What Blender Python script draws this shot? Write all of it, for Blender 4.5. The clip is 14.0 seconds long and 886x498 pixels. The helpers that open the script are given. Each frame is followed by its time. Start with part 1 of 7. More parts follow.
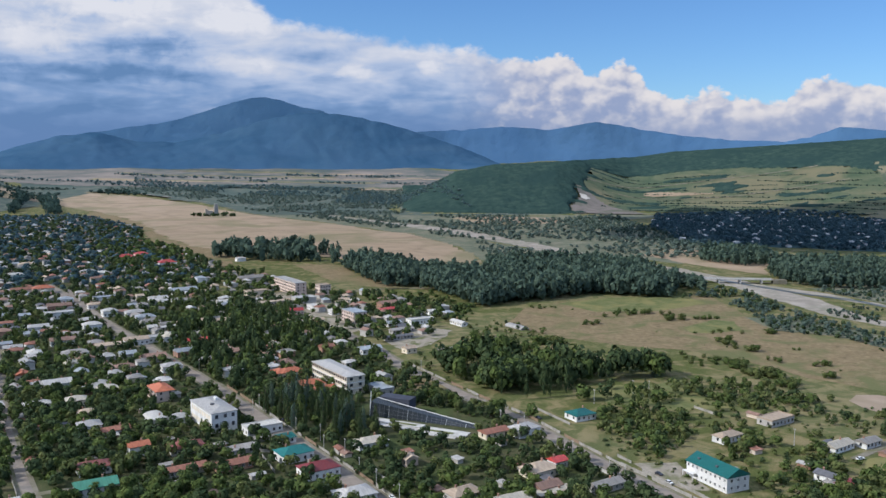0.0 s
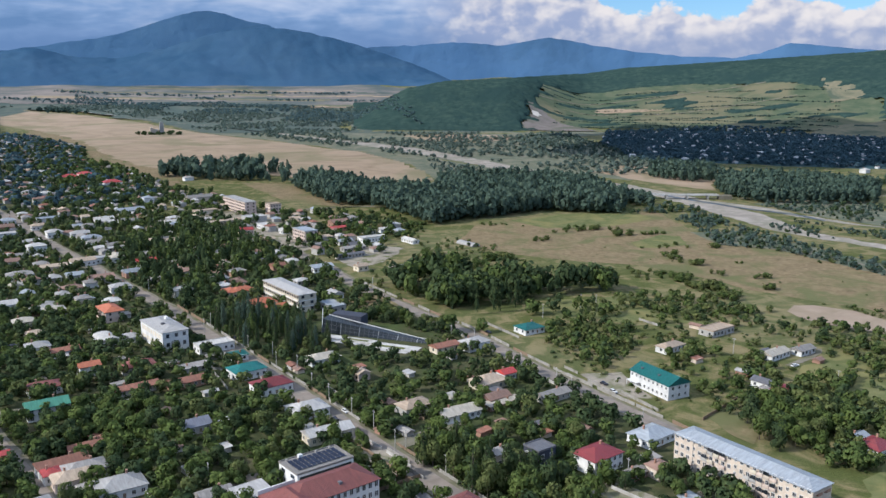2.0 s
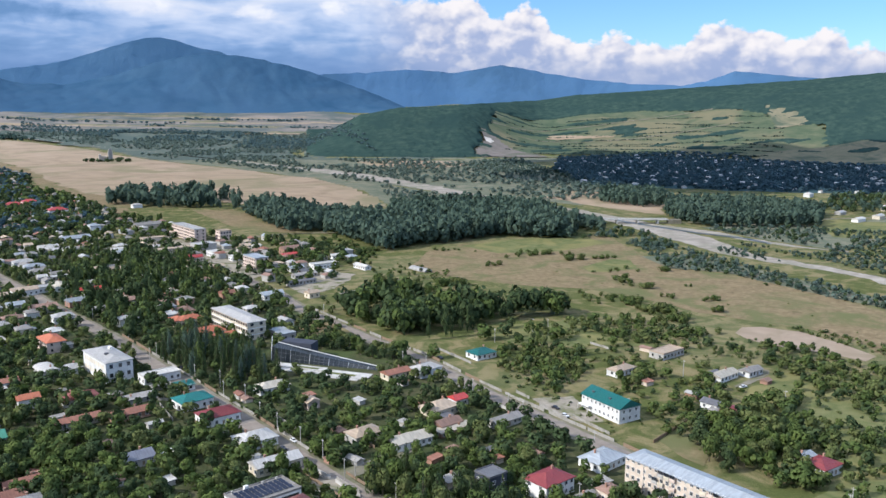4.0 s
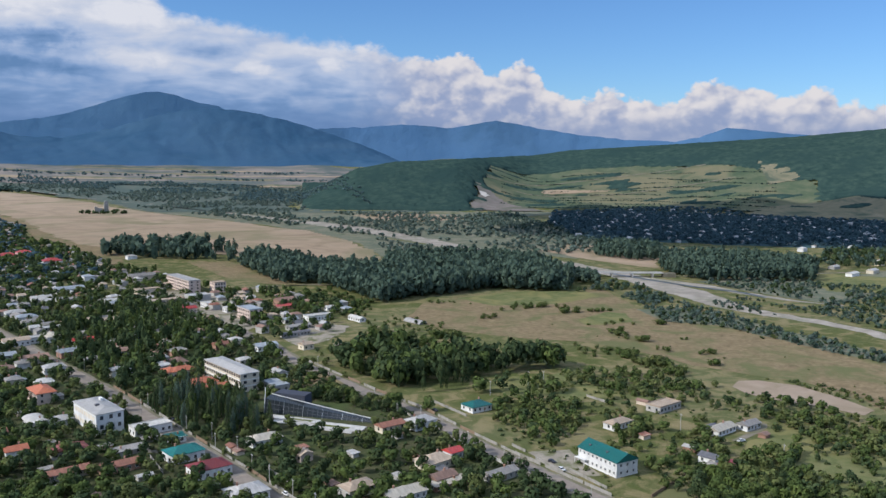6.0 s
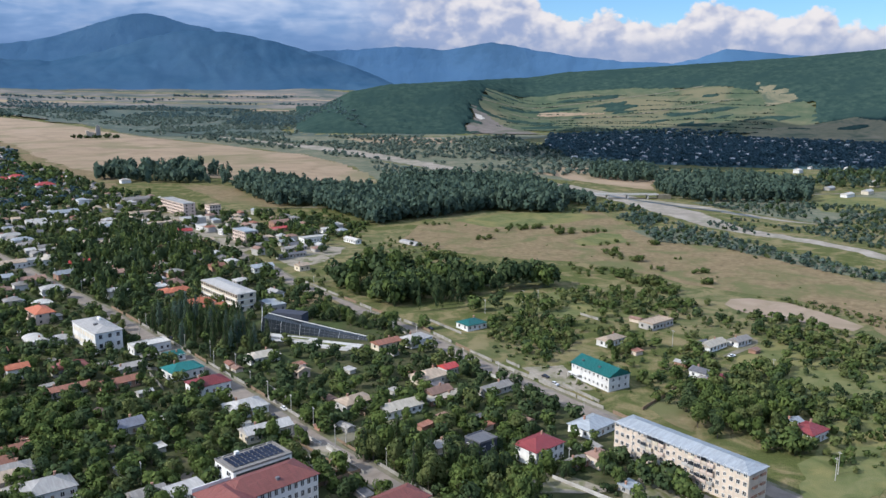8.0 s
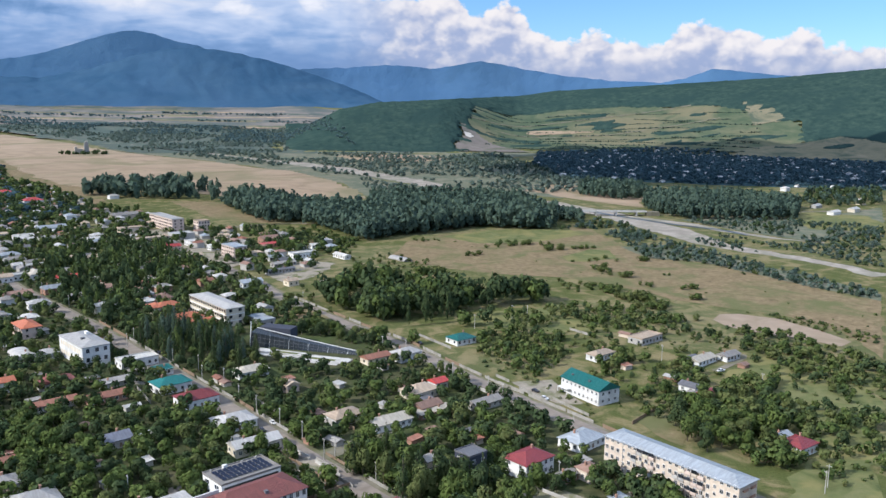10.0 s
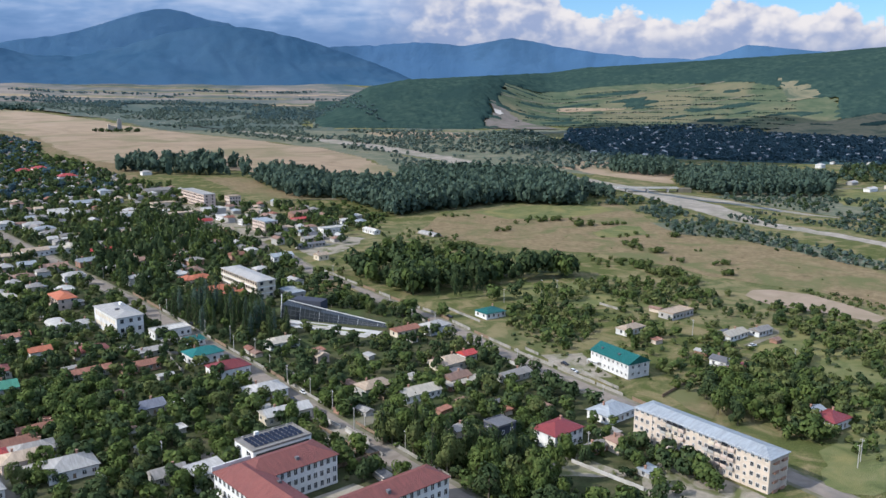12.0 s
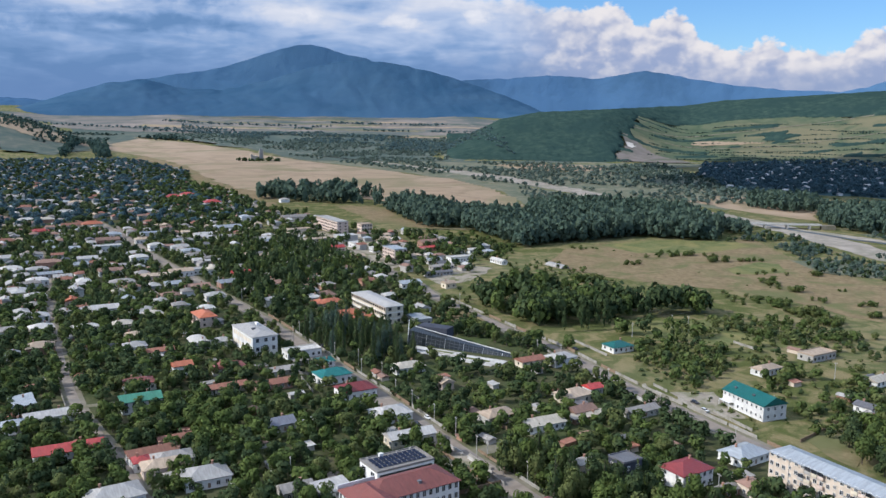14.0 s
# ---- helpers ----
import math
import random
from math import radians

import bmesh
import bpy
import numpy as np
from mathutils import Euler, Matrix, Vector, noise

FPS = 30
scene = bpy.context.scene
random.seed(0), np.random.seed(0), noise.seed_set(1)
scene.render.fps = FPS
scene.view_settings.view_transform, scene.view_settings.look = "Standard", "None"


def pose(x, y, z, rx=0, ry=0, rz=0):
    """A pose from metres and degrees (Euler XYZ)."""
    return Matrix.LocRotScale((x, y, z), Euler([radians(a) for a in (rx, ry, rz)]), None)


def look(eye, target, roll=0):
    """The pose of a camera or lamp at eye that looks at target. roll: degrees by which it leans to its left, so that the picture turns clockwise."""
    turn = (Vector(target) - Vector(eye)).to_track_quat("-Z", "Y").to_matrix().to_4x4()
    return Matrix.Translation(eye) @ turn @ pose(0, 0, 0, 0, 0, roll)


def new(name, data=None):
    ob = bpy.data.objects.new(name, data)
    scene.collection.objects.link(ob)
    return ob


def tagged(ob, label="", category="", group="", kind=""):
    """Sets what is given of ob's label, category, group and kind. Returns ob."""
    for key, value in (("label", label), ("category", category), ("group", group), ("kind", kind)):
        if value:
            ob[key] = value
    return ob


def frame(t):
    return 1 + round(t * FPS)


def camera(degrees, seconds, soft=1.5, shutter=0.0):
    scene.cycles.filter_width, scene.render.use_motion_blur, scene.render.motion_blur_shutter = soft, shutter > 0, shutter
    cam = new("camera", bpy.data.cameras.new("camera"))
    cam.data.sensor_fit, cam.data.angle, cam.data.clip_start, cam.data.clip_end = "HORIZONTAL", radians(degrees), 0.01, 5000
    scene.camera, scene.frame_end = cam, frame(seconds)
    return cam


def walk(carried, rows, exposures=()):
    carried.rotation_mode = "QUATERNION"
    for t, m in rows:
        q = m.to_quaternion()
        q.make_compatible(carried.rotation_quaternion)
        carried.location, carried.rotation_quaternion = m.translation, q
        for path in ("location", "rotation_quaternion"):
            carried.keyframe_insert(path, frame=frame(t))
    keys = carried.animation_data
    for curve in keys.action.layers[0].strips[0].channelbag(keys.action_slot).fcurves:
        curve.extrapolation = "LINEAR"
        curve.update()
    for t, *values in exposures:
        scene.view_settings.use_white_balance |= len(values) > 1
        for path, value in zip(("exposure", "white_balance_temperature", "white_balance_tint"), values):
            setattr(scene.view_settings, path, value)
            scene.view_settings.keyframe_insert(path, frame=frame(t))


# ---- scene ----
cam = camera(53.8, 14.0)
PATH = [
    (0, (-3.09, -0.03, 153.64), (-7.54, 994.26, 47.00), 0.20),
    (0.5, (-3.10, -0.83, 153.10), (6.31, 982.82, -26.76), 0.25),
    (1, (-2.77, -0.45, 152.88), (18.90, 987.11, -2.87), 0.10),
    (1.5, (-2.25, -0.81, 152.73), (33.60, 987.32, 3.39), 0.16),
    (2, (-1.53, -0.97, 153.04), (47.88, 977.86, -45.58), 0.20),
    (2.2, (-1.17, -0.62, 152.68), (55.81, 980.63, -31.43), 0.14),
    (4.5, (1.38, 1.39, 152.03), (112.04, 982.59, -6.08), 0.48),
    (5, (1.24, 1.88, 152.16), (119.60, 987.81, 34.06), 0.55),
    (5.5, (1.22, 1.12, 150.91), (111.21, 992.29, 76.82), 0.48),
    (6, (0.80, 1.28, 150.38), (107.98, 989.67, 42.62), 0.56),
    (6.5, (1.26, 0.94, 149.32), (102.57, 986.63, 14.53), 0.37),
    (7, (0.97, 0.75, 148.14), (106.19, 983.27, -5.43), 0.38),
    (7.5, (0.80, 0.23, 147.70), (110.57, 976.25, -40.31), 0.39),
    (8, (1.28, 0.70, 147.16), (112.56, 975.68, -45.30), 0.37),
    (8.5, (0.85, 0.04, 146.63), (117.28, 975.73, -39.03), 0.46),
    (9, (1.17, 0.65, 145.55), (122.37, 979.66, -18.31), 0.51),
    (9.2, (0.90, 0.40, 145.38), (123.70, 976.85, -32.01), 0.56),
    (11.3, (0.54, 0.08, 142.95), (125.32, 979.17, -17.73), 0.61),
    (11.5, (0.48, -0.10, 141.96), (123.68, 978.46, -23.13), 0.54),
    (12, (0.48, -0.04, 141.92), (91.33, 976.33, -54.15), 0.46),
    (12.5, (0.45, -1.44, 141.72), (7.71, 987.49, -6.49), 0.55),
    (13, (0.48, -1.68, 141.22), (-19.52, 985.60, -16.51), 0.52),
    (13.5, (0.13, -1.48, 141.11), (-41.91, 987.50, -0.89), 0.56),
    (14, (0.10, -1.46, 140.64), (-54.01, 983.99, -20.51), 0.51),
]
EXPOSURES = [(t, e, 6200, 10) for t, e in ((0, 0.05), (0.5, 0.02), (1, 0.14), (1.5, 0.17), (2, 0.18), (4.5, 0.42), (5, 0.17), (5.5, 0.05), (6, 0.02), (7, 0.04), (7.5, 0.10), (8, 0.22), (9, 0.36), (11.5, 0.25), (14, 0.18))]
walk(cam, [(t, look(eye, target, roll)) for t, eye, target, roll in PATH], EXPOSURES)

# ---------------------------------------------------------------- light
SUN_AZ, SUN_EL = radians(-103), radians(36)      # from +y, to the right
sun_dir = Vector((math.sin(SUN_AZ) * math.cos(SUN_EL), math.cos(SUN_AZ) * math.cos(SUN_EL), math.sin(SUN_EL)))
sun = new("sun", bpy.data.lights.new("sun", "SUN"))
sun.data.energy, sun.data.angle, sun.data.color = 4.2, radians(0.53), (1.0, 0.95, 0.87)
sun.matrix_world = look(sun_dir * 500, (0, 0, 0))

world = bpy.data.worlds.new("sky")
scene.world = world
world.use_nodes = True


class Nodes:
    """Short calls for building a node tree."""

    def __init__(self, tree):
        self.tree = tree
        tree.nodes.clear()

    def add(self, kind, **settings):
        node = self.tree.nodes.new(kind)
        for key, value in settings.items():
            if key == "op":
                node.operation = value
            elif key == "sky":
                node.sky_type = value
            elif key == "mode":
                node.blend_type = value
        return node

    def link(self, a, b):
        self.tree.links.new(a, b)

    def put(self, value, socket):
        if isinstance(value, bpy.types.NodeSocket):
            self.tree.links.new(value, socket)
        else:
            socket.default_value = value

    def math(self, op, a, b=0.0, c=0.0):
        node = self.add("ShaderNodeMath", op=op)
        for k, v in enumerate((a, b, c)):
            self.put(v, node.inputs[k])
        return node.outputs[0]

    def vec(self, op, a, b=(0, 0, 0)):
        node = self.add("ShaderNodeVectorMath", op=op)
        self.put(a, node.inputs[0])
        self.put(b, node.inputs[1])
        return node.outputs[0]

    def span(self, value, a, b, to0=0.0, to1=1.0, smooth=True):
        node = self.add("ShaderNodeMapRange")
        node.interpolation_type = "SMOOTHSTEP" if smooth else "LINEAR"
        for k, v in enumerate((value, a, b, to0, to1)):
            self.put(v, node.inputs[k])
        return node.outputs[0]

    def noise(self, where, scale, detail=4.0, rough=0.55, warp=0.0):
        node = self.add("ShaderNodeTexNoise")
        self.put(where, node.inputs["Vector"])
        node.inputs["Scale"].default_value = scale
        node.inputs["Detail"].default_value = detail
        node.inputs["Roughness"].default_value = rough
        node.inputs["Distortion"].default_value = warp
        return node.outputs[0]

    def colour_noise(self, where, scale):
        node = self.add("ShaderNodeTexNoise")
        self.put(where, node.inputs["Vector"])
        node.inputs["Scale"].default_value = scale
        return self.vec("SUBTRACT", node.outputs[1], (0.5, 0.5, 0.5))

    def cells(self, where, scale, detail):
        node = self.add("ShaderNodeTexVoronoi")
        node.feature = "SMOOTH_F1"
        node.normalize = True
        self.put(where, node.inputs["Vector"])
        node.inputs["Scale"].default_value = scale
        node.inputs["Detail"].default_value = detail
        node.inputs["Smoothness"].default_value = 0.45
        return node.outputs["Distance"]

    def mix(self, fac, a, b, mode="MIX"):
        node = self.add("ShaderNodeMixRGB", mode=mode)
        self.put(fac, node.inputs[0])
        for k, v in ((1, a), (2, b)):
            self.put((*v, 1.0) if isinstance(v, tuple) else v, node.inputs[k])
        return node.outputs[0]

    def ramp(self, fac, stops, ease="LINEAR"):
        node = self.add("ShaderNodeValToRGB")
        node.color_ramp.interpolation = ease
        e = node.color_ramp.elements
        while len(e) < len(stops):
            e.new(0.5)
        for k, (at, v) in enumerate(stops):
            e[k].position = at
            e[k].color = (v, v, v, 1) if not isinstance(v, tuple) else (*v, 1)
        self.put(fac, node.inputs[0])
        return node.outputs[0]


def build_sky(tree):
    """Blue evening sky, a grey-white bank of cloud over the mountain and heaped clouds along the horizon."""
    n = Nodes(tree)
    sky = n.add("ShaderNodeTexSky", sky="NISHITA")
    sky.sun_disc, sky.sun_elevation, sky.sun_rotation = False, SUN_EL, SUN_AZ
    sky.altitude, sky.air_density, sky.dust_density, sky.ozone_density = 600, 1.0, 0.25, 3.0
    blue = n.mix(1.0, sky.outputs[0], (0.60, 0.82, 1.08), "MULTIPLY")
    way = n.add("ShaderNodeTexCoord").outputs["Generated"]
    part = n.add("ShaderNodeSeparateXYZ")
    n.link(way, part.inputs[0])
    az = n.math("MULTIPLY", n.math("ARCTAN2", part.outputs[0], part.outputs[1]), 57.2958)
    el = n.math("MULTIPLY", n.math("ARCSINE", part.outputs[2]), 57.2958)
    flat = n.add("ShaderNodeCombineXYZ")
    n.put(az, flat.inputs[0])
    n.put(n.math("MULTIPLY", el, 1.35), flat.inputs[1])
    p = flat.outputs[0]
    # tops of the clouds by bearing, from -40 to 60 degrees; values are degrees of height over 16
    turn = n.span(az, -40.0, 60.0, smooth=False)
    top = n.math("MULTIPLY", n.ramp(turn, [(0.0, 1.0), (0.1974, 0.5981), (0.2429, 0.6763), (0.2588, 0.7044), (0.2714, 0.6394), (0.2811, 0.5919), (0.2909, 0.5331), (0.306, 0.5275), (0.3738, 0.4525), (0.4171, 0.43), (0.4317, 0.3937), (0.483, 0.3787), (0.4868, 0.3113), (0.4977, 0.3275), (0.5104, 0.3638), (0.5196, 0.3387), (0.5277, 0.2625), (0.5452, 0.2175), (0.556, 0.2219), (0.5684, 0.255), (0.5791, 0.2169), (0.6088, 0.2025), (0.6144, 0.255), (0.6316, 0.2888), (0.6605, 0.2575), (0.6737, 0.2031), (0.6877, 0.2569), (0.6977, 0.2494), (0.7042, 0.1881), (0.8, 0.2), (1.0, 0.22)]), 16.0)
    wide, fine = n.noise(p, 0.20, 4.0, 0.5, 0.4), n.noise(p, 1.3, 4.0, 0.55, 0.2)
    swirl = n.vec("ADD", p, n.vec("MULTIPLY", n.colour_noise(p, 0.8), (0.9, 0.9, 0.0)))
    heads = n.math("SUBTRACT", 1.0, n.cells(swirl, 0.62, 2.0))
    shade = n.math("SUBTRACT", heads, n.math("SUBTRACT", 1.0, n.cells(n.vec("ADD", swirl, (-0.42, 0.50, 0.0)), 0.62, 2.0)))
    east = n.span(az, -1.0, 6.0)
    lumps = n.math("ADD", n.math("MULTIPLY", n.math("SUBTRACT", heads, 0.68), n.span(az, -4.0, 6.0, 0.9, 1.9)), n.math("MULTIPLY", n.math("SUBTRACT", fine, 0.5), 1.1))
    edge = n.math("SUBTRACT", n.math("ADD", top, n.math("ADD", lumps, 0.10)), el)
    heap = n.span(edge, -0.04, n.span(az, -2.0, 8.0, 0.9, 0.30))
    # the sunlit heads in the east are warm white, their hollows lavender grey
    deep = n.span(edge, 0.0, 2.6, 0.30, -0.10)
    lit = n.span(n.math("ADD", n.math("ADD", n.math("MULTIPLY", shade, 1.2), n.math("MULTIPLY", fine, 0.6)), n.math("ADD", deep, n.math("MULTIPLY", n.span(heads, 0.45, 0.88), 0.35))), 0.22, 0.98)
    sunny = n.mix(lit, (0.42, 0.50, 0.73), (1.04, 0.98, 0.97))
    # the bank in the west: soft flat layers, darker blue towards its base, with a few bright puffs and dull hollows
    layer = n.vec("MULTIPLY", p, (0.42, 1.25, 1.0))
    soft, thin = n.noise(layer, 0.38, 3.0, 0.5, 0.6), n.noise(layer, 1.1, 4.0, 0.55, 0.5)
    ragged = n.math("MULTIPLY", n.math("SUBTRACT", n.noise(p, 0.9, 4.0, 0.6, 0.4), 0.5), 1.5)

    def puffs(rows):
        best = 0.0
        for a, e, wide_by, high_by, much in rows:
            da = n.math("POWER", n.math("ABSOLUTE", n.math("DIVIDE", n.math("SUBTRACT", az, a), wide_by)), 2.0)
            de = n.math("POWER", n.math("ABSOLUTE", n.math("DIVIDE", n.math("SUBTRACT", el, e), high_by)), 2.0)
            far = n.math("ADD", n.math("SQRT", n.math("ADD", da, de)), ragged)
            best = n.math("MAXIMUM", best, n.span(far, 1.3, 0.15, 0.0, much))
        return best

    bright = puffs(((-25.0, 6.7, 3.2, 1.0, 0.8), (-13.4, 5.6, 2.6, 0.7, 0.6), (-5.9, 5.3, 1.5, 0.45, 0.8), (-1.0, 5.6, 1.0, 0.5, 0.75), (0.8, 6.5, 4.0, 0.6, 0.5), (2.8, 3.6, 0.9, 0.5, 0.8), (-23.5, 4.6, 1.4, 0.3, 0.5), (-21.5, 9.2, 4.5, 1.6, 0.8), (-13.0, 8.3, 3.5, 1.0, 0.7)))
    dusky = puffs(((-18.5, 6.6, 3.0, 0.8, 0.8), (-21.0, 4.9, 6.0, 0.6, 0.6), (-9.0, 6.3, 4.0, 0.5, 0.4), (-29.0, 5.2, 5.0, 1.0, 0.7)))
    rise = n.math("ADD", n.span(el, 1.5, 8.5, 0.0, 0.72, smooth=False), n.math("ADD", n.math("MULTIPLY", n.math("SUBTRACT", soft, 0.5), 1.1), n.math("ADD", n.math("MULTIPLY", n.math("SUBTRACT", thin, 0.5), 0.35), n.math("MULTIPLY", shade, 0.22))))
    rise = n.math("ADD", rise, n.span(az, -26.0, -6.0, -0.04, 0.10))
    rise = n.math("SUBTRACT", n.math("ADD", rise, n.math("MULTIPLY", bright, 0.55)), n.math("MULTIPLY", dusky, 0.45))
    dull = n.ramp(rise, [(0.0, (0.18, 0.33, 0.60)), (0.22, (0.30, 0.46, 0.76)), (0.48, (0.56, 0.68, 0.92)), (0.75, (0.82, 0.86, 0.98)), (1.0, (1.0, 1.0, 1.06))])
    cloud = n.mix(east, dull, sunny)
    veil = n.span(n.math("ADD", el, n.math("MULTIPLY", n.math("SUBTRACT", wide, 0.5), 3.0)), 0.6, n.span(east, 0.0, 1.0, 4.2, 3.3), 0.85, 0.0)
    cloud = n.mix(veil, cloud, n.mix(n.span(az, -2.0, 14.0), (0.18, 0.31, 0.58), (0.36, 0.45, 0.68)))
    base = n.add("ShaderNodeBackground")
    n.put(blue, base.inputs[0])
    base.inputs[1].default_value = 0.114
    over = n.add("ShaderNodeBackground")
    n.put(n.mix(n.span(el, 16.0, 30.0), cloud, (1.15, 1.35, 1.70)), over.inputs[0])
    over.inputs[1].default_value = 0.72
    both = n.add("ShaderNodeMixShader")
    n.put(n.math("MAXIMUM", n.math("MULTIPLY", heap, n.span(el, 30.0, 16.0)), n.math("MULTIPLY", n.span(el, 18.0, 40.0), n.span(wide, 0.36, 0.52, 0.35, 0.95))), both.inputs[0])
    n.link(base.outputs[0], both.inputs[1])
    n.link(over.outputs[0], both.inputs[2])
    n.link(both.outputs[0], n.add("ShaderNodeOutputWorld").inputs[0])


build_sky(world.node_tree)

# ---------------------------------------------------------------- materials


def material(name, colours, scale=1.0, rough=0.85, metal=0.0, bump=0.0, bump_scale=None, warp=0.0, patch=None, patch_scale=0.02, vary=0.0, local=False, island=0.0, gloss=0.3, thin=0.0):
    """colours: darkest to lightest, spread by noise of that scale (1/m); patch: a second colour in broad stains;
    vary: lightness from object to object; island: from leaf to leaf."""
    mat = bpy.data.materials.new(name)
    mat.use_nodes = True
    n = Nodes(mat.node_tree)
    where = n.add("ShaderNodeTexCoord").outputs["Object"] if local else n.add("ShaderNodeNewGeometry").outputs["Position"]
    grain = n.noise(where, scale, 5.0, 0.62, warp)
    k = len(colours) - 1
    colour = n.ramp(grain, [(0.28 + 0.44 * i / max(k, 1), tuple(c)) for i, c in enumerate(colours)])
    if patch:
        colour = n.mix(n.span(n.noise(where, patch_scale, 4.0, 0.6, 0.6), 0.45, 0.68), colour, patch)
    if vary:
        r = n.add("ShaderNodeObjectInfo").outputs["Random"]
        colour = n.mix(1.0, colour, n.ramp(r, [(0.0, 1.0 - vary), (1.0, 1.0 + vary)]), "MULTIPLY")
    if island:
        r = n.add("ShaderNodeNewGeometry").outputs["Random Per Island"]
        colour = n.mix(1.0, colour, n.ramp(r, [(0.0, 1.0 - island), (1.0, 1.0 + island)]), "MULTIPLY")
    surf = n.add("ShaderNodeBsdfPrincipled")
    n.put(colour, surf.inputs["Base Color"])
    surf.inputs["Roughness"].default_value, surf.inputs["Metallic"].default_value = rough, metal
    surf.inputs["Specular IOR Level"].default_value = gloss
    if bump:
        b = n.add("ShaderNodeBump")
        b.inputs["Strength"].default_value = 1.0
        b.inputs["Distance"].default_value = bump
        n.put(n.noise(where, bump_scale or scale * 2, 4.0, 0.6), b.inputs["Height"])
        n.link(b.outputs[0], surf.inputs["Normal"])
    out = surf.outputs[0]
    if thin:
        through_leaf = n.add("ShaderNodeBsdfTranslucent")
        n.put(colour, through_leaf.inputs[0])
        both = n.add("ShaderNodeMixShader")
        both.inputs[0].default_value = thin
        n.link(out, both.inputs[1])
        n.link(through_leaf.outputs[0], both.inputs[2])
        out = both.outputs[0]
    n.link(out, n.add("ShaderNodeOutputMaterial").inputs[0])
    return mat


def sheet_roof(name, colour, rust=(0.20, 0.11, 0.07), rough=0.5, worn=0.35, pitch=0.28):
    """Corrugated sheet or tile roofing with ribs down the slope, seams and stains."""
    mat = bpy.data.materials.new(name)
    mat.use_nodes = True
    n = Nodes(mat.node_tree)
    where = n.add("ShaderNodeTexCoord").outputs["Object"]
    part = n.add("ShaderNodeSeparateXYZ")
    n.link(where, part.inputs[0])
    ob = n.add("ShaderNodeObjectInfo").outputs["Random"]
    shifted = n.vec("ADD", where, n.vec("MULTIPLY", (37.0, 11.0, 5.0), (1, 1, 1)))
    stain = n.span(n.noise(shifted, 0.35, 5.0, 0.65, 0.5), 0.50, 0.74)
    tone = n.noise(n.vec("MULTIPLY", where, (1.2, 0.25, 0.25)), 1.0, 4.0, 0.6)
    col = n.mix(1.0, colour, n.ramp(tone, [(0.3, 0.72), (0.7, 1.15)]), "MULTIPLY")
    col = n.mix(1.0, col, n.ramp(ob, [(0.0, 0.8), (1.0, 1.15)]), "MULTIPLY")
    col = n.mix(n.math("MULTIPLY", stain, worn), col, rust)
    rib = n.math("SINE", n.math("MULTIPLY", part.outputs[0], 6.2832 / pitch))
    surf = n.add("ShaderNodeBsdfPrincipled")
    n.put(col, surf.inputs["Base Color"])
    surf.inputs["Roughness"].default_value = rough
    b = n.add("ShaderNodeBump")
    b.inputs["Distance"].default_value = 0.02
    n.put(rib, b.inputs["Height"])
    n.link(b.outputs[0], surf.inputs["Normal"])
    n.link(surf.outputs[0], n.add("ShaderNodeOutputMaterial").inputs[0])
    return mat


def ground_material():
    """Rough grass and earth: green near the gardens, drier in patches, bare tracks."""
    mat = bpy.data.materials.new("rough_grass")
    mat.use_nodes = True
    n = Nodes(mat.node_tree)
    where = n.add("ShaderNodeNewGeometry").outputs["Position"]
    fine = n.noise(where, 0.9, 6.0, 0.7)
    mid = n.noise(where, 0.06, 5.0, 0.62, 0.8)
    broad = n.noise(where, 0.006, 5.0, 0.6, 0.6)
    green = n.ramp(fine, [(0.3, (0.054, 0.068, 0.020)), (0.7, (0.112, 0.124, 0.040))])
    dry = n.ramp(fine, [(0.3, (0.150, 0.125, 0.060)), (0.7, (0.270, 0.220, 0.115))])
    col = n.mix(n.span(mid, 0.44, 0.66), green, dry)
    col = n.mix(n.span(broad, 0.42, 0.62, 0.0, 0.75), col, n.mix(n.span(mid, 0.4, 0.6), (0.105, 0.115, 0.050), (0.21, 0.18, 0.095)))
    surf = n.add("ShaderNodeBsdfPrincipled")
    n.put(col, surf.inputs["Base Color"])
    surf.inputs["Roughness"].default_value = 0.95
    surf.inputs["Specular IOR Level"].default_value = 0.1
    b = n.add("ShaderNodeBump")
    b.inputs["Distance"].default_value = 0.5
    n.put(fine, b.inputs["Height"])
    n.link(b.outputs[0], surf.inputs["Normal"])
    n.link(surf.outputs[0], n.add("ShaderNodeOutputMaterial").inputs[0])
    return mat


M = {}
M["ground"] = ground_material()
M["dry"] = material("dry_meadow", [(0.125, 0.098, 0.055), (0.20, 0.150, 0.086), (0.27, 0.208, 0.122)], 0.16, 0.95, bump=0.3, bump_scale=1.0, warp=1.0, patch=(0.125, 0.128, 0.056), patch_scale=0.022, gloss=0.1)
M["tan"] = material("stubble_field", [(0.225, 0.170, 0.115), (0.310, 0.232, 0.160), (0.36, 0.272, 0.195)], 0.012, 0.95, bump=0.2, bump_scale=1.0, warp=1.2, patch=(0.205, 0.178, 0.105), patch_scale=0.006, gloss=0.1)
M["lush"] = material("green_meadow", [(0.075, 0.092, 0.034), (0.125, 0.138, 0.055), (0.175, 0.168, 0.078)], 0.08, 0.95, bump=0.3, bump_scale=1.2, warp=0.8, patch=(0.20, 0.18, 0.075), patch_scale=0.03, gloss=0.1)
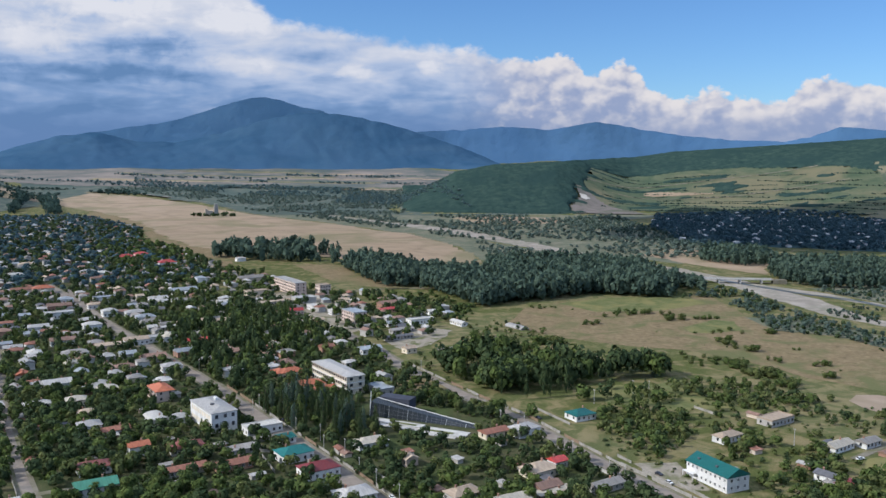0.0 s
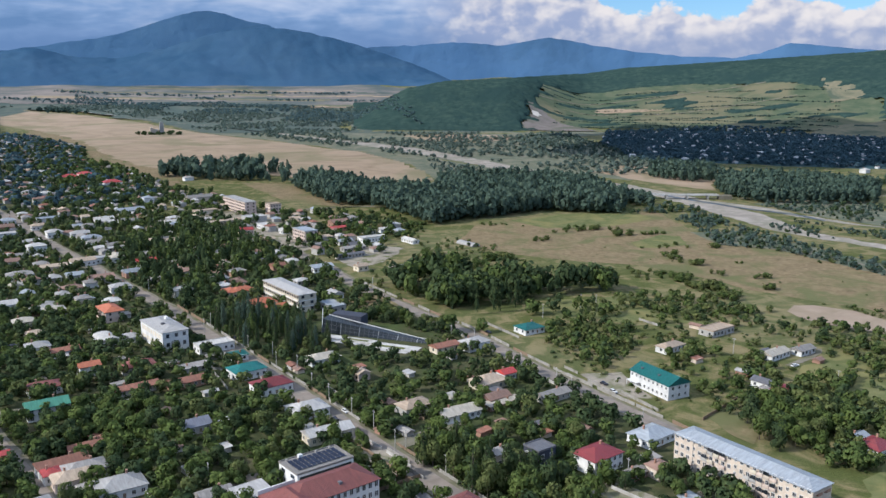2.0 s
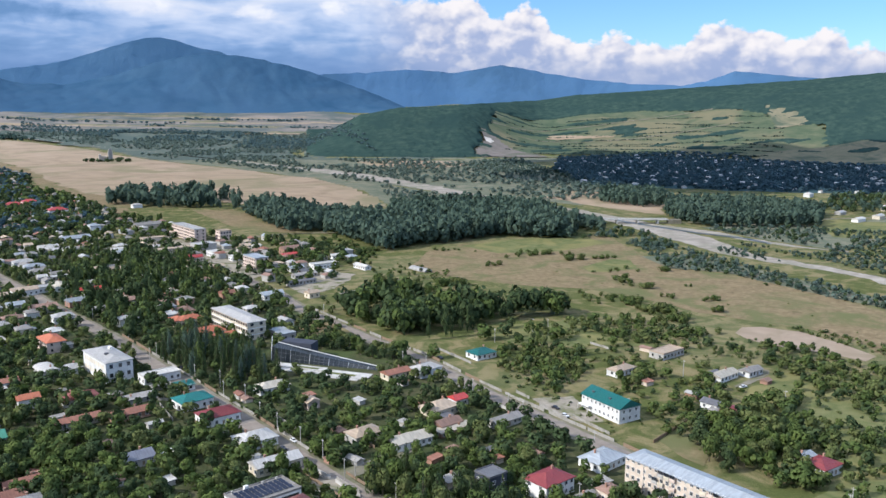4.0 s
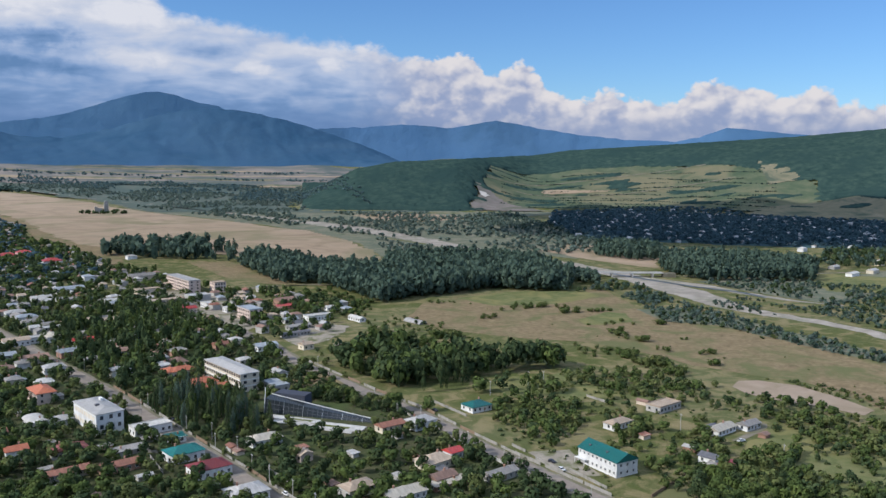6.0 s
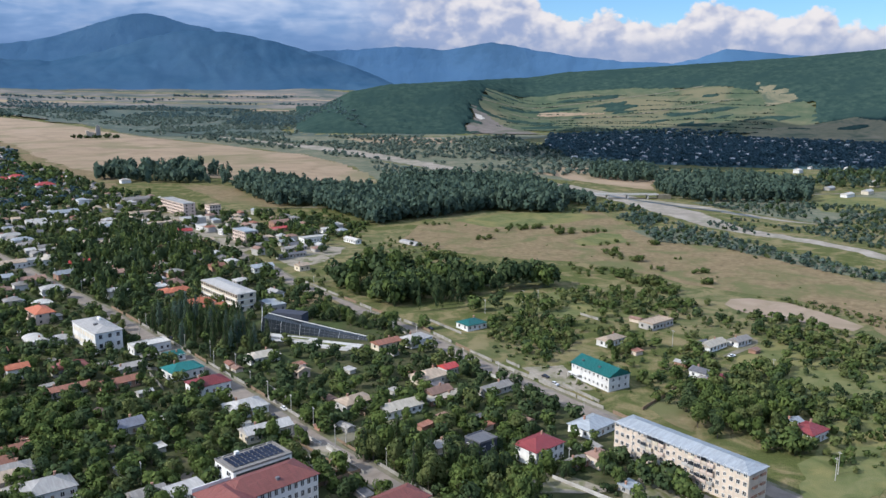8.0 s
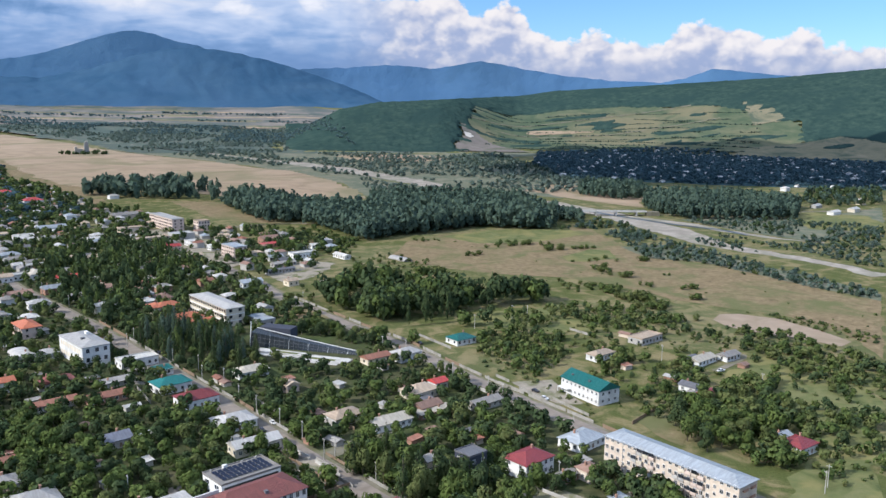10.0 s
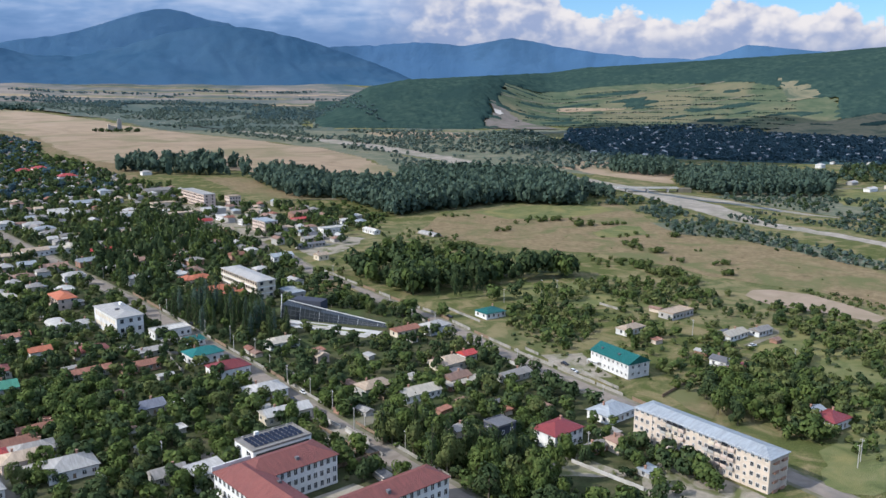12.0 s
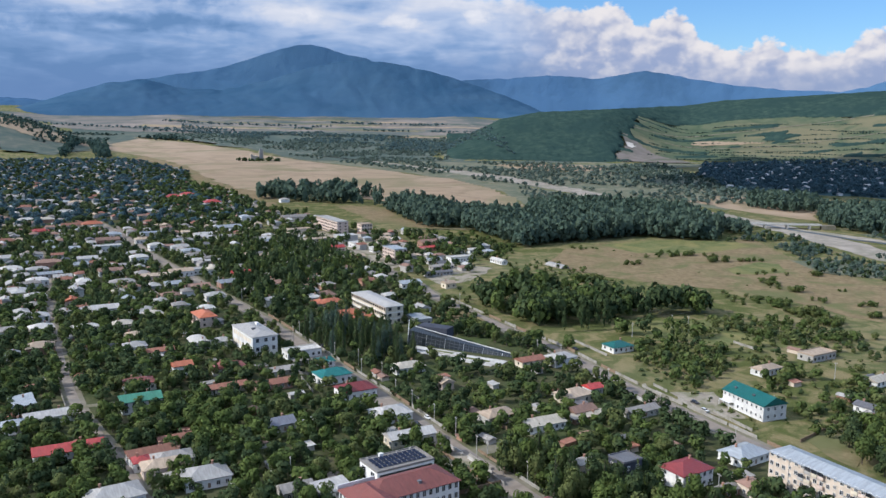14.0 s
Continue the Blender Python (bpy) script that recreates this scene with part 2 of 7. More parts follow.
# Dark tones stand in for tree shade on the ground between the houses.
M["gardens"] = material("garden_ground_painted_shade", [(0.030, 0.038, 0.017), (0.056, 0.062, 0.028), (0.115, 0.100, 0.058)], 0.12, 0.95, bump=0.3, bump_scale=0.8, warp=0.8, patch=(0.06, 0.08, 0.03), patch_scale=0.03, gloss=0.1)
M["soil"] = material("bare_sand", [(0.27, 0.205, 0.150), (0.35, 0.275, 0.210)], 0.06, 0.95, bump=0.1, patch=(0.24, 0.19, 0.13), gloss=0.1)
M["gravel"] = material("river_gravel", [(0.19, 0.165, 0.135), (0.29, 0.255, 0.215), (0.40, 0.355, 0.305)], 0.035, 0.9, bump=0.3, bump_scale=0.5, warp=1.5, patch=(0.21, 0.20, 0.15), patch_scale=0.02, gloss=0.2)
M["scrub"] = material("scrub_ground", [(0.088, 0.108, 0.076), (0.135, 0.145, 0.100), (0.230, 0.205, 0.150)], 0.03, 0.95, bump=0.8, bump_scale=0.2, warp=1.2, gloss=0.1)
M["asphalt"] = material("worn_asphalt", [(0.17, 0.14, 0.115), (0.225, 0.188, 0.157), (0.275, 0.233, 0.198)], 0.15, 0.9, bump=0.01, bump_scale=4, warp=0.5, patch=(0.16, 0.145, 0.13), patch_scale=0.08)
M["verge"] = material("dusty_verge", [(0.13, 0.12, 0.085), (0.23, 0.205, 0.165)], 0.12, 0.95, warp=1.0, patch=(0.12, 0.12, 0.06), patch_scale=0.06, gloss=0.1)
M["concrete"] = material("pale_concrete", [(0.40, 0.385, 0.36), (0.56, 0.54, 0.51)], 0.25, 0.85, bump=0.01, warp=0.5, patch=(0.33, 0.31, 0.28), patch_scale=0.1)
M["blockwall"] = material("grey_block_garden_wall", [(0.24, 0.225, 0.20), (0.36, 0.34, 0.31)], 0.4, 0.9, bump=0.01, warp=0.5, patch=(0.20, 0.19, 0.15), patch_scale=0.15)
M["yard"] = material("trodden_yard", [(0.22, 0.19, 0.15), (0.34, 0.30, 0.245)], 0.2, 0.95, warp=0.8, patch=(0.11, 0.12, 0.05), patch_scale=0.09, gloss=0.1)
M["water"] = material("shallow_water", [(0.055, 0.062, 0.055), (0.085, 0.092, 0.080)], 0.05, 0.35, bump=0.05, bump_scale=0.6, gloss=0.25)
M["leaf_mid"] = material("garden_foliage", [(0.040, 0.064, 0.020), (0.082, 0.118, 0.036), (0.152, 0.182, 0.054)], 0.30, 0.8, bump=0.18, bump_scale=1.6, island=0.22, gloss=0.1, thin=0.25)
M["leaf_dark"] = material("dark_foliage", [(0.028, 0.048, 0.022), (0.054, 0.082, 0.035), (0.100, 0.126, 0.050)], 0.28, 0.8, bump=0.18, bump_scale=1.6, island=0.22, gloss=0.1, thin=0.25)
M["leaf_pale"] = material("pale_foliage", [(0.064, 0.086, 0.030), (0.114, 0.138, 0.048), (0.178, 0.188, 0.072)], 0.28, 0.8, bump=0.18, bump_scale=1.6, island=0.22, gloss=0.1, thin=0.25)
M["leaf_bright"] = material("sunny_foliage", [(0.050, 0.076, 0.020), (0.094, 0.132, 0.036), (0.155, 0.190, 0.056)], 0.30, 0.8, bump=0.18, bump_scale=1.6, island=0.22, gloss=0.1, thin=0.25)
# Lifted and blued: haze over the river woods is mixed into the colour.
M["leaf_poplar"] = material("poplar_foliage_haze_tint", [(0.046, 0.080, 0.064), (0.076, 0.116, 0.086), (0.118, 0.160, 0.110)], 0.10, 0.8, bump=0.15, bump_scale=0.6, island=0.12, gloss=0.1, thin=0.3)
# Hill leaves carry the bluish haze of distance in their colour.
M["leaf_hill"] = material("hill_foliage_haze_tint", [(0.042, 0.076, 0.068), (0.056, 0.094, 0.080), (0.072, 0.112, 0.090)], 0.02, 0.9, island=0.10, gloss=0.05, thin=0.35)
# Navy haze over the far village is put into this leaf colour.
M["leaf_village"] = material("village_foliage_haze_tint", [(0.052, 0.100, 0.124), (0.072, 0.126, 0.148), (0.098, 0.156, 0.172)], 0.03, 0.85, island=0.25, gloss=0.1, thin=0.42)
# Leaf roof tinted blue-green, standing in for haze across the hill.
M["woodfloor"] = material("hill_leaf_roof_haze_tint", [(0.020, 0.042, 0.039), (0.033, 0.060, 0.052), (0.050, 0.080, 0.064)], 0.05, 0.95, bump=2.0, bump_scale=0.09, patch=(0.027, 0.052, 0.048), patch_scale=0.008, gloss=0.0)
# Paler, bluer tones paint aerial haze onto the far thickets.
M["leaf_haze"] = material("haze_tinted_thicket_foliage", [(0.100, 0.142, 0.124), (0.130, 0.176, 0.146), (0.168, 0.208, 0.164)], 0.03, 0.85, island=0.15, gloss=0.1, thin=0.4)
# Bluer still: painted haze for the hedges farther out.
M["leaf_far"] = material("haze_tinted_hedge_foliage", [(0.090, 0.145, 0.152), (0.118, 0.176, 0.174)], 0.02, 0.9, island=0.12, gloss=0.0, thin=0.4)
# Ground painted navy to match the haze tint of the village trees.
M["villageground"] = material("village_ground_haze_tint", [(0.044, 0.082, 0.092), (0.064, 0.105, 0.110)], 0.03, 0.95, warp=0.8, gloss=0.0)
M["slope"] = material("dry_hillside_pasture", [(0.12, 0.125, 0.085), (0.20, 0.18, 0.12), (0.27, 0.225, 0.155)], 0.012, 0.95, bump=0.6, bump_scale=0.1, warp=1.0, patch=(0.085, 0.105, 0.075), patch_scale=0.012, gloss=0.0)
M["bark"] = material("grey_bark", [(0.09, 0.07, 0.05), (0.17, 0.14, 0.11)], 2.0, 0.9, bump=0.02)
# Blue haze of distance is painted into these three mountain base colours.
M["mountain"] = material("haze_tinted_forest", [(0.030, 0.076, 0.136), (0.042, 0.092, 0.156), (0.054, 0.108, 0.172)], 0.004, 0.95, bump=5.0, bump_scale=0.012, warp=0.8, patch=(0.052, 0.106, 0.178), patch_scale=0.002, gloss=0.0)
# Painted paler for haze and to lift its dimly sunlit steep face.
M["peak"] = material("haze_painted_upper_forest", [(0.092, 0.189, 0.302), (0.113, 0.215, 0.332)], 0.004, 0.95, bump=5.0, bump_scale=0.012, warp=0.8, patch=(0.094, 0.190, 0.304), patch_scale=0.002, gloss=0.0)
M["range"] = material("haze_tinted_ranges", [(0.060, 0.130, 0.240), (0.075, 0.150, 0.260)], 0.003, 0.95, bump=10.0, bump_scale=0.008, patch=(0.055, 0.115, 0.20), patch_scale=0.002, gloss=0.0)
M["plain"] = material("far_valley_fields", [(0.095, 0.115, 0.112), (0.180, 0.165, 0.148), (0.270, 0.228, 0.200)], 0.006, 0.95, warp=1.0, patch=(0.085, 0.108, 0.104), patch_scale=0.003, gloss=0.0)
# Upper valley scrub greyed and blued, with haze painted into its colour.
M["farscrub"] = material("haze_tinted_river_scrub", [(0.068, 0.092, 0.084), (0.098, 0.120, 0.102), (0.165, 0.155, 0.128)], 0.016, 0.95, warp=1.5, patch=(0.078, 0.104, 0.094), patch_scale=0.004, gloss=0.0)
M["terrace"] = material("terraced_pasture", [(0.050, 0.076, 0.046), (0.078, 0.102, 0.060), (0.122, 0.128, 0.080)], 0.018, 0.95, warp=0.6, patch=(0.160, 0.146, 0.088), patch_scale=0.006, gloss=0.1)
M["quarry"] = material("bare_slope", [(0.140, 0.122, 0.110), (0.215, 0.185, 0.165)], 0.03, 0.95, bump=2.0, bump_scale=0.03, warp=1.0, patch=(0.10, 0.105, 0.075), patch_scale=0.01, gloss=0.1)
M["chalk"] = material("pale_rock", [(0.42, 0.38, 0.33), (0.58, 0.53, 0.47)], 0.05, 0.9, bump=1.0, bump_scale=0.1)
M["cloud"] = material("cloud_white", [(0.75, 0.75, 0.76), (0.85, 0.85, 0.86)], 0.01, 1.0, gloss=0.0)

ROOF = {
    "silver": sheet_roof("silver_sheet_roof", (0.42, 0.40, 0.375), (0.28, 0.25, 0.22), 0.42, 0.5),
    "white": sheet_roof("whitish_sheet_roof", (0.52, 0.495, 0.455), (0.33, 0.29, 0.25), 0.5, 0.5),
    "grey": sheet_roof("grey_slate_sheet_roof", (0.27, 0.25, 0.23), (0.22, 0.19, 0.16), 0.7, 0.6),
    "dark": sheet_roof("dark_grey_roof", (0.115, 0.115, 0.125), (0.14, 0.12, 0.10), 0.6, 0.4),
    "bluegrey": sheet_roof("blue_grey_sheet_roof", (0.30, 0.325, 0.35), (0.25, 0.24, 0.23), 0.42, 0.4),
    "slate": sheet_roof("slate_blue_roof", (0.16, 0.168, 0.205), (0.16, 0.16, 0.17), 0.5, 0.4),
    "cream": sheet_roof("cream_sheet_roof", (0.47, 0.42, 0.34), (0.42, 0.34, 0.26), 0.6, 0.5),
    "tan": sheet_roof("tan_sheet_roof", (0.43, 0.33, 0.24), (0.28, 0.20, 0.14), 0.7, 0.6),
    "brown": sheet_roof("brown_sheet_roof", (0.26, 0.155, 0.115), (0.17, 0.10, 0.075), 0.7, 0.6),
    "rust": sheet_roof("rusty_sheet_roof", (0.27, 0.115, 0.075), (0.17, 0.085, 0.06), 0.75, 0.7),
    "orange": sheet_roof("orange_tile_roof", (0.42, 0.13, 0.065), (0.32, 0.11, 0.06), 0.6, 0.4),
    "red": sheet_roof("bright_red_roof", (0.40, 0.050, 0.045), (0.34, 0.07, 0.05), 0.45, 0.3),
    "maroon": sheet_roof("maroon_sheet_roof", (0.20, 0.030, 0.032), (0.20, 0.05, 0.045), 0.45, 0.35),
    "brick": sheet_roof("brick_red_roof", (0.205, 0.062, 0.050), (0.185, 0.070, 0.052), 0.55, 0.4),
    "teal": sheet_roof("teal_sheet_roof", (0.008, 0.125, 0.115), (0.02, 0.10, 0.09), 0.42, 0.3),
    "green": sheet_roof("green_sheet_roof", (0.045, 0.19, 0.125), (0.05, 0.13, 0.085), 0.45, 0.35),
}


def plaster(name, colour, dirt=0.72):
    return material(name, [tuple(c * dirt for c in colour), colour, colour], 0.35, 0.85, bump=0.004, bump_scale=6, warp=0.8, patch=tuple(c * 0.82 for c in colour), patch_scale=0.25, vary=0.10, local=True)


WALL = {
    "white": plaster("white_plaster", (0.70, 0.69, 0.665), 0.85),
    "cream": plaster("cream_plaster", (0.66, 0.58, 0.45)),
    "grey": plaster("grey_block_wall", (0.42, 0.40, 0.37)),
    "pink": plaster("pinkish_plaster", (0.64, 0.51, 0.43)),
    "tan": plaster("tan_tuff_cladding", (0.62, 0.52, 0.42)),
    "brick": plaster("brick_wall", (0.36, 0.21, 0.15)),
    "yellow": plaster("yellow_plaster", (0.70, 0.58, 0.33)),
    "dark": plaster("dark_blue_grey_wall", (0.052, 0.058, 0.078)),
}
M["glass"] = material("dark_window_glass", [(0.02, 0.024, 0.03), (0.045, 0.05, 0.06)], 0.8, 0.12, vary=0.4, gloss=0.6)
M["frame"] = material("white_window_frame", [(0.60, 0.59, 0.57), (0.72, 0.71, 0.69)], 2.0, 0.6)
M["wood"] = material("weathered_wood", [(0.16, 0.11, 0.07), (0.28, 0.20, 0.14)], 1.5, 0.85)
M["pole"] = material("grey_pole", [(0.34, 0.32, 0.29), (0.46, 0.44, 0.41)], 1.0, 0.8)
M["steel"] = material("dark_steel", [(0.10, 0.10, 0.11), (0.17, 0.17, 0.18)], 1.0, 0.5, metal=0.4)
M["curtain"] = material("dark_glass_wall", [(0.016, 0.021, 0.025), (0.036, 0.043, 0.047)], 0.3, 0.22, gloss=0.4)
M["solar"] = material("solar_panel_blue", [(0.012, 0.018, 0.04), (0.022, 0.032, 0.06)], 1.0, 0.15, gloss=0.6)
M["carpaint"] = material("white_car_paint", [(0.70, 0.70, 0.70), (0.78, 0.78, 0.78)], 1.0, 0.25, gloss=0.6)
M["cardark"] = material("dark_car_paint", [(0.03, 0.03, 0.035), (0.05, 0.05, 0.06)], 1.0, 0.25, gloss=0.6)
M["tyre"] = material("black_rubber", [(0.015, 0.015, 0.015), (0.03, 0.03, 0.03)], 3.0, 0.9)

# ---------------------------------------------------------------- builders


def smooth(v):
    v = min(max(v, 0.0), 1.0)
    return v * v * (3 - 2 * v)


def table(v, pairs):
    """Linear interpolation in a short table of (place, value)."""
    return float(np.interp(v, [a for a, _ in pairs], [b for _, b in pairs]))


HILL = [(-3.2, 0), (-2.4, 26), (0.5, 98), (3, 118), (5.2, 126), (8.2, 134), (11.8, 143), (14.3, 164), (19.6, 184), (27.8, 216), (33, 244), (45, 280), (60, 200), (80, 0)]
KNOLL = [(-75, 0), (-60, 150), (-40, 150), (-30, 96), (-28.5, 78), (-26.4, 38), (-25, 12), (-23.5, 0)]


def height(x, y):
    """The land: a flat valley floor, a wooded hill to the east, a knoll to the west, rising gently towards the mountains."""
    r, az = math.hypot(x, y), math.degrees(math.atan2(x, y))
    z = 95.0 * ((r - 2500.0) / 1900.0) ** 1.3 if r > 2500 else 0.0
    if r > 3500:
        z += 22.0 * max(0.0, noise.noise(Vector((az * 0.22, 4.0, 1.0)))) * smooth((r - 3500) / 500)
    h = table(az, HILL)
    if h > 0:
        foot, ridge = 2240.0 + 100 * smooth((az - 7) / 6), 2760.0 + 490 * smooth((az - 6.5) / 6.5)
        s = (r - foot) / (ridge - foot)
        rough = noise.noise(Vector((x * 0.004, y * 0.004, 3.0)))
        z = max(z, h * smooth(s) * (1 + 0.08 * rough * (s < 0.95)) - 30 * min(max(s - 1, 0), 2))
    k = table(az, KNOLL)
    if k > 0:
        z = max(z, k * smooth((r - 2350) / 800))
    return z


def mesh_from(name, verts, faces, mat=None, smooth_faces=False):
    me = bpy.data.meshes.new(name)
    me.from_pydata(verts, [], faces)
    if mat:
        me.materials.append(mat)
    if smooth_faces:
        me.polygons.foreach_set("use_smooth", [True] * len(me.polygons))
    return me


def mesh_from_arrays(name, v, quads, mat, normals=None):
    """Fast quad mesh from numpy arrays, with the normals of its vertices if given."""
    me = bpy.data.meshes.new(name)
    me.vertices.add(len(v))
    me.vertices.foreach_set("co", np.asarray(v, np.float32).ravel())
    k = quads.shape[1]
    me.loops.add(quads.size)
    me.loops.foreach_set("vertex_index", quads.ravel().astype(np.int32))
    me.polygons.add(len(quads))
    me.polygons.foreach_set("loop_start", np.arange(0, quads.size, k, dtype=np.int32))
    me.polygons.foreach_set("loop_total", np.full(len(quads), k, np.int32))
    me.materials.append(mat)
    me.update(calc_edges=True)
    if normals is not None:
        free_normals = me.attributes.new("custom_normal", "FLOAT_VECTOR", "POINT")
        free_normals.data.foreach_set("vector", np.asarray(normals, np.float32).ravel())
    return me


def part(name, bm, mat, parent, label="", at=None):
    """Links a bmesh, or a mesh that is there, as one mesh object under a thing or a part."""
    if isinstance(bm, bmesh.types.BMesh):
        me = bpy.data.meshes.new(name)
        bm.to_mesh(me)
        bm.free()
        me.materials.append(mat)
    else:
        me = bm
    ob = new(name, me)
    ob.parent = parent
    if at is not None:
        ob.matrix_basis = at
    if label:
        tagged(ob, label)
    return ob


def box(bm, x0, y0, z0, x1, y1, z1, m=None):
    vs = [bm.verts.new((m @ Vector(c)) if m else c) for c in ((x0, y0, z0), (x1, y0, z0), (x1, y1, z0), (x0, y1, z0), (x0, y0, z1), (x1, y0, z1), (x1, y1, z1), (x0, y1, z1))]
    for f in ((3, 2, 1, 0), (4, 5, 6, 7), (0, 1, 5, 4), (1, 2, 6, 5), (2, 3, 7, 6), (3, 0, 4, 7)):
        bm.faces.new([vs[i] for i in f])
    return bm


def boxes(*dims):
    bm = bmesh.new()
    for d in dims:
        box(bm, *d)
    return bm


def rod(bm, a, b, r0, r1, n=8):
    """A tapered round bar from a to b."""
    a, b = Vector(a), Vector(b)
    q = (b - a).to_track_quat("Z", "Y").to_matrix()
    rings = []
    for c, r in ((a, r0), (b, r1)):
        rings.append([bm.verts.new(c + q @ Vector((r * math.cos(6.2832 * i / n), r * math.sin(6.2832 * i / n), 0))) for i in range(n)])
    for i in range(n):
        bm.faces.new((rings[0][i], rings[0][(i + 1) % n], rings[1][(i + 1) % n], rings[1][i]))
    bm.faces.new(rings[0][::-1])
    bm.faces.new(rings[1])
    return bm


def outline(points, step=12.0, rough=1.5):
    """A closed outline, cut into short steps and made uneven."""
    out = []
    for k, p in enumerate(points):
        q = points[(k + 1) % len(points)]
        n = max(1, int(math.dist(p, q) / step))
        for i in range(n):
            x, y = p[0] + (q[0] - p[0]) * i / n, p[1] + (q[1] - p[1]) * i / n
            v = noise.noise_vector(Vector((x * 0.05, y * 0.05, 7.0))) * rough * 2
            out.append((x + v.x, y + v.y))
    return out


def field(name, points, mat, lift, label, category="field", step=12.0, rough=2.0, kind="structure"):
    """A flat stretch of ground cover on the valley floor."""
    edge = outline(points, step, rough)
    bm = bmesh.new()
    f = bm.faces.new([bm.verts.new((x, y, lift)) for x, y in edge])
    f.normal_update()
    if f.normal.z < 0:
        f.normal_flip()
    bmesh.ops.triangulate(bm, faces=bm.faces[:])
    return tagged(part(name, bm, mat, None), label, category, kind=kind)


def drape(name, points, mat, lift, label, cell=10.0, category="field", rough=8.0):
    """Ground cover laid over the hills."""
    xs, ys = [p[0] for p in points], [p[1] for p in points]
    edge = np.array(points, float)

    def inside(x, y):
        v = noise.noise_vector(Vector((x * 0.012, y * 0.012, 1.0))) * rough
        x, y, c = x + v.x, y + v.y, False
        for (ax, ay), (bx, by) in zip(edge, np.roll(edge, -1, 0)):
            if (ay > y) != (by > y) and x < (bx - ax) * (y - ay) / (by - ay) + ax:
                c = not c
        return c

    verts, faces, seen = [], [], {}

    def vert(i, j):
        if (i, j) not in seen:
            x, y = min(xs) + i * cell, min(ys) + j * cell
            seen[i, j] = len(verts)
            verts.append((x, y, height(x, y) + lift))
        return seen[i, j]

    for i in range(int((max(xs) - min(xs)) / cell) + 1):
        for j in range(int((max(ys) - min(ys)) / cell) + 1):
            if inside(min(xs) + (i + 0.5) * cell, min(ys) + (j + 0.5) * cell):
                faces.append((vert(i, j), vert(i + 1, j), vert(i + 1, j + 1), vert(i, j + 1)))
    return tagged(new(name, mesh_from(name, verts, faces, mat, True)), label, category, kind="structure")


def strip(name, line, widths, mat, lift, label, category="road", rough=0.0, step=8.0):
    """A road or channel along a line; widths: one, or one for each point."""
    if not isinstance(widths, (list, tuple)):
        widths = [widths] * len(line)
    pts, w = [], []
    for k in range(len(line) - 1):
        n = max(1, int(math.dist(line[k], line[k + 1]) / step))
        for i in range(n):
            f = i / n
            pts.append(Vector((line[k][0] * (1 - f) + line[k + 1][0] * f, line[k][1] * (1 - f) + line[k + 1][1] * f)))
            w.append(widths[k] * (1 - f) + widths[k + 1] * f)
    pts.append(Vector(line[-1]))
    w.append(widths[-1])
    for _ in range(3):
        pts = [pts[0]] + [(pts[i - 1] + pts[i] * 2 + pts[i + 1]) / 4 for i in range(1, len(pts) - 1)] + [pts[-1]]
    verts, faces = [], []
    for i, p in enumerate(pts):
        d = (pts[min(i + 1, len(pts) - 1)] - pts[max(i - 1, 0)]).normalized()
        s = Vector((-d.y, d.x))
        for k, sign in enumerate((1, -1)):
            q = p + s * sign * (w[i] / 2 + rough * noise.noise(Vector((p.x * 0.05, p.y * 0.05, 5.0 * sign))))
            verts.append((q.x, q.y, height(q.x, q.y) + lift))
        if i:
            faces.append((2 * i - 2, 2 * i - 1, 2 * i + 1, 2 * i))
    return tagged(new(name, mesh_from(name, verts, faces, mat)), label, category, kind="structure")


ROADS = []          # lines kept free of trees: points and half width
TAKEN = []          # houses kept free of trees: x, y, radius


def free(x, y, gap=0.0):
    for hx, hy, hr in TAKEN:
        if (x - hx) ** 2 + (y - hy) ** 2 < (hr + gap) ** 2:
            return False
    for line, half in ROADS:
        for (ax, ay), (bx, by) in zip(line, line[1:]):
            dx, dy = bx - ax, by - ay
            f = min(max(((x - ax) * dx + (y - ay) * dy) / (dx * dx + dy * dy), 0), 1)
            if (x - ax - f * dx) ** 2 + (y - ay - f * dy) ** 2 < (half + gap) ** 2:
                return False
    return True

# ---------------------------------------------------------------- land


def build_ground():
    rings = [0.0] + [40.0 * 1.062 ** k for k in range(81)]
    rings = [r for r in rings if r < 2200] + [2200.0 + 65 * k for k in range(40)]
    step = 1.0
    n = int(360 / step)
    verts, faces = [(0.0, 0.0, 0.0)], []
    for r in rings[1:]:
        for i in range(n):
            a = radians(i * step)
            x, y = r * math.sin(a), r * math.cos(a)
            z = height(x, y)
            verts.append((x, y, z - min(5.0, z - 8.0) if z > 8 and r < 3400 else z))
    for i in range(n):
        faces.append((0, 1 + (i + 1) % n, 1 + i))
    for k in range(len(rings) - 2):
        for i in range(n):
            a, b = 1 + k * n + i, 1 + k * n + (i + 1) % n
            faces.append((a, b, b + n, a + n))
    return tagged(new("ground", mesh_from("ground", verts, faces, M["ground"], True)), "rough green and dry grass of a wide valley floor", "ground", kind="structure")


build_ground()


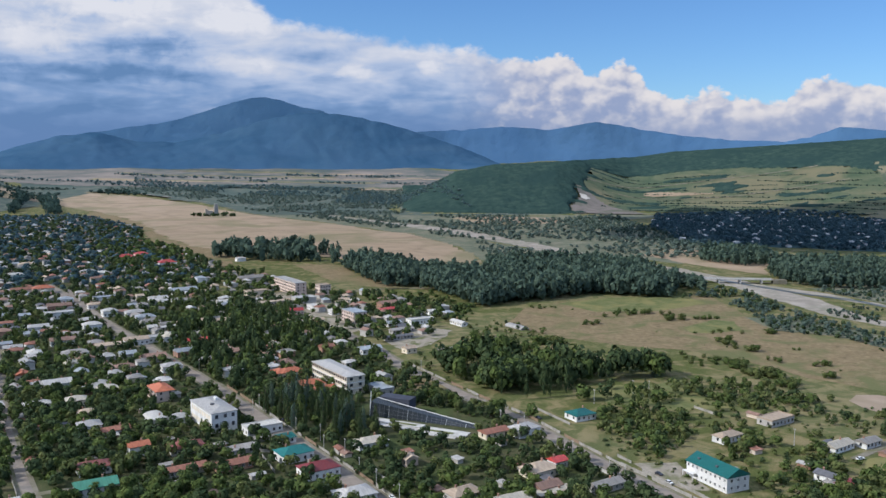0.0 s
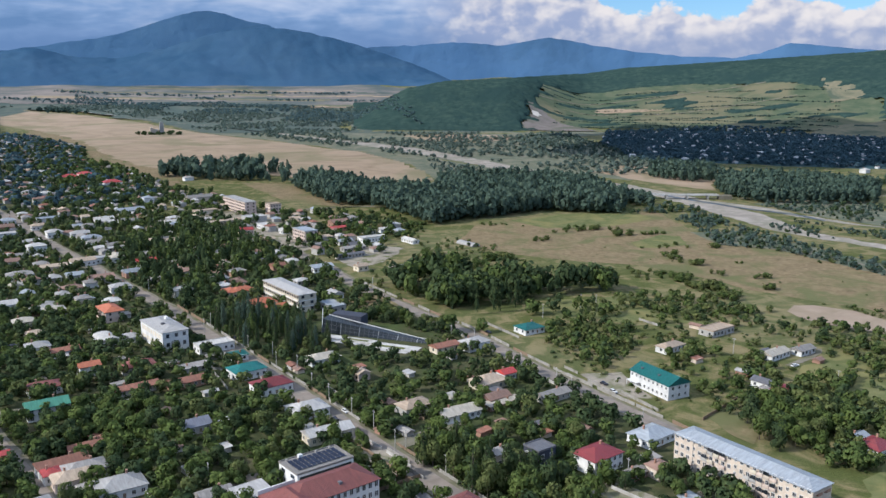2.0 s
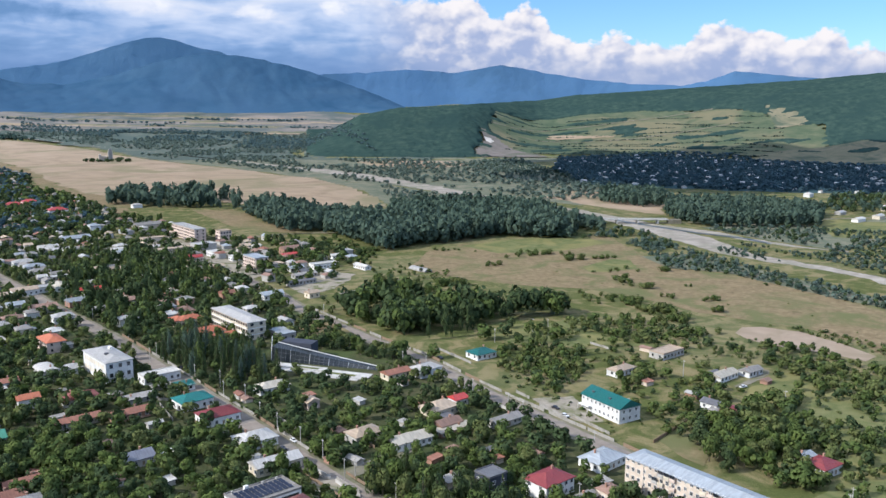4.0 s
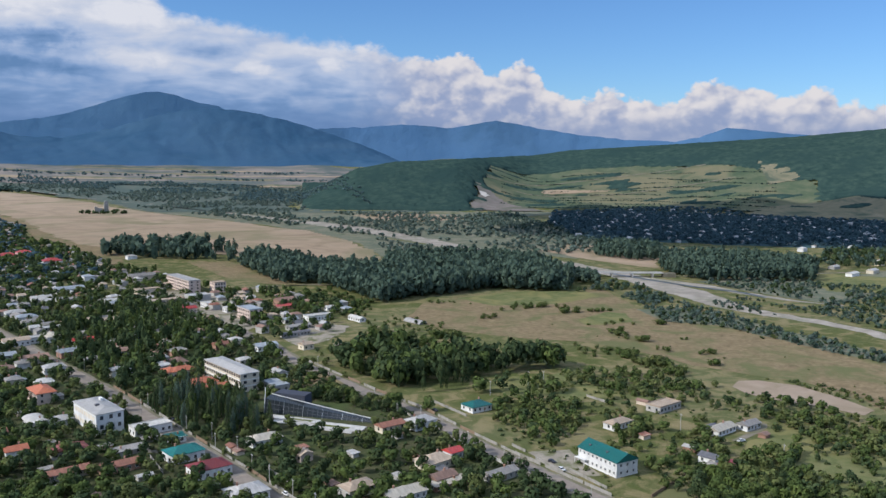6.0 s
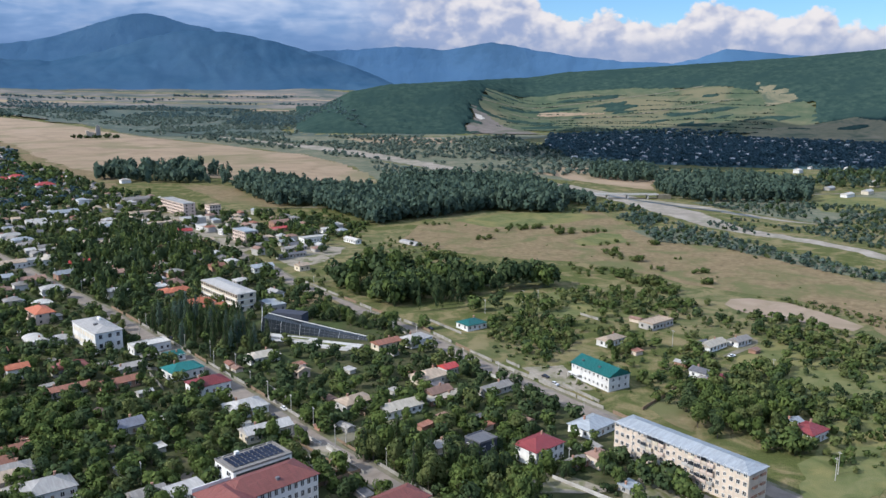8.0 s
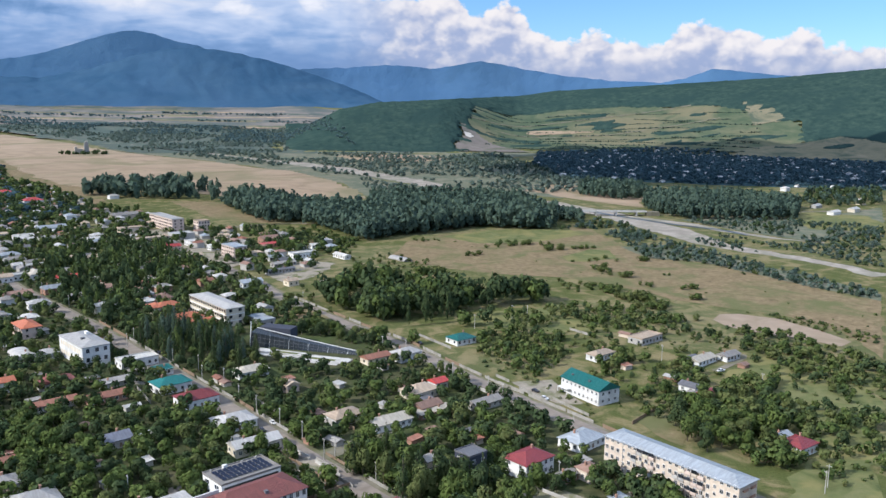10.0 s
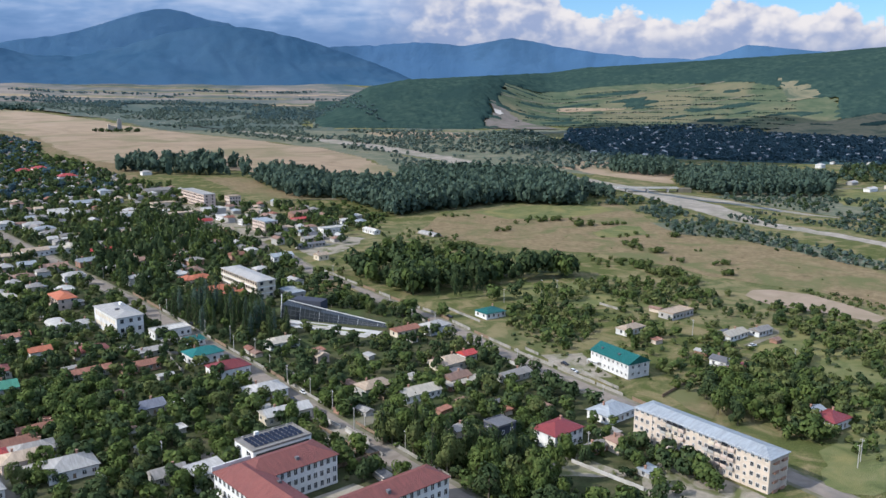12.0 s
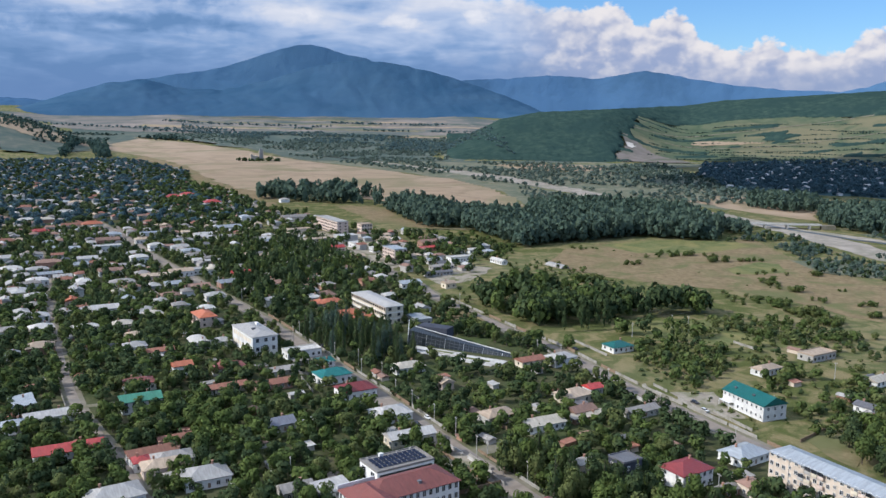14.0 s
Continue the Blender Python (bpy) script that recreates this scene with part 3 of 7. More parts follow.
def build_range(name, skyline, near, far, mat, label, folds):
    """A mountain: rises from the valley to its skyline (bearing and height angle, degrees), with spurs and gullies."""
    a0, a1 = skyline[0][0], skyline[-1][0]
    na, nr = int((a1 - a0) / 0.12), 34
    verts, faces = [], []
    for i in range(na + 1):
        az = a0 + (a1 - a0) * i / na
        top = 145 + far * math.tan(radians(table(az, skyline)))
        for j in range(nr + 1):
            s = j / nr
            r = near + (far - near) * s
            x, y = r * math.sin(radians(az)), r * math.cos(radians(az))
            foot = 95.0 * ((r - 2500.0) / 1900.0) ** 1.3 - 4 - 24 * max(0.0, 0.3 + noise.noise(Vector((az * 0.3, 2.0, folds)))) * (1 - s) ** 2
            gully = noise.fractal(Vector((az * folds + s * 1.3, s * 1.6, 2.0)), 1.0, 2.0, 3) * 0.12
            wood = noise.noise(Vector((x * 0.02, y * 0.02, 8.0))) * 4 * (0.3 + s)
            up = s ** 1.25 * (1 + gully * (1 - s) * 1.6)
            verts.append((x, y, foot + max(top - foot, -4) * up + wood))
    for i in range(na):
        for j in range(nr):
            a = i * (nr + 1) + j
            faces.append((a, a + nr + 1, a + nr + 2, a + 1))
    return tagged(new(name, mesh_from(name, verts, faces, mat, True)), label, "mountain", kind="structure")


build_range("mountain", [(-34, -0.8), (-30, -0.5), (-28, -0.1), (-26.3, 0.5), (-24.1, 1.15), (-21.8, 1.45), (-19.9, 1.0), (-17.2, 0.95), (-14.63, 1.5), (-12.66, 2.15), (-10.65, 2.6), (-9, 2.78), (-7.93, 2.8), (-6.17, 2.6), (-4, 2.15), (-2, 1.58), (0.4, 0.8), (2.68, -0.1), (3.8, -0.6)], 4200, 4640, M["mountain"], "broad wooded mountain behind the valley, blue haze painted in its colour", 0.55)
build_range("mountain", [(-30, -0.9), (-28, -0.1), (-26.3, 0.5), (-24.1, 1.15), (-21.8, 1.45), (-19.9, 1.75), (-17.2, 2.2), (-15.4, 2.8), (-13.8, 3.35), (-12.6, 3.66), (-11.7, 3.74), (-10.8, 3.62), (-9.55, 3.15), (-8.2, 2.95), (-7.0, 2.5), (-6.0, 1.2), (-5.5, 0.2)], 4560, 4655, M["peak"], "rounded summit behind the wooded mountain, haze painted in its colour", 0.55)
build_range("backdrop", [(-44, 0.6), (-30, 0.3), (-27, 0.1), (-20, 0.6), (-8, 1.3), (-2.2, 1.62), (1.2, 1.76), (3.4, 1.96), (5, 1.88), (6.7, 1.75), (8, 2.0), (9.5, 2.26), (11, 2.05), (12.8, 1.69), (15.3, 1.35), (17.8, 1.11), (20.9, 1.0), (22.4, 1.3), (24, 1.87), (25.6, 1.72), (26.9, 1.58), (30, 1.3), (40, 1.2)], 4660, 4800, M["range"], "far mountain ranges on the horizon, blue haze painted in their colour", 0.4)

field("garden_ground", [(-330, 240), (130, 240), (105, 370), (40, 490), (-62, 690), (-150, 860), (-320, 1010), (-640, 1400), (-1000, 2150), (-1280, 2100), (-950, 1250), (-620, 700)], M["gardens"], 0.05, "garden ground between the houses, tree shade painted in its colour", "ground", step=40.0)
field("river_flat", [(-1050, 2960), (-750, 2640), (-466, 2220), (-258, 1960), (-130, 1780), (60, 1560), (330, 1250), (450, 1330), (420, 2150), (150, 2230), (-130, 2240), (-100, 2420), (-600, 2440)], M["scrub"], 0.04, "scrub-covered river flat", step=40.0, rough=10.0)
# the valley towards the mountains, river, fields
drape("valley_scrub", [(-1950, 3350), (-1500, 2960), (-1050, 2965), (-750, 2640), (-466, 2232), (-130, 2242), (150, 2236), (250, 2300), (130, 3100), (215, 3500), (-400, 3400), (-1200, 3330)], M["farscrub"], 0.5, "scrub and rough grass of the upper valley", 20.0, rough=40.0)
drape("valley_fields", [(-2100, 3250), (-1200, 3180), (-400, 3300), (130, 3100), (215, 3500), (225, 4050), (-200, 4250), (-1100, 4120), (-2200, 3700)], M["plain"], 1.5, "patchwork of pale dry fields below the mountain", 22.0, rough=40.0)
strips = random.Random(8)
for k in range(16):
    y0, x0 = 3170 + 58 * k + strips.uniform(-20, 20), strips.uniform(-1500, -350)
    x1, deep = min(x0 + strips.uniform(350, 1000), 190), strips.uniform(40, 95)
    drape("valley_field", [(x0, y0), (x1, y0 - strips.uniform(-40, 60)), (x1 + 20, y0 + deep), (x0 - 60, y0 + deep * 0.8)], M[("tan", "slope", "farscrub", "plain")[k % 4]], 1.7 + 0.05 * k, ("tan stubble strip of the far valley", "dry grass strip of the far valley", "green scrub strip of the far valley", "pale ploughed strip of the far valley")[k % 4], 22.0, rough=30.0)
drape("stubble_field", [(-1179.0, 2561.0), (-1425.0, 3070.2), (-1193.3, 2936.1), (-1018.5, 2842.3), (-750.7, 2599.7), (-465.9, 2199.3), (-258.3, 1942.8), (-176.0, 1834.1), (-78.1, 1696.8), (7.0, 1503.6), (50.6, 1264.7), (28.3, 1185.2), (-26.0, 1240.3), (-138.9, 1273.4), (-218.7, 1328.3), (-332.3, 1364.2), (-422.6, 1451.8), (-525.9, 1612.9), (-694.8, 1960.9), (-923.7, 2305.1), (-1057.4, 2437.3)], M["tan"], 0.35, "wide tan stubble field beyond the town", 8.0, rough=12.0)
field("meadow", [(-330, 1364), (-300, 1150), (-470, 1385), (-630, 1790), (-890, 2150), (-1000, 2420), (-1179, 2555), (-1050, 2425), (-915, 2300), (-690, 1955), (-520, 1608), (-420, 1448)], M["dry"], 0.3, "dry grass between the town and the stubble field", rough=6.0)
field("meadow", [(-151, 1213), (-225, 1230), (-147, 1066), (-99, 1016), (-21, 993), (-62, 1051), (-124, 1134)], M["dry"], 0.13, "dry grass meadow by the wood")
field("dry_meadow", [(49, 783), (78, 876), (124, 917), (172, 946), (286, 960), (287, 861), (288, 765), (330, 734), (374, 669), (403, 585), (311, 446), (324, 505), (306, 543), (275, 570), (249, 598), (223, 649), (187, 684), (143, 699), (99, 726)], M["dry"], 0.11, "dry yellow-brown grazing meadow with scattered bushes")
field("green_meadow", [(211, 777), (249, 814), (266, 806), (258, 762), (225, 751), (210, 752)], M["lush"], 0.16, "small bright green meadow", rough=1.0)
field("grass_strip", [(116, 902), (172, 942), (259, 958), (271, 908), (210, 860), (144, 854)], M["lush"], 0.15, "yellow-green grass beside the wood")
field("green_paddock", [(85, 541), (101, 569), (157, 588), (199, 531), (188, 511), (158, 520), (129, 520)], M["lush"], 0.14, "grassy paddock with low fence", step=5.0, rough=5.0)
field("green_pasture", [(200, 416), (231, 448), (269, 461), (286, 408), (213, 298), (203, 316), (200, 346), (199, 383)], M["lush"], 0.13, "green sloping pasture with shrubs", step=5.0, rough=5.0)
field("grass_yard", [(173, 305), (196, 316), (216, 303), (193, 268), (163, 271)], M["lush"], 0.15, "mown green yard beside the apartment block", step=5.0, rough=5.0)
field("bare_plot", [(251, 540), (262, 554), (276, 554), (296, 539), (308, 510), (314, 481), (302, 472), (286, 491), (269, 504), (253, 522)], M["soil"], 0.18, "bare sandy plot like a sports ground", rough=0.8)
strip("river_bed", [(288, 1192), (312, 1158), (340, 1091), (359, 1016), (373, 942), (382, 870), (393, 813), (426, 764), (451, 712), (459, 669)], [26, 32, 38, 44, 46, 40, 26, 18, 19, 24], M["gravel"], 0.12, "pale gravel bed of the river", "riverbed", rough=7.0)
strip("river_bed", [(366, 1036), (418, 970), (440, 912), (473, 863), (505, 836)], [24, 20, 15, 10, 5], M["gravel"], 0.13, "pale gravel strand of the river", "riverbed", rough=5.0)
strip("river_gravel", [(300, 1159), (254, 1263), (186, 1385), (109, 1574), (8, 1775), (-88, 1926), (-154, 1993)], [56, 46, 42, 50, 62, 50, 34], M["gravel"], 0.13, "pale gravel bed of the river upstream", "riverbed", rough=10.0)
strip("river_gravel", [(-155.1, 2010.2), (-292.2, 2201.2), (-531.1, 2510.6), (-792.3, 2745.9), (-1059.0, 2957.5)], [22, 16, 14, 13, 12], M["gravel"], 0.5, "narrow pale track along the river", "track", rough=3.0)
strip("water", [(448, 888), (439, 925), (398, 971), (373, 1016), (355, 1047), (328, 1103), (285, 1179)], [5, 8, 9, 9, 8, 6, 5], M["water"], 0.20, "shallow grey-green river channel", "river", rough=2.0)
ROADS.append(([(300, 1159), (254, 1263), (186, 1385), (109, 1574), (8, 1775), (-88, 1926), (-154, 1993), (-292, 2201)], 17.0))
field("river_flat", [(28, 1190), (50, 1265), (7, 1503), (-78, 1697), (-130, 1778), (60, 1562), (250, 1262), (200, 1150)], M["scrub"], 0.10, "scrubby grass between the stubble field and the river", step=30.0, rough=8.0)
field("scrub_belt", [(282, 827), (330, 831), (373, 737), (398, 667), (415, 603), (400, 580), (366, 654), (332, 740), (288, 765)], M["scrub"], 0.17, "scrubby river bank")
field("scrub_belt", [(624, 917), (496, 847), (448, 929), (422, 1013), (502, 1044), (576, 1014), (756, 1116)], M["scrub"], 0.14, "scrubby ground across the river")
field("river_scrub", [(-146, 2064), (54, 1802), (170, 1573), (244, 1401), (323, 1338), (334, 1663), (221, 2046), (11, 2364), (-251, 2627), (-726, 3013), (-975, 3248), (-566, 2676), (-298, 2244)], M["scrub"], 0.12, "dark scrub and thickets along the river", rough=8.0)
field("dry_meadow", [(10, 2142), (132, 2367), (264, 2186), (272, 2028), (158, 1924), (60, 1992)], M["tan"], 0.18, "dry pasture below the hill", rough=6.0)
field("dry_meadow", [(300, 1355), (400, 1491), (414, 1334), (458, 1253), (416, 1134), (360, 1215)], M["tan"], 0.17, "dry river flat", rough=5.0)
field("green_pasture", [(567, 1024), (618, 1076), (679, 1034), (658, 969), (610, 897), (544, 931)], M["lush"], 0.18, "green field across the river", step=5.0, rough=5.0)



def canopy(name, az0, az1, r0, r1, mat, label, keep):
    """The closed leaf roof of a wood on the hill: one uneven sheet well above the ground."""
    da, dr = 0.11, 6.0
    verts, faces, seen = [], [], {}

    def vert(i, j):
        if (i, j) not in seen:
            a, q = radians(az0 + i * da), r0 + j * dr
            x, y = q * math.sin(a), q * math.cos(a)
            bump = 1.6 * noise.noise(Vector((x * 0.03, y * 0.03, 0.0))) + 1.5 * noise.noise(Vector((x * 0.09, y * 0.09, 5.0)))
            seen[i, j] = len(verts)
            verts.append((x + 2 * bump, y, height(x, y) + 5.0 + 1.3 * bump))
        return seen[i, j]

    for i in range(int((az1 - az0) / da)):
        for j in range(int((r1 - r0) / dr)):
            a, q = radians(az0 + (i + 0.5) * da), r0 + (j + 0.5) * dr
            x, y = q * math.sin(a), q * math.cos(a)
            if height(x, y) > 2.5 and keep(x, y, az0 + i * da, q):
                faces.append((vert(i, j), vert(i, j + 1), vert(i + 1, j + 1), vert(i + 1, j)))
    corners = np.bincount(np.array(faces).ravel(), minlength=len(verts))
    verts = [(x, y, z if n == 4 else height(x, y) + 0.3) for (x, y, z), n in zip(verts, corners)]
    return tagged(new(name, mesh_from(name, verts, faces, mat, True)), label, "wood", kind="stuff")


# hill: terraces, bare slope, road cuts
drape("hill_foot", [(-170, 2215), (160, 2190), (430, 2120), (560, 2200), (600, 2330), (380, 2340), (0, 2320)], M["scrub"], 0.35, "scrubby ground along the foot of the hill", 14.0, rough=12.0)
drape("terraces", [(385, 2400), (620, 2340), (900, 2260), (1090, 2200), (1230, 2160), (1330, 2380), (1180, 2600), (920, 2740), (660, 2800), (450, 2740), (405, 2600)], M["terrace"], 2.0, "terraced hillside pasture", 14.0, rough=30.0)
drape("bare_slope", [(330, 2280), (420, 2285), (520, 2290), (500, 2360), (440, 2420), (400, 2520), (370, 2540), (372, 2440), (330, 2360)], M["quarry"], 2.6, "bare brown eroded slope", 8.0, rough=12.0)
drape("rock_cut", [(372, 2440), (385, 2430), (398, 2450), (393, 2475), (376, 2476)], M["chalk"], 3.5, "pale rock outcrop on the slope", 5.0, rough=6.0)
drape("rock_cut", [(572, 2560), (600, 2540), (760, 2520), (772, 2530), (680, 2560), (590, 2590)], M["tan"], 3.0, "pale road cut across the hillside", 6.0, rough=6.0)
strip("hill_track", [(1130, 2640), (1160, 2700), (1190, 2790), (1210, 2850)], 7.0, M["chalk"], 3.0, "pale track up the hill", "track")
strip("hill_track", [(480, 2560), (640, 2500), (800, 2480), (1000, 2500), (1150, 2510)], 6.0, M["verge"], 3.0, "terrace track along the hillside", "track")
strip("hill_track", [(400, 2610), (560, 2640), (760, 2640), (960, 2650), (1130, 2640)], 6.0, M["verge"], 3.0, "terrace track along the hillside", "track")
drape("hill_slope", [(1033.0, 2166.0), (1106.0, 2079.0), (1240.0, 1984.0), (1402.0, 1861.0), (1529.0, 2029.0), (1432.0, 2122.0), (1358.0, 2217.0), (1261.0, 2228.0), (1164.0, 2235.0), (1087.0, 2229.0)], M["slope"], 2.5, "dry tan hillside pasture above the village", 12.0, rough=24.0)
drape("hill_field", [(1195, 2400), (1330, 2400), (1350, 2560), (1260, 2600), (1230, 2500)], M["slope"], 3.2, "tan plot on the hillside", 8.0, rough=14.0)
drape("hill_field", [(1480, 2180), (1700, 2150), (1980, 2300), (2000, 2480), (1800, 2450), (1600, 2300)], M["tan"], 2.0, "tan field at the edge of the hill", 10.0, rough=16.0)
drape("knoll_scrub", [(-2300, 2300), (-1150, 2230), (-1180, 2700), (-1230, 3050), (-2300, 3250)], M["farscrub"], 0.6, "rough scrub of the low knoll", 24.0, rough=30.0)
drape("knoll_field", [(-1600, 2500), (-1250, 2480), (-1180, 2700), (-1320, 2760), (-1640, 2700)], M["tan"], 1.5, "tan field on the low knoll", 14.0, rough=25.0)
drape("knoll_field", [(-1900, 2700), (-1520, 2860), (-1560, 3020), (-1900, 3000)], M["terrace"], 1.5, "green field on the low knoll", 14.0, rough=25.0)

# roads
AVENUE = [(-475, 1018.6), (-309.8, 778.6), (-222.6, 657.6), (-155, 563.6), (-97, 474.6), (-53.2, 407.6), (-32.1, 373.6), (-9.1, 337.6), (25, 284.6), (65, 221.6), (125, 126.6)]
HIGHROAD = [(-150, 850), (-60.4, 688), (-39.5, 634), (12.2, 543), (38.2, 502), (62.1, 451), (78.2, 419), (102.4, 376), (125, 335), (160, 270), (200, 195), (240, 120)]
LANE = [(-430, 800), (-360.6, 680), (-283.8, 535), (-246.9, 471), (-212, 412), (-192, 380), (-168.5, 349), (-147, 323), (-129, 298), (-95, 245), (-40, 160)]
for line, wide, label in ((AVENUE, 9.0, "worn grey asphalt street of the town"), (HIGHROAD, 8.4, "worn grey asphalt main road"), (LANE, 4.6, "narrow dusty grey village lane")):
    strip("road", line, wide, M["asphalt"], 0.16, label)
    strip("verge", line, wide + 4.5, M["verge"], 0.09, "dusty gravel verge along the road", "verge", rough=1.4)
    ROADS.append((line, wide / 2 + 1.5))
for line, wide, label in (
    ([(-4, 341), (14, 352), (24, 368)], 9.0, "short asphalt side street"),
    ([(-192, 380), (-150, 398), (-125, 407)], 4.5, "dusty lane between garden walls"),
    ([(-47, 1003), (-97, 993), (-135, 958), (-170, 922)], 7.0, "pale track along the wood"),
    ([(-21, 1006), (-78, 996), (-130, 962)], 6.0, "pale track along the wood"),
    ([(205, 433), (225, 448), (242, 463), (226, 465)], 4.0, "dirt track to the farm sheds"),
    ([(371, 1052), (406, 1066), (480, 1030), (611, 1076), (740, 1093)], 7.0, "road beyond the bridge"),
    ([(366, 711), (377, 673), (412, 599)], 4.0, "pale track along the meadow"),
):
    strip("road", line, wide, M["verge"], 0.19, label)
    ROADS.append((line, wide / 2 + 0.5))
field("yard", [(-236, 945), (-190, 972), (-150, 940), (-118, 905), (-84, 790), (-112, 760), (-165, 860)], M["yard"], 0.19, "worn concrete squares and yards of the town centre", "yard", step=8.0, rough=4.0)
TAKEN.extend([(-160, 905, 16), (-130, 880, 13), (-105, 800, 11)])
field("square", [(-436, 984), (-407, 963), (-330, 814), (-346, 789), (-391, 860)], M["asphalt"], 0.20, "paved square in the town", "square", rough=0.5)
field("yard", [(-129, 744), (-118, 796), (-88, 799), (-75, 765), (-98, 718)], M["yard"], 0.2, "bare yard among town buildings", "yard")
field("yard", [(-57, 715), (-27, 775), (3, 759), (-15, 700), (-37, 680)], M["yard"], 0.2, "bare yard by the road", "yard")
field("yard", [(-26, 322), (-20, 336), (-9, 338), (1, 322), (-3, 313), (-15, 311)], M["yard"], 0.2, "bare paved yard behind the schools", "yard", rough=0.4)
field("yard", [(-18, 277), (-4, 288), (15, 274), (2, 262)], M["yard"], 0.2, "court of the school with worn paving", "yard", step=4.0, rough=0.6)
field("yard", [(-70, 300), (-52, 297), (-44, 306), (-32, 317), (-40, 322), (-60, 316)], M["asphalt"], 0.2, "grey paved yard beside the school", "yard", step=4.0, rough=0.8)
field("yard", [(97, 269), (101, 283), (111, 300), (119, 303), (125, 285), (138, 264), (122, 254)], M["yard"], 0.21, "bare dirt yard in front of the apartment block", "yard", step=3.0, rough=2.0)
field("yard", [(92, 425), (114, 428), (120, 389), (107, 390)], M["yard"], 0.2, "pale yard by the teal-roofed building", "yard", step=3.0, rough=2.0)
field("yard", [(57, 304), (74, 307), (84, 301), (98, 285), (70, 288)], M["yard"], 0.2, "grassy yard by the red-roofed house", "yard", step=3.0, rough=2.0)
field("yard", [(-43, 592), (-20, 599), (3, 558), (-4, 545), (-26, 558)], M["dry"], 0.2, "dry grass plot by the road", "yard", step=3.0, rough=2.0)
field("yard", [(138, 366), (152, 382), (162, 353), (147, 335)], M["dry"], 0.19, "dry grass clearing", "yard", step=3.0, rough=2.5)

# ---------------------------------------------------------------- houses


def window_mesh(w, h, cross=True):
    bm = boxes((-w / 2, -0.10, -h / 2, w / 2, 0.02, h / 2))
    me = bpy.data.meshes.new("pane")
    bm.to_mesh(me)
    bm.free()
    me.materials.append(M["glass"])
    t = 0.11
    bars = [(-w / 2 - t, -0.16, -h / 2 - t, w / 2 + t, 0.0, -h / 2), (-w / 2 - t, -0.16, h / 2, w / 2 + t, 0.0, h / 2 + t), (-w / 2 - t, -0.16, -h / 2, -w / 2, 0.0, h / 2), (w / 2, -0.16, -h / 2, w / 2 + t, 0.0, h / 2)]
    if cross:
        bars.append((-0.05, -0.14, -h / 2, 0.05, 0.0, h / 2))
    bm = boxes(*bars)
    fr = bpy.data.meshes.new("frame")
    bm.to_mesh(fr)
    bm.free()
    fr.materials.append(M["frame"])
    return me, fr


WINDOWS = {}


def window(parent, x, y, z, turn, w=1.3, h=1.5):
    """A framed window on a wall; turn 0 looks along -y."""
    if (w, h) not in WINDOWS:
        WINDOWS[w, h] = window_mesh(w, h)
    pane, fr = WINDOWS[w, h]
    ob = part("window", pane, None, parent, at=pose(x, y, z, 0, 0, turn))
    if parent.matrix_basis.translation.y < 420:
        part("frame", fr, None, ob)
    return ob


def roof_mesh(L, D, h, rise, kind, over, thick=0.22):
    bm = bmesh.new()
    l, d = L / 2 + over, D / 2 + over
    drop = h - over * rise / (D / 2) * 0.6
    if kind == "flat":
        box(bm, -l, -d, h, l, d, h + 0.35)
        box(bm, -l, -d, h + 0.35, l, -d + 0.3, h + 0.75)
        box(bm, -l, d - 0.3, h + 0.35, l, d, h + 0.75)
        box(bm, -l, -d + 0.3, h + 0.35, -l + 0.3, d - 0.3, h + 0.75)
        box(bm, l - 0.3, -d + 0.3, h + 0.35, l, d - 0.3, h + 0.75)
        return bm
    if kind == "shed":
        top = [(-l, -d, drop), (l, -d, drop), (l, d, drop + rise), (-l, d, drop + rise)]
        v = [bm.verts.new(c) for c in top] + [bm.verts.new((x, y, z - thick)) for x, y, z in top]
        for f in ((0, 1, 2, 3), (7, 6, 5, 4), (0, 4, 5, 1), (1, 5, 6, 2), (2, 6, 7, 3), (3, 7, 4, 0)):
            bm.faces.new([v[i] for i in f])
        return bm
    if kind == "arch":
        n = 10
        ring = []
        for i in range(n + 1):
            a = math.pi * i / n
            ring.append((-d * math.cos(a), drop + rise * math.sin(a)))
        for i in range(n):
            (y0, z0), (y1, z1) = ring[i], ring[i + 1]
            v = [bm.verts.new(c) for c in ((-l, y0, z0), (l, y0, z0), (l, y1, z1), (-l, y1, z1))]
            bm.faces.new(v)
        for x in (-l, l):
            f = bm.faces.new([bm.verts.new((x, y, z)) for y, z in ring])
        return bm
    e = [(-l, -d), (l, -d), (l, d), (-l, d)]
    r = l if kind == "gable" else max(l - d, 0.05)
    lo = [bm.verts.new((x, y, drop)) for x, y in e]
    un = [bm.verts.new((x, y, drop - thick)) for x, y in e]
    a, b = bm.verts.new((-r, 0, h + rise)), bm.verts.new((r, 0, h + rise))
    bm.faces.new((lo[0], lo[1], b, a))
    bm.faces.new((lo[2], lo[3], a, b))
    bm.faces.new((lo[1], lo[2], b))
    bm.faces.new((lo[3], lo[0], a))
    for i in range(4):
        bm.faces.new((lo[i], un[i], un[(i + 1) % 4], lo[(i + 1) % 4]))
    bm.faces.new(un[::-1])
    return bm


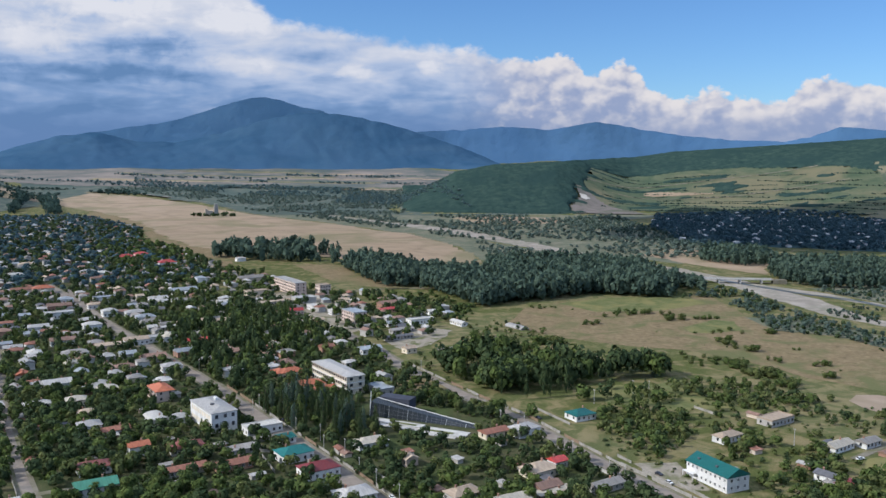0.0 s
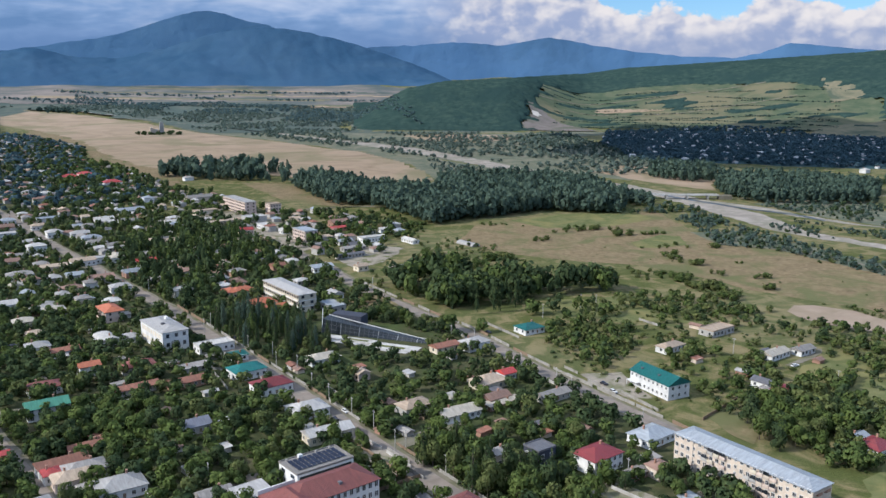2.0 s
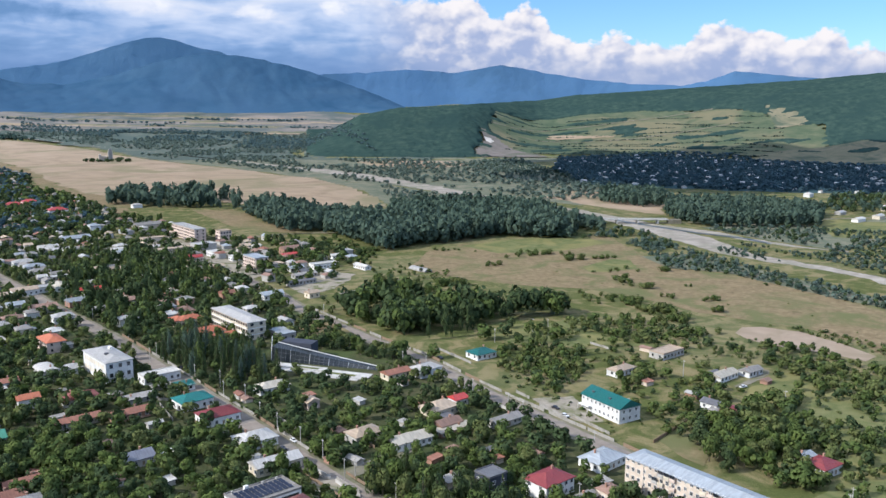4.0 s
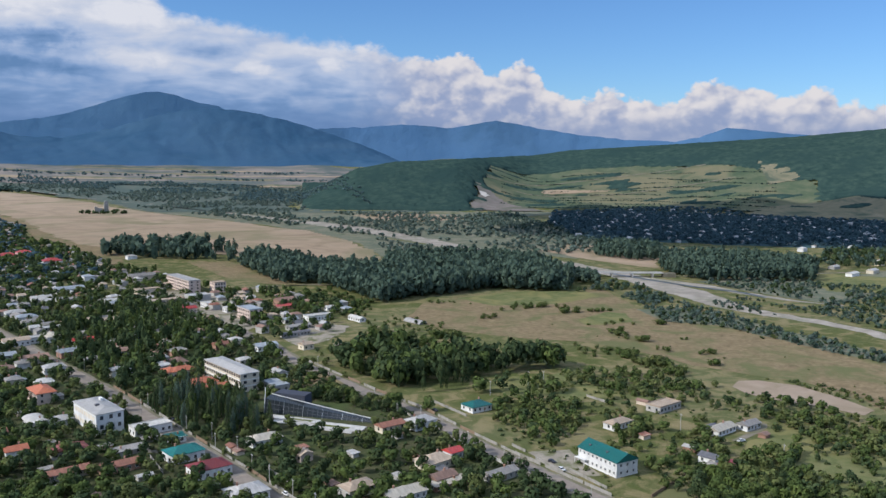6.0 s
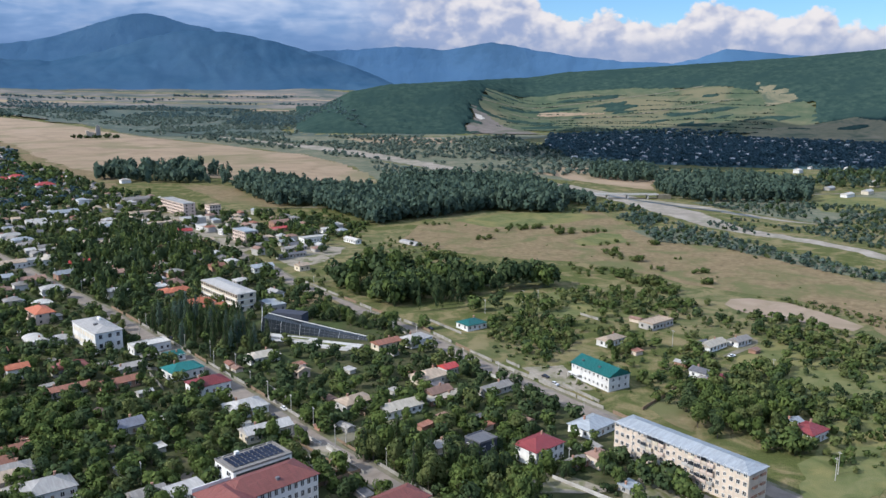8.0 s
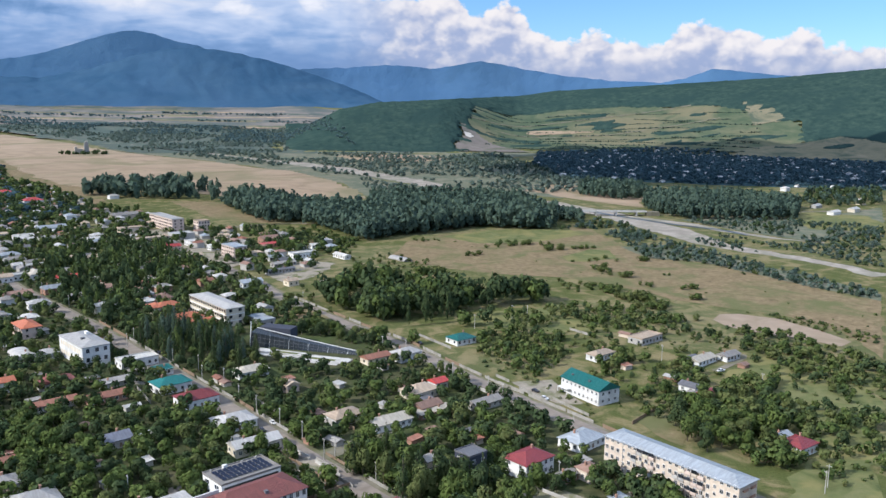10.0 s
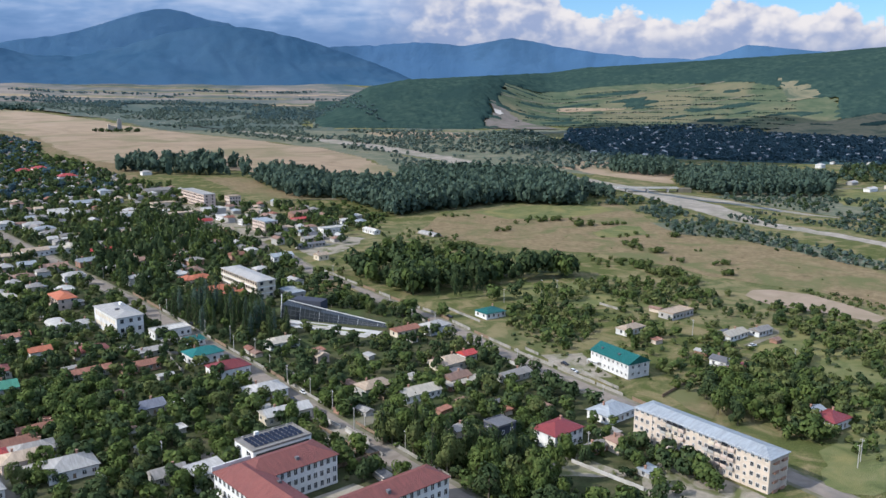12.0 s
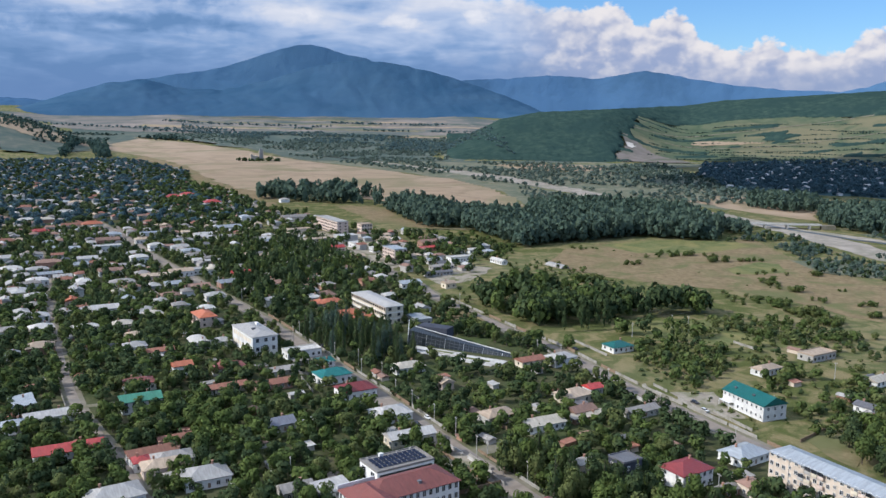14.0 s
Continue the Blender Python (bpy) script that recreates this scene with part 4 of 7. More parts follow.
def house(x, y, turn, L, D, h, roof="grey", wall="white", kind="hip", label="", storeys=0, rise=0.0, windows=True, chimney=True, category="house", name="house", porch=False, group="houses of the town", w=1.3, gap=3.1):
    """A house with its roof, chimney, windows and door, its length along its own x."""
    thing = new(name)
    thing.matrix_basis = pose(x, y, 0, 0, 0, turn)
    rise = rise or (0.05 if kind == "flat" else D * 0.21 if kind != "shed" else D * 0.1)
    words = {"hip": "hipped", "gable": "gabled", "flat": "flat", "shed": "lean-to", "arch": "rounded"}
    storeys = storeys or (2 if h > 5.6 else 1)
    if not label:
        label = f"{'two-storey' if storeys == 2 else 'single-storey'} {wall} house with {words[kind]} {roof} roof among gardens"
    tagged(thing, label, category, group)
    bm = boxes((-L / 2, -D / 2, -0.3, L / 2, D / 2, h), (-L / 2 - 0.12, -D / 2 - 0.12, -0.3, L / 2 + 0.12, D / 2 + 0.12, 0.5))
    part("wall", bm, WALL[wall], thing)
    over = 0.55 if kind != "flat" else 0.15
    r = part("roof", roof_mesh(L, D, h, rise, kind, over), ROOF[roof], thing)
    if chimney and kind != "flat":
        c = L * (0.18 if int(x) % 2 else -0.22)
        part("chimney", boxes((c - 0.35, D * 0.1 - 0.35, h + rise * 0.3, c + 0.35, D * 0.1 + 0.35, h + rise + 0.8), (c - 0.45, D * 0.1 - 0.45, h + rise + 0.8, c + 0.45, D * 0.1 + 0.45, h + rise + 0.95)), WALL["brick"], r)
    if windows:
        floor = h / storeys
        for s in range(storeys):
            z = floor * s + min(floor * 0.56, 2.0)
            n = max(1, int(L / gap))
            for i in range(n):
                at = -L / 2 + L * (i + 0.5) / n
                if s == 0 and i == n // 2 and n > 2:
                    part("door", boxes((at - 0.55, -D / 2 - 0.08, 0.1, at + 0.55, -D / 2 + 0.02, 2.3)), M["wood"], thing)
                else:
                    window(thing, at, -D / 2, z, 0, w)
                if n > 1 and h > 5:
                    window(thing, at, D / 2, z, 180, w)
            m = max(1, int(D / 4.2))
            for i in range(m):
                at = -D / 2 + D * (i + 0.5) / m
                window(thing, -L / 2, at, z, -90, w)
                window(thing, L / 2, at, z, 90, w)
    if porch:
        part("porch", boxes((-L * 0.3, -D / 2 - 2.2, 0, L * 0.3, -D / 2 - 0.13, 0.5), (-L * 0.3, -D / 2 - 2.2, 2.6, L * 0.3, -D / 2 - 0.13, 2.8), (-L * 0.3, -D / 2 - 2.2, 0.5, -L * 0.3 + 0.2, -D / 2 - 2.0, 2.6), (L * 0.3 - 0.2, -D / 2 - 2.2, 0.5, L * 0.3, -D / 2 - 2.0, 2.6)), M["wood"], thing)
    n = max(1, round(L / D))
    for k in range(n):
        f = (k + 0.5) / n - 0.5
        TAKEN.append((x + L * f * math.cos(radians(turn)), y + L * f * math.sin(radians(turn)), max(L / n, D) * 0.45 + 0.8))
    return thing


house(-184.0, 539.7, -55, 19.3, 11.2, 7, "orange", "pink", "hip")
house(-169.8, 488.3, -55, 16, 9.5, 3.3, "white", "white", "arch")
house(-157.7, 490.4, 36, 10.9, 8.6, 3.7, "silver", "white", "hip")
house(-161.5, 435.0, 33, 10.1, 7.7, 5.6, "orange", "white", "gable")
house(-138.5, 440.6, 31, 16.8, 10.3, 3.7, "brick", "grey", "hip")
house(-105.7, 473.1, 34, 20.2, 9.5, 4.2, "white", "white", "flat")
house(-89.4, 455.8, 33, 9.2, 6.9, 3.3, "teal", "white", "shed")
house(-80.4, 429.7, 35, 16.8, 12, 4.7, "teal", "white", "hip")
house(-64.7, 407.4, 34, 17.6, 12, 4.7, "maroon", "white", "hip")
house(-130.4, 408.1, 35, 21.8, 6.9, 3.3, "rust", "grey", "gable")
house(-107.7, 415.5, 35, 17.6, 7.7, 3.5, "rust", "brick", "gable")
house(-108.9, 439.6, 35, 17.6, 6, 2.8, "grey", "grey", "shed")
house(-91.8, 360.1, 35, 13.4, 9.5, 3.7, "slate", "grey", "gable")
house(-43.3, 449.5, 31, 16.8, 9.5, 3.7, "cream", "white", "hip")
house(-44.0, 376.5, 31, 16.8, 12, 4.2, "silver", "white", "hip")
house(-32.6, 349.6, 31, 20.2, 8.6, 4.2, "silver", "cream", "gable")
house(-22.0, 422.9, -55, 7.6, 6.9, 4.2, "tan", "pink", "gable")
house(4.6, 378.2, 34, 15.1, 9.5, 4.2, "tan", "grey", "hip")
house(24.1, 370.0, 30, 19.3, 9.5, 3.7, "cream", "white", "gable")
house(41.9, 409.0, 36, 16, 11.2, 4.2, "tan", "cream", "hip")
house(52.2, 419.9, 33, 7.6, 6.9, 4.2, "red", "white", "gable")
house(45.9, 382.5, 31, 18.5, 5.2, 2.8, "cream", "brick", "shed")
house(71.2, 390.9, 34, 16.8, 6.9, 3.3, "grey", "grey", "gable")
house(43.2, 387.7, 35, 12.6, 7.7, 3.7, "brown", "brick", "gable")
house(23.0, 466.8, 33, 15.1, 7.7, 3.7, "rust", "cream", "gable")
house(40.0, 470.6, 36, 15.1, 10.3, 4.7, "silver", "white", "hip")
house(75.9, 501.2, 30, 14.3, 11.2, 3.7, "teal", "white", "hip")
house(75.9, 317.1, 35, 16, 12, 6.7, "maroon", "white", "hip")
house(104.4, 341.5, 36, 16.8, 12, 3.9, "bluegrey", "white", "hip")
house(88.9, 308.1, 35, 7.6, 5.2, 2.8, "grey", "brick", "gable")
house(98.1, 308.5, 30, 7.6, 7.7, 4.7, "brown", "tan", "hip")
house(187.8, 493.7, 34, 20.2, 10.3, 3.7, "tan", "grey", "flat")
house(149.9, 462.0, 34, 16, 7.7, 3.7, "tan", "white", "hip")
house(203.8, 448.1, 35, 17.6, 7.7, 3.3, "cream", "white", "gable")
house(222.3, 453.9, 31, 12.6, 6.9, 3.3, "grey", "white", "gable")
house(178.3, 402.8, -54, 9.2, 6.9, 3.7, "dark", "white", "gable")
house(184.1, 390.5, 31, 10.9, 8.6, 3.7, "maroon", "white", "hip")
house(193.5, 325.7, 30, 12.6, 10.3, 4.2, "maroon", "white", "hip")
house(190.9, 335.1, 31, 7.6, 6, 3.7, "bluegrey", "white", "gable")
house(-123.0, 317.3, 30, 15.1, 9.5, 4.7, "grey", "grey", "hip")
house(-105.5, 303.7, 31, 16.8, 12.9, 4.2, "silver", "white", "hip")
house(-129.9, 341.2, 35, 16, 6, 3, "rust", "brick", "gable")
house(-69.2, 295.2, 34, 11.8, 7.7, 3.7, "grey", "grey", "gable")
house(53.1, 319.0, 34, 9.2, 8.6, 8.5, "dark", "dark", "flat")
house(37.3, 322.1, 32, 6.7, 6, 5.6, "grey", "tan", "gable")
house(102.8, 286.8, 33, 6, 5, 2.3, "bluegrey", "grey", "shed")
house(-46.4, 583.4, -57, 10.1, 8.6, 4.7, "silver", "white", "gable")
house(-111.6, 594.9, 33, 16.8, 10.3, 4.7, "orange", "cream", "hip")
house(-118.6, 592.2, -59, 11.8, 8.6, 4.7, "orange", "cream", "hip")
house(-95.0, 561.0, 31, 21.8, 11.2, 4.7, "orange", "cream", "hip")
house(-83.1, 551.9, 32, 15.1, 8.6, 3.7, "orange", "cream", "gable")
house(98.2, 321.1, 32, 6.7, 5, 2.4, "grey", "grey", "shed")
house(-241.5, 1052.3, 36, 30.2, 12, 5.6, "grey", "tan", "gable", windows=False)
house(-213.5, 952.9, 34, 25.2, 10.3, 4.7, "tan", "tan", "flat", windows=False)
house(-176.9, 871.5, 36, 33.6, 10.3, 6.5, "tan", "tan", "flat")
house(-152.8, 903.9, 33, 21.8, 15.5, 5.6, "silver", "grey", "flat", windows=False)
house(-135.0, 860.4, -55, 15.1, 10.3, 4.7, "white", "white", "flat")
house(-150.8, 832.2, 31, 16.8, 8.6, 4.7, "red", "pink", "gable")
house(-141.8, 778.7, 32, 13.4, 8.6, 5.6, "tan", "pink", "hip")
house(-62.8, 870.8, 33, 18.5, 12, 5.6, "brown", "brick", "gable")
house(-60.2, 847.8, 35, 18.5, 6.9, 3.7, "red", "brick", "shed")
house(-27.1, 792.7, 31, 25.2, 10.3, 4.2, "white", "white", "flat")
house(-51.4, 777.4, 31, 13.4, 7.7, 3.7, "bluegrey", "grey", "gable")
house(-42.5, 749.8, 36, 21.8, 6.9, 3.3, "grey", "grey", "gable")
house(-43.2, 719.9, 32, 25.2, 5.2, 3.3, "dark", "grey", "gable")
house(-62.9, 669.4, 31, 16.8, 9.5, 4.2, "bluegrey", "white", "gable")
house(-32.2, 671.2, 35, 9.2, 7.7, 4.2, "tan", "cream", "gable")
house(-0.5, 667.3, 30, 20.2, 8.6, 3.7, "cream", "grey", "flat")
house(8.1, 784.3, -56, 18.5, 6.9, 3.3, "white", "white", "gable")
house(59.9, 771.9, -55, 21.8, 7.7, 0.6, "silver", "grey", "arch", "low rounded greenhouse tunnel with pale cover", rise=2.6, windows=False, chimney=False, category="greenhouse", name="greenhouse")
house(-16.7, 838.2, 33, 11.8, 6.9, 3.7, "white", "white", "gable")
house(-204.5, 693.5, 31, 15.1, 9.5, 4.7, "red", "white", "gable")
house(-387.2, 1187.1, 34, 23.5, 15.5, 7.4, "red", "white", "hip", windows=False)
house(-456.5, 1285.8, 34, 20.2, 13.8, 7.4, "red", "pink", "hip", windows=False)
house(-295.8, 959.6, 35, 28.6, 12, 4.7, "bluegrey", "white", "gable", windows=False)
house(-304.5, 899.5, 30, 18.5, 10.3, 4.7, "white", "white", "gable")
house(-284.1, 897.3, 31, 10.1, 8.6, 3.7, "silver", "white", "hip")
house(-233.2, 777.4, 35, 25.2, 7.7, 4.2, "tan", "pink", "gable")
house(-211.6, 781.1, 35, 23.5, 7.7, 4.2, "tan", "brick", "gable")
house(-244.3, 757.7, 34, 21.8, 5.2, 3.3, "silver", "grey", "shed")
house(-231.4, 881.0, 35, 11.8, 8.6, 4.7, "white", "white", "gable")
house(-250.7, 704.2, 35, 23.5, 10.3, 4.2, "silver", "white", "flat")
house(-282.7, 797.4, 30, 16.8, 10.3, 4.7, "bluegrey", "white", "hip")
house(-295.5, 1027.3, 34, 11.8, 10.3, 8.4, "bluegrey", "white", "hip", windows=False)
house(-173.1, 747.0, 33, 10.9, 7.7, 4.2, "white", "grey", "hip")
house(-234.9, 714.0, -58, 18.5, 10.3, 4.7, "cream", "white", "hip")
house(643.7, 1049.7, 33, 20.2, 8.6, 4.2, "white", "white", "gable", windows=False)
house(686.3, 1074.4, 36, 16.8, 9.5, 4.7, "silver", "cream", "gable", windows=False)
house(746.2, 1152.9, 34, 10.9, 9.5, 7, "silver", "cream", "hip", windows=False)
house(728.6, 1332.9, 36, 13.4, 10.3, 5.6, "white", "white", "hip", windows=False)
house(655.4, 1221.5, 35, 11.8, 8.6, 5.6, "white", "white", "hip", windows=False)
house(659.8, 1120.7, 35, 16.8, 8.6, 3.7, "silver", "grey", "gable", windows=False)
house(-73.7, 626.2, 33, 10.1, 7.7, 3.7, "silver", "grey", "hip")
house(-124.1, 788.4, 32, 16.8, 7.7, 3.7, "tan", "grey", "gable")
house(-110.4, 835.7, 35, 13.4, 8.6, 4.7, "white", "white", "hip")
house(-168.1, 777.9, 34, 13.4, 7.7, 3.7, "grey", "grey", "hip")
house(-302.8, 1258.0, 36, 13.4, 8.6, 4.7, "silver", "white", "hip", windows=False)
house(-167.4, 322.3, 31, 26, 9.5, 4.7, "red", "white", "gable")
house(-133.7, 323.2, 35, 18.5, 7.7, 4.2, "rust", "white", "gable")
house(-134.1, 314.1, 33, 6.7, 6.9, 4.2, "red", "white", "hip")
house(-124.1, 311.4, 32, 16.8, 9.5, 4.2, "tan", "pink", "hip")
house(-132.2, 284.1, 36, 19.3, 12.9, 4.2, "silver", "white", "hip")
house(-214.7, 373.8, -55, 16.8, 9.5, 4.7, "bluegrey", "brick", "shed")
house(-195.1, 361.5, 35, 21, 8.6, 3.7, "silver", "white", "gable")
house(-205.0, 348.7, 35, 11.8, 7.7, 3.7, "bluegrey", "white", "hip")
house(-161.3, 380.1, 31, 17.6, 10.3, 6, "green", "white", "gable")
house(-174.0, 409.2, 30, 15.1, 9.5, 4.2, "brick", "white", "hip")
house(-254.8, 466.5, 32, 15.1, 11.2, 4.7, "tan", "brick", "hip")
house(-275.6, 507.5, 35, 13.4, 10.3, 4.7, "white", "cream", "hip")
house(-263.6, 453.6, -59, 7.6, 6.9, 3.3, "bluegrey", "grey", "gable")
house(-251.4, 515.1, 31, 15.1, 7.7, 3.7, "white", "white", "hip")
house(-230.1, 521.8, 30, 11.8, 9.5, 4.7, "cream", "cream", "hip")
house(-200.6, 468.9, 31, 11.8, 10.3, 5.6, "silver", "white", "hip")
house(-185.2, 466.7, 34, 14.3, 6.9, 3.7, "rust", "white", "gable")
house(-257.7, 557.4, 33, 16.8, 10.3, 5.6, "silver", "white", "gable")
house(-293.3, 582.6, -60, 10.1, 8.6, 4.7, "orange", "pink", "gable")
house(-221.4, 548.6, 35, 11.8, 9.5, 4.7, "cream", "grey", "hip")
house(-295.8, 533.8, 36, 20.2, 10.3, 4.7, "silver", "white", "hip")
house(-348.5, 608.4, 35, 16.8, 10.3, 4.7, "silver", "white", "hip")
house(-326.4, 594.9, 33, 15.1, 10.3, 4.2, "silver", "white", "hip")
house(-352.7, 648.6, 36, 15.1, 9.5, 4.7, "white", "white", "hip")
house(-359.4, 679.1, 36, 20.2, 6.9, 3.7, "bluegrey", "grey", "gable")
house(-285.1, 648.6, 33, 18.5, 10.3, 4.7, "grey", "white", "hip")
house(-270.2, 675.6, 30, 18.5, 7.7, 4.7, "tan", "pink", "gable")
house(-313.9, 693.5, 30, 18.5, 9.5, 4.7, "brown", "white", "gable")
house(-314.8, 754.3, 34, 15.1, 10.3, 5.6, "white", "white", "hip")
house(-380.8, 721.0, 31, 20.2, 10.3, 5.6, "brown", "brick", "hip")
house(-360.4, 746.3, 33, 20.2, 8.6, 4.7, "silver", "white", "gable")
house(-417.6, 761.4, 30, 18.5, 10.3, 4.7, "grey", "white", "hip")
house(-375.7, 692.2, 34, 16.8, 9.5, 4.7, "silver", "grey", "hip")
house(-398.5, 692.4, 36, 16.8, 10.3, 4.7, "white", "white", "hip")
house(-430.3, 741.8, 34, 16.8, 10.3, 4.7, "silver", "white", "hip")
house(-373.0, 665.2, 34, 13.4, 8.6, 4.7, "silver", "grey", "hip")
house(-368.1, 810.1, 35, 25.2, 12, 5.6, "silver", "white", "flat")
house(-385.5, 849.3, 31, 21.8, 10.3, 5.6, "brown", "brick", "gable")
house(-399.1, 893.5, 33, 15.1, 10.3, 4.7, "bluegrey", "white", "hip")
house(-399.3, 841.0, 35, 10.1, 7.7, 3.7, "silver", "white", "hip")
house(-360.0, 899.6, 35, 21.8, 12, 5.6, "bluegrey", "white", "flat")
house(-354.8, 862.3, 33, 15.1, 8.6, 4.7, "tan", "white", "hip")
house(-325.5, 821.9, 35, 13.4, 10.3, 5.6, "white", "white", "hip")
house(-451.3, 956.3, 35, 21.8, 13.8, 6.5, "orange", "cream", "hip", windows=False)
house(-469.3, 949.8, 34, 25.2, 10.3, 5.6, "rust", "pink", "gable", windows=False)
house(-485.0, 904.8, 32, 18.5, 10.3, 4.7, "red", "brick", "hip", windows=False)
house(-480.1, 829.9, 31, 16.8, 10.3, 5.6, "rust", "brick", "hip")
house(-536.3, 1065.4, 30, 21.8, 12, 5.6, "white", "white", "hip", windows=False)
house(-573.8, 1173.6, 36, 20.2, 10.3, 5.6, "tan", "white", "hip", windows=False)
house(-541.0, 1208.2, 36, 21.8, 10.3, 5.6, "silver", "brick", "hip", windows=False)
house(-469.8, 1259.9, 34, 23.5, 15.5, 6.3, "red", "yellow", "hip", windows=False)
house(-459.7, 1100.3, 31, 20.2, 12, 5.6, "silver", "white", "hip", windows=False)
house(-437.2, 1090.7, 34, 15.1, 10.3, 5.6, "white", "white", "hip", windows=False)
house(-548.4, 993.0, 34, 18.5, 10.3, 4.7, "white", "white", "hip", windows=False)
house(-528.5, 1000.8, 34, 18.5, 10.3, 4.7, "cream", "brick", "hip", windows=False)
house(-608.5, 1104.2, 35, 11.8, 10.3, 6.5, "rust", "pink", "gable", windows=False)
house(-614.6, 1182.8, 31, 18.5, 10.3, 5.6, "silver", "white", "hip", windows=False)
house(-692.0, 1234.6, 31, 18.5, 10.3, 5.6, "silver", "white", "hip", windows=False)
house(-255.6, 696.9, 33, 18.5, 9.5, 4.7, "tan", "white", "gable")
house(-221.2, 637.5, 33, 16.8, 9.5, 4.7, "brown", "grey", "gable")
house(-199.1, 609.1, 31, 13.4, 9.5, 4.7, "silver", "white", "hip")
house(-299.9, 820.5, 31, 18.5, 10.3, 4.7, "silver", "white", "hip")
house(-270.1, 774.2, 30, 16.8, 9.5, 4.7, "grey", "white", "hip")
house(-201.4, 690.0, 33, 11.8, 7.7, 4.7, "red", "white", "gable")
house(-231.3, 606.0, 31, 13.4, 8.6, 4.7, "brown", "pink", "hip")
house(-214.2, 499.1, 35, 10.1, 7.7, 3.7, "tan", "grey", "hip")

# ---------------------------------------------------------------- large buildings


def facade(thing, L, D, h, storeys, bays, w, wh, sides=("front", "back"), ends=0, skip=()):
    """Rows of windows over a long building."""
    floor = h / storeys
    for s in range(storeys):
        z = floor * (s + 0.55)
        for i in range(bays):
            if i in skip:
                continue
            at = -L / 2 + L * (i + 0.5) / bays
            if "front" in sides:
                window(thing, at, -D / 2, z, 0, w, wh)
            if "back" in sides:
                window(thing, at, D / 2, z, 180, w, wh)
        for i in range(ends):
            at = -D / 2 + D * (i + 0.5) / ends
            window(thing, L / 2, at, z, 90, w, wh)
            window(thing, -L / 2, at, z, -90, w, wh)


def big(x, y, turn, L, D, h, roof, wall, kind, label, rise, category="building", name="building"):
    return house(x, y, turn, L, D, h, roof, wall, kind, label, windows=False, chimney=False, rise=rise, category=category, name=name, group="large buildings")


def apartment_block():
    L, D, h = 60.0, 11.5, 13.0
    t = big(128, 297, -57.8, L, D, h, "bluegrey", "tan", "hip", "long four-storey tan apartment block with pale blue metal roof", 1.6, "apartment block", "apartment_block")
    facade(t, L, D, h, 4, 22, 1.3, 1.5, ("back",))
    for s in range(4):
        z = 3.5 * s + 1.9
        for i in range(22):
            at = -L / 2 + L * (i + 0.5) / 22
            if i in (3, 10, 18):
                continue
            window(t, at, -D / 2, z, 0, 1.3, 1.5)
    for c in (3, 10, 18):
        at = -L / 2 + L * (c + 0.5) / 22
        for s in range(5):
            window(t, at, -D / 2, 1.6 + 2.75 * s, 0, 0.9, 1.2)
    rng = random.Random(4)
    for s in range(1, 4):
        for c in (5, 6, 7, 8, 12, 13, 14, 15, 16):
            if rng.random() < 0.15:
                continue
            at = -L / 2 + L * (c + 0.5) / 22
            z = 3.5 * s + 0.35
            b = part("balcony", boxes((at - 1.25, -D / 2 - 1.1, z - 0.15, at + 1.25, -D / 2 + 0.02, z), (at - 1.25, -D / 2 - 1.1, z, at + 1.25, -D / 2 - 1.02, z + 1.05), (at - 1.25, -D / 2 - 1.02, z, at - 1.17, -D / 2, z + 1.05), (at + 1.17, -D / 2 - 1.02, z, at + 1.25, -D / 2, z + 1.05)), WALL[rng.choice(("tan", "white", "pink", "grey", "cream"))], t)
            if rng.random() < 0.4:
                part("glazing", boxes((at - 1.2, -D / 2 - 1.07, z + 1.05, at + 1.2, -D / 2 - 1.03, z + 2.4)), M["glass"], b)
    for e in (-2.6, 2.2):
        for s in range(4):
            part("balcony", boxes((L / 2, e - 1.3, 3.5 * s + 0.2, L / 2 + 1.0, e + 1.3, 3.5 * s + 0.4), (L / 2 + 0.92, e - 1.3, 3.5 * s + 0.4, L / 2 + 1.0, e + 1.3, 3.5 * s + 1.4)), WALL["brick"], t)
    part("seam_band", boxes((-L / 2 + 9, -D / 2 - 0.05, 0, -L / 2 + 9.25, -D / 2 + 0.02, h - 0.3)), M["steel"], t)


def teal_building():
    L, D, h = 27.0, 13.5, 7.6
    t = big(125.5, 401, -64, L, D, h, "teal", "white", "gable", "two-storey white guesthouse with bright teal metal roof", 3.4, "guesthouse", "guesthouse")
    facade(t, L, D, h, 2, 9, 1.0, 1.3)
    for z in (2.2, 5.7):
        for y in (-4, 0, 4):
            window(t, L / 2, y, z, 90, 1.2, 1.4)
            window(t, -L / 2, y, z, -90, 1.2, 1.4)
    bm = bmesh.new()
    for s in (-1, 1):
        x = s * (L / 2 - 0.02)
        v = [bm.verts.new(c) for c in ((x, -D / 2, h - 0.2), (x, D / 2, h - 0.2), (x, 0, h + 3.1))]
        bm.faces.new(v)
    part("gable_wall", bm, WALL["white"], t)
    part("porch", boxes((-L / 2 - 0.1, -D / 2 - 2.4, 2.7, -L / 2 + 7, -D / 2 - 0.13, 2.95), (-L / 2 - 0.1, -D / 2 - 2.4, 0, -L / 2 + 0.2, -D / 2 - 2.1, 2.7), (-L / 2 + 6.7, -D / 2 - 2.4, 0, -L / 2 + 7, -D / 2 - 2.1, 2.7)), WALL["white"], t)
    part("skylight", boxes((3, -4.2, h + 1.45, 4.3, -3.4, h + 2.2)), M["steel"], t)
    part("skylight", boxes((-9, -4.2, h + 1.45, -7.7, -3.4, h + 2.2)), M["steel"], t)


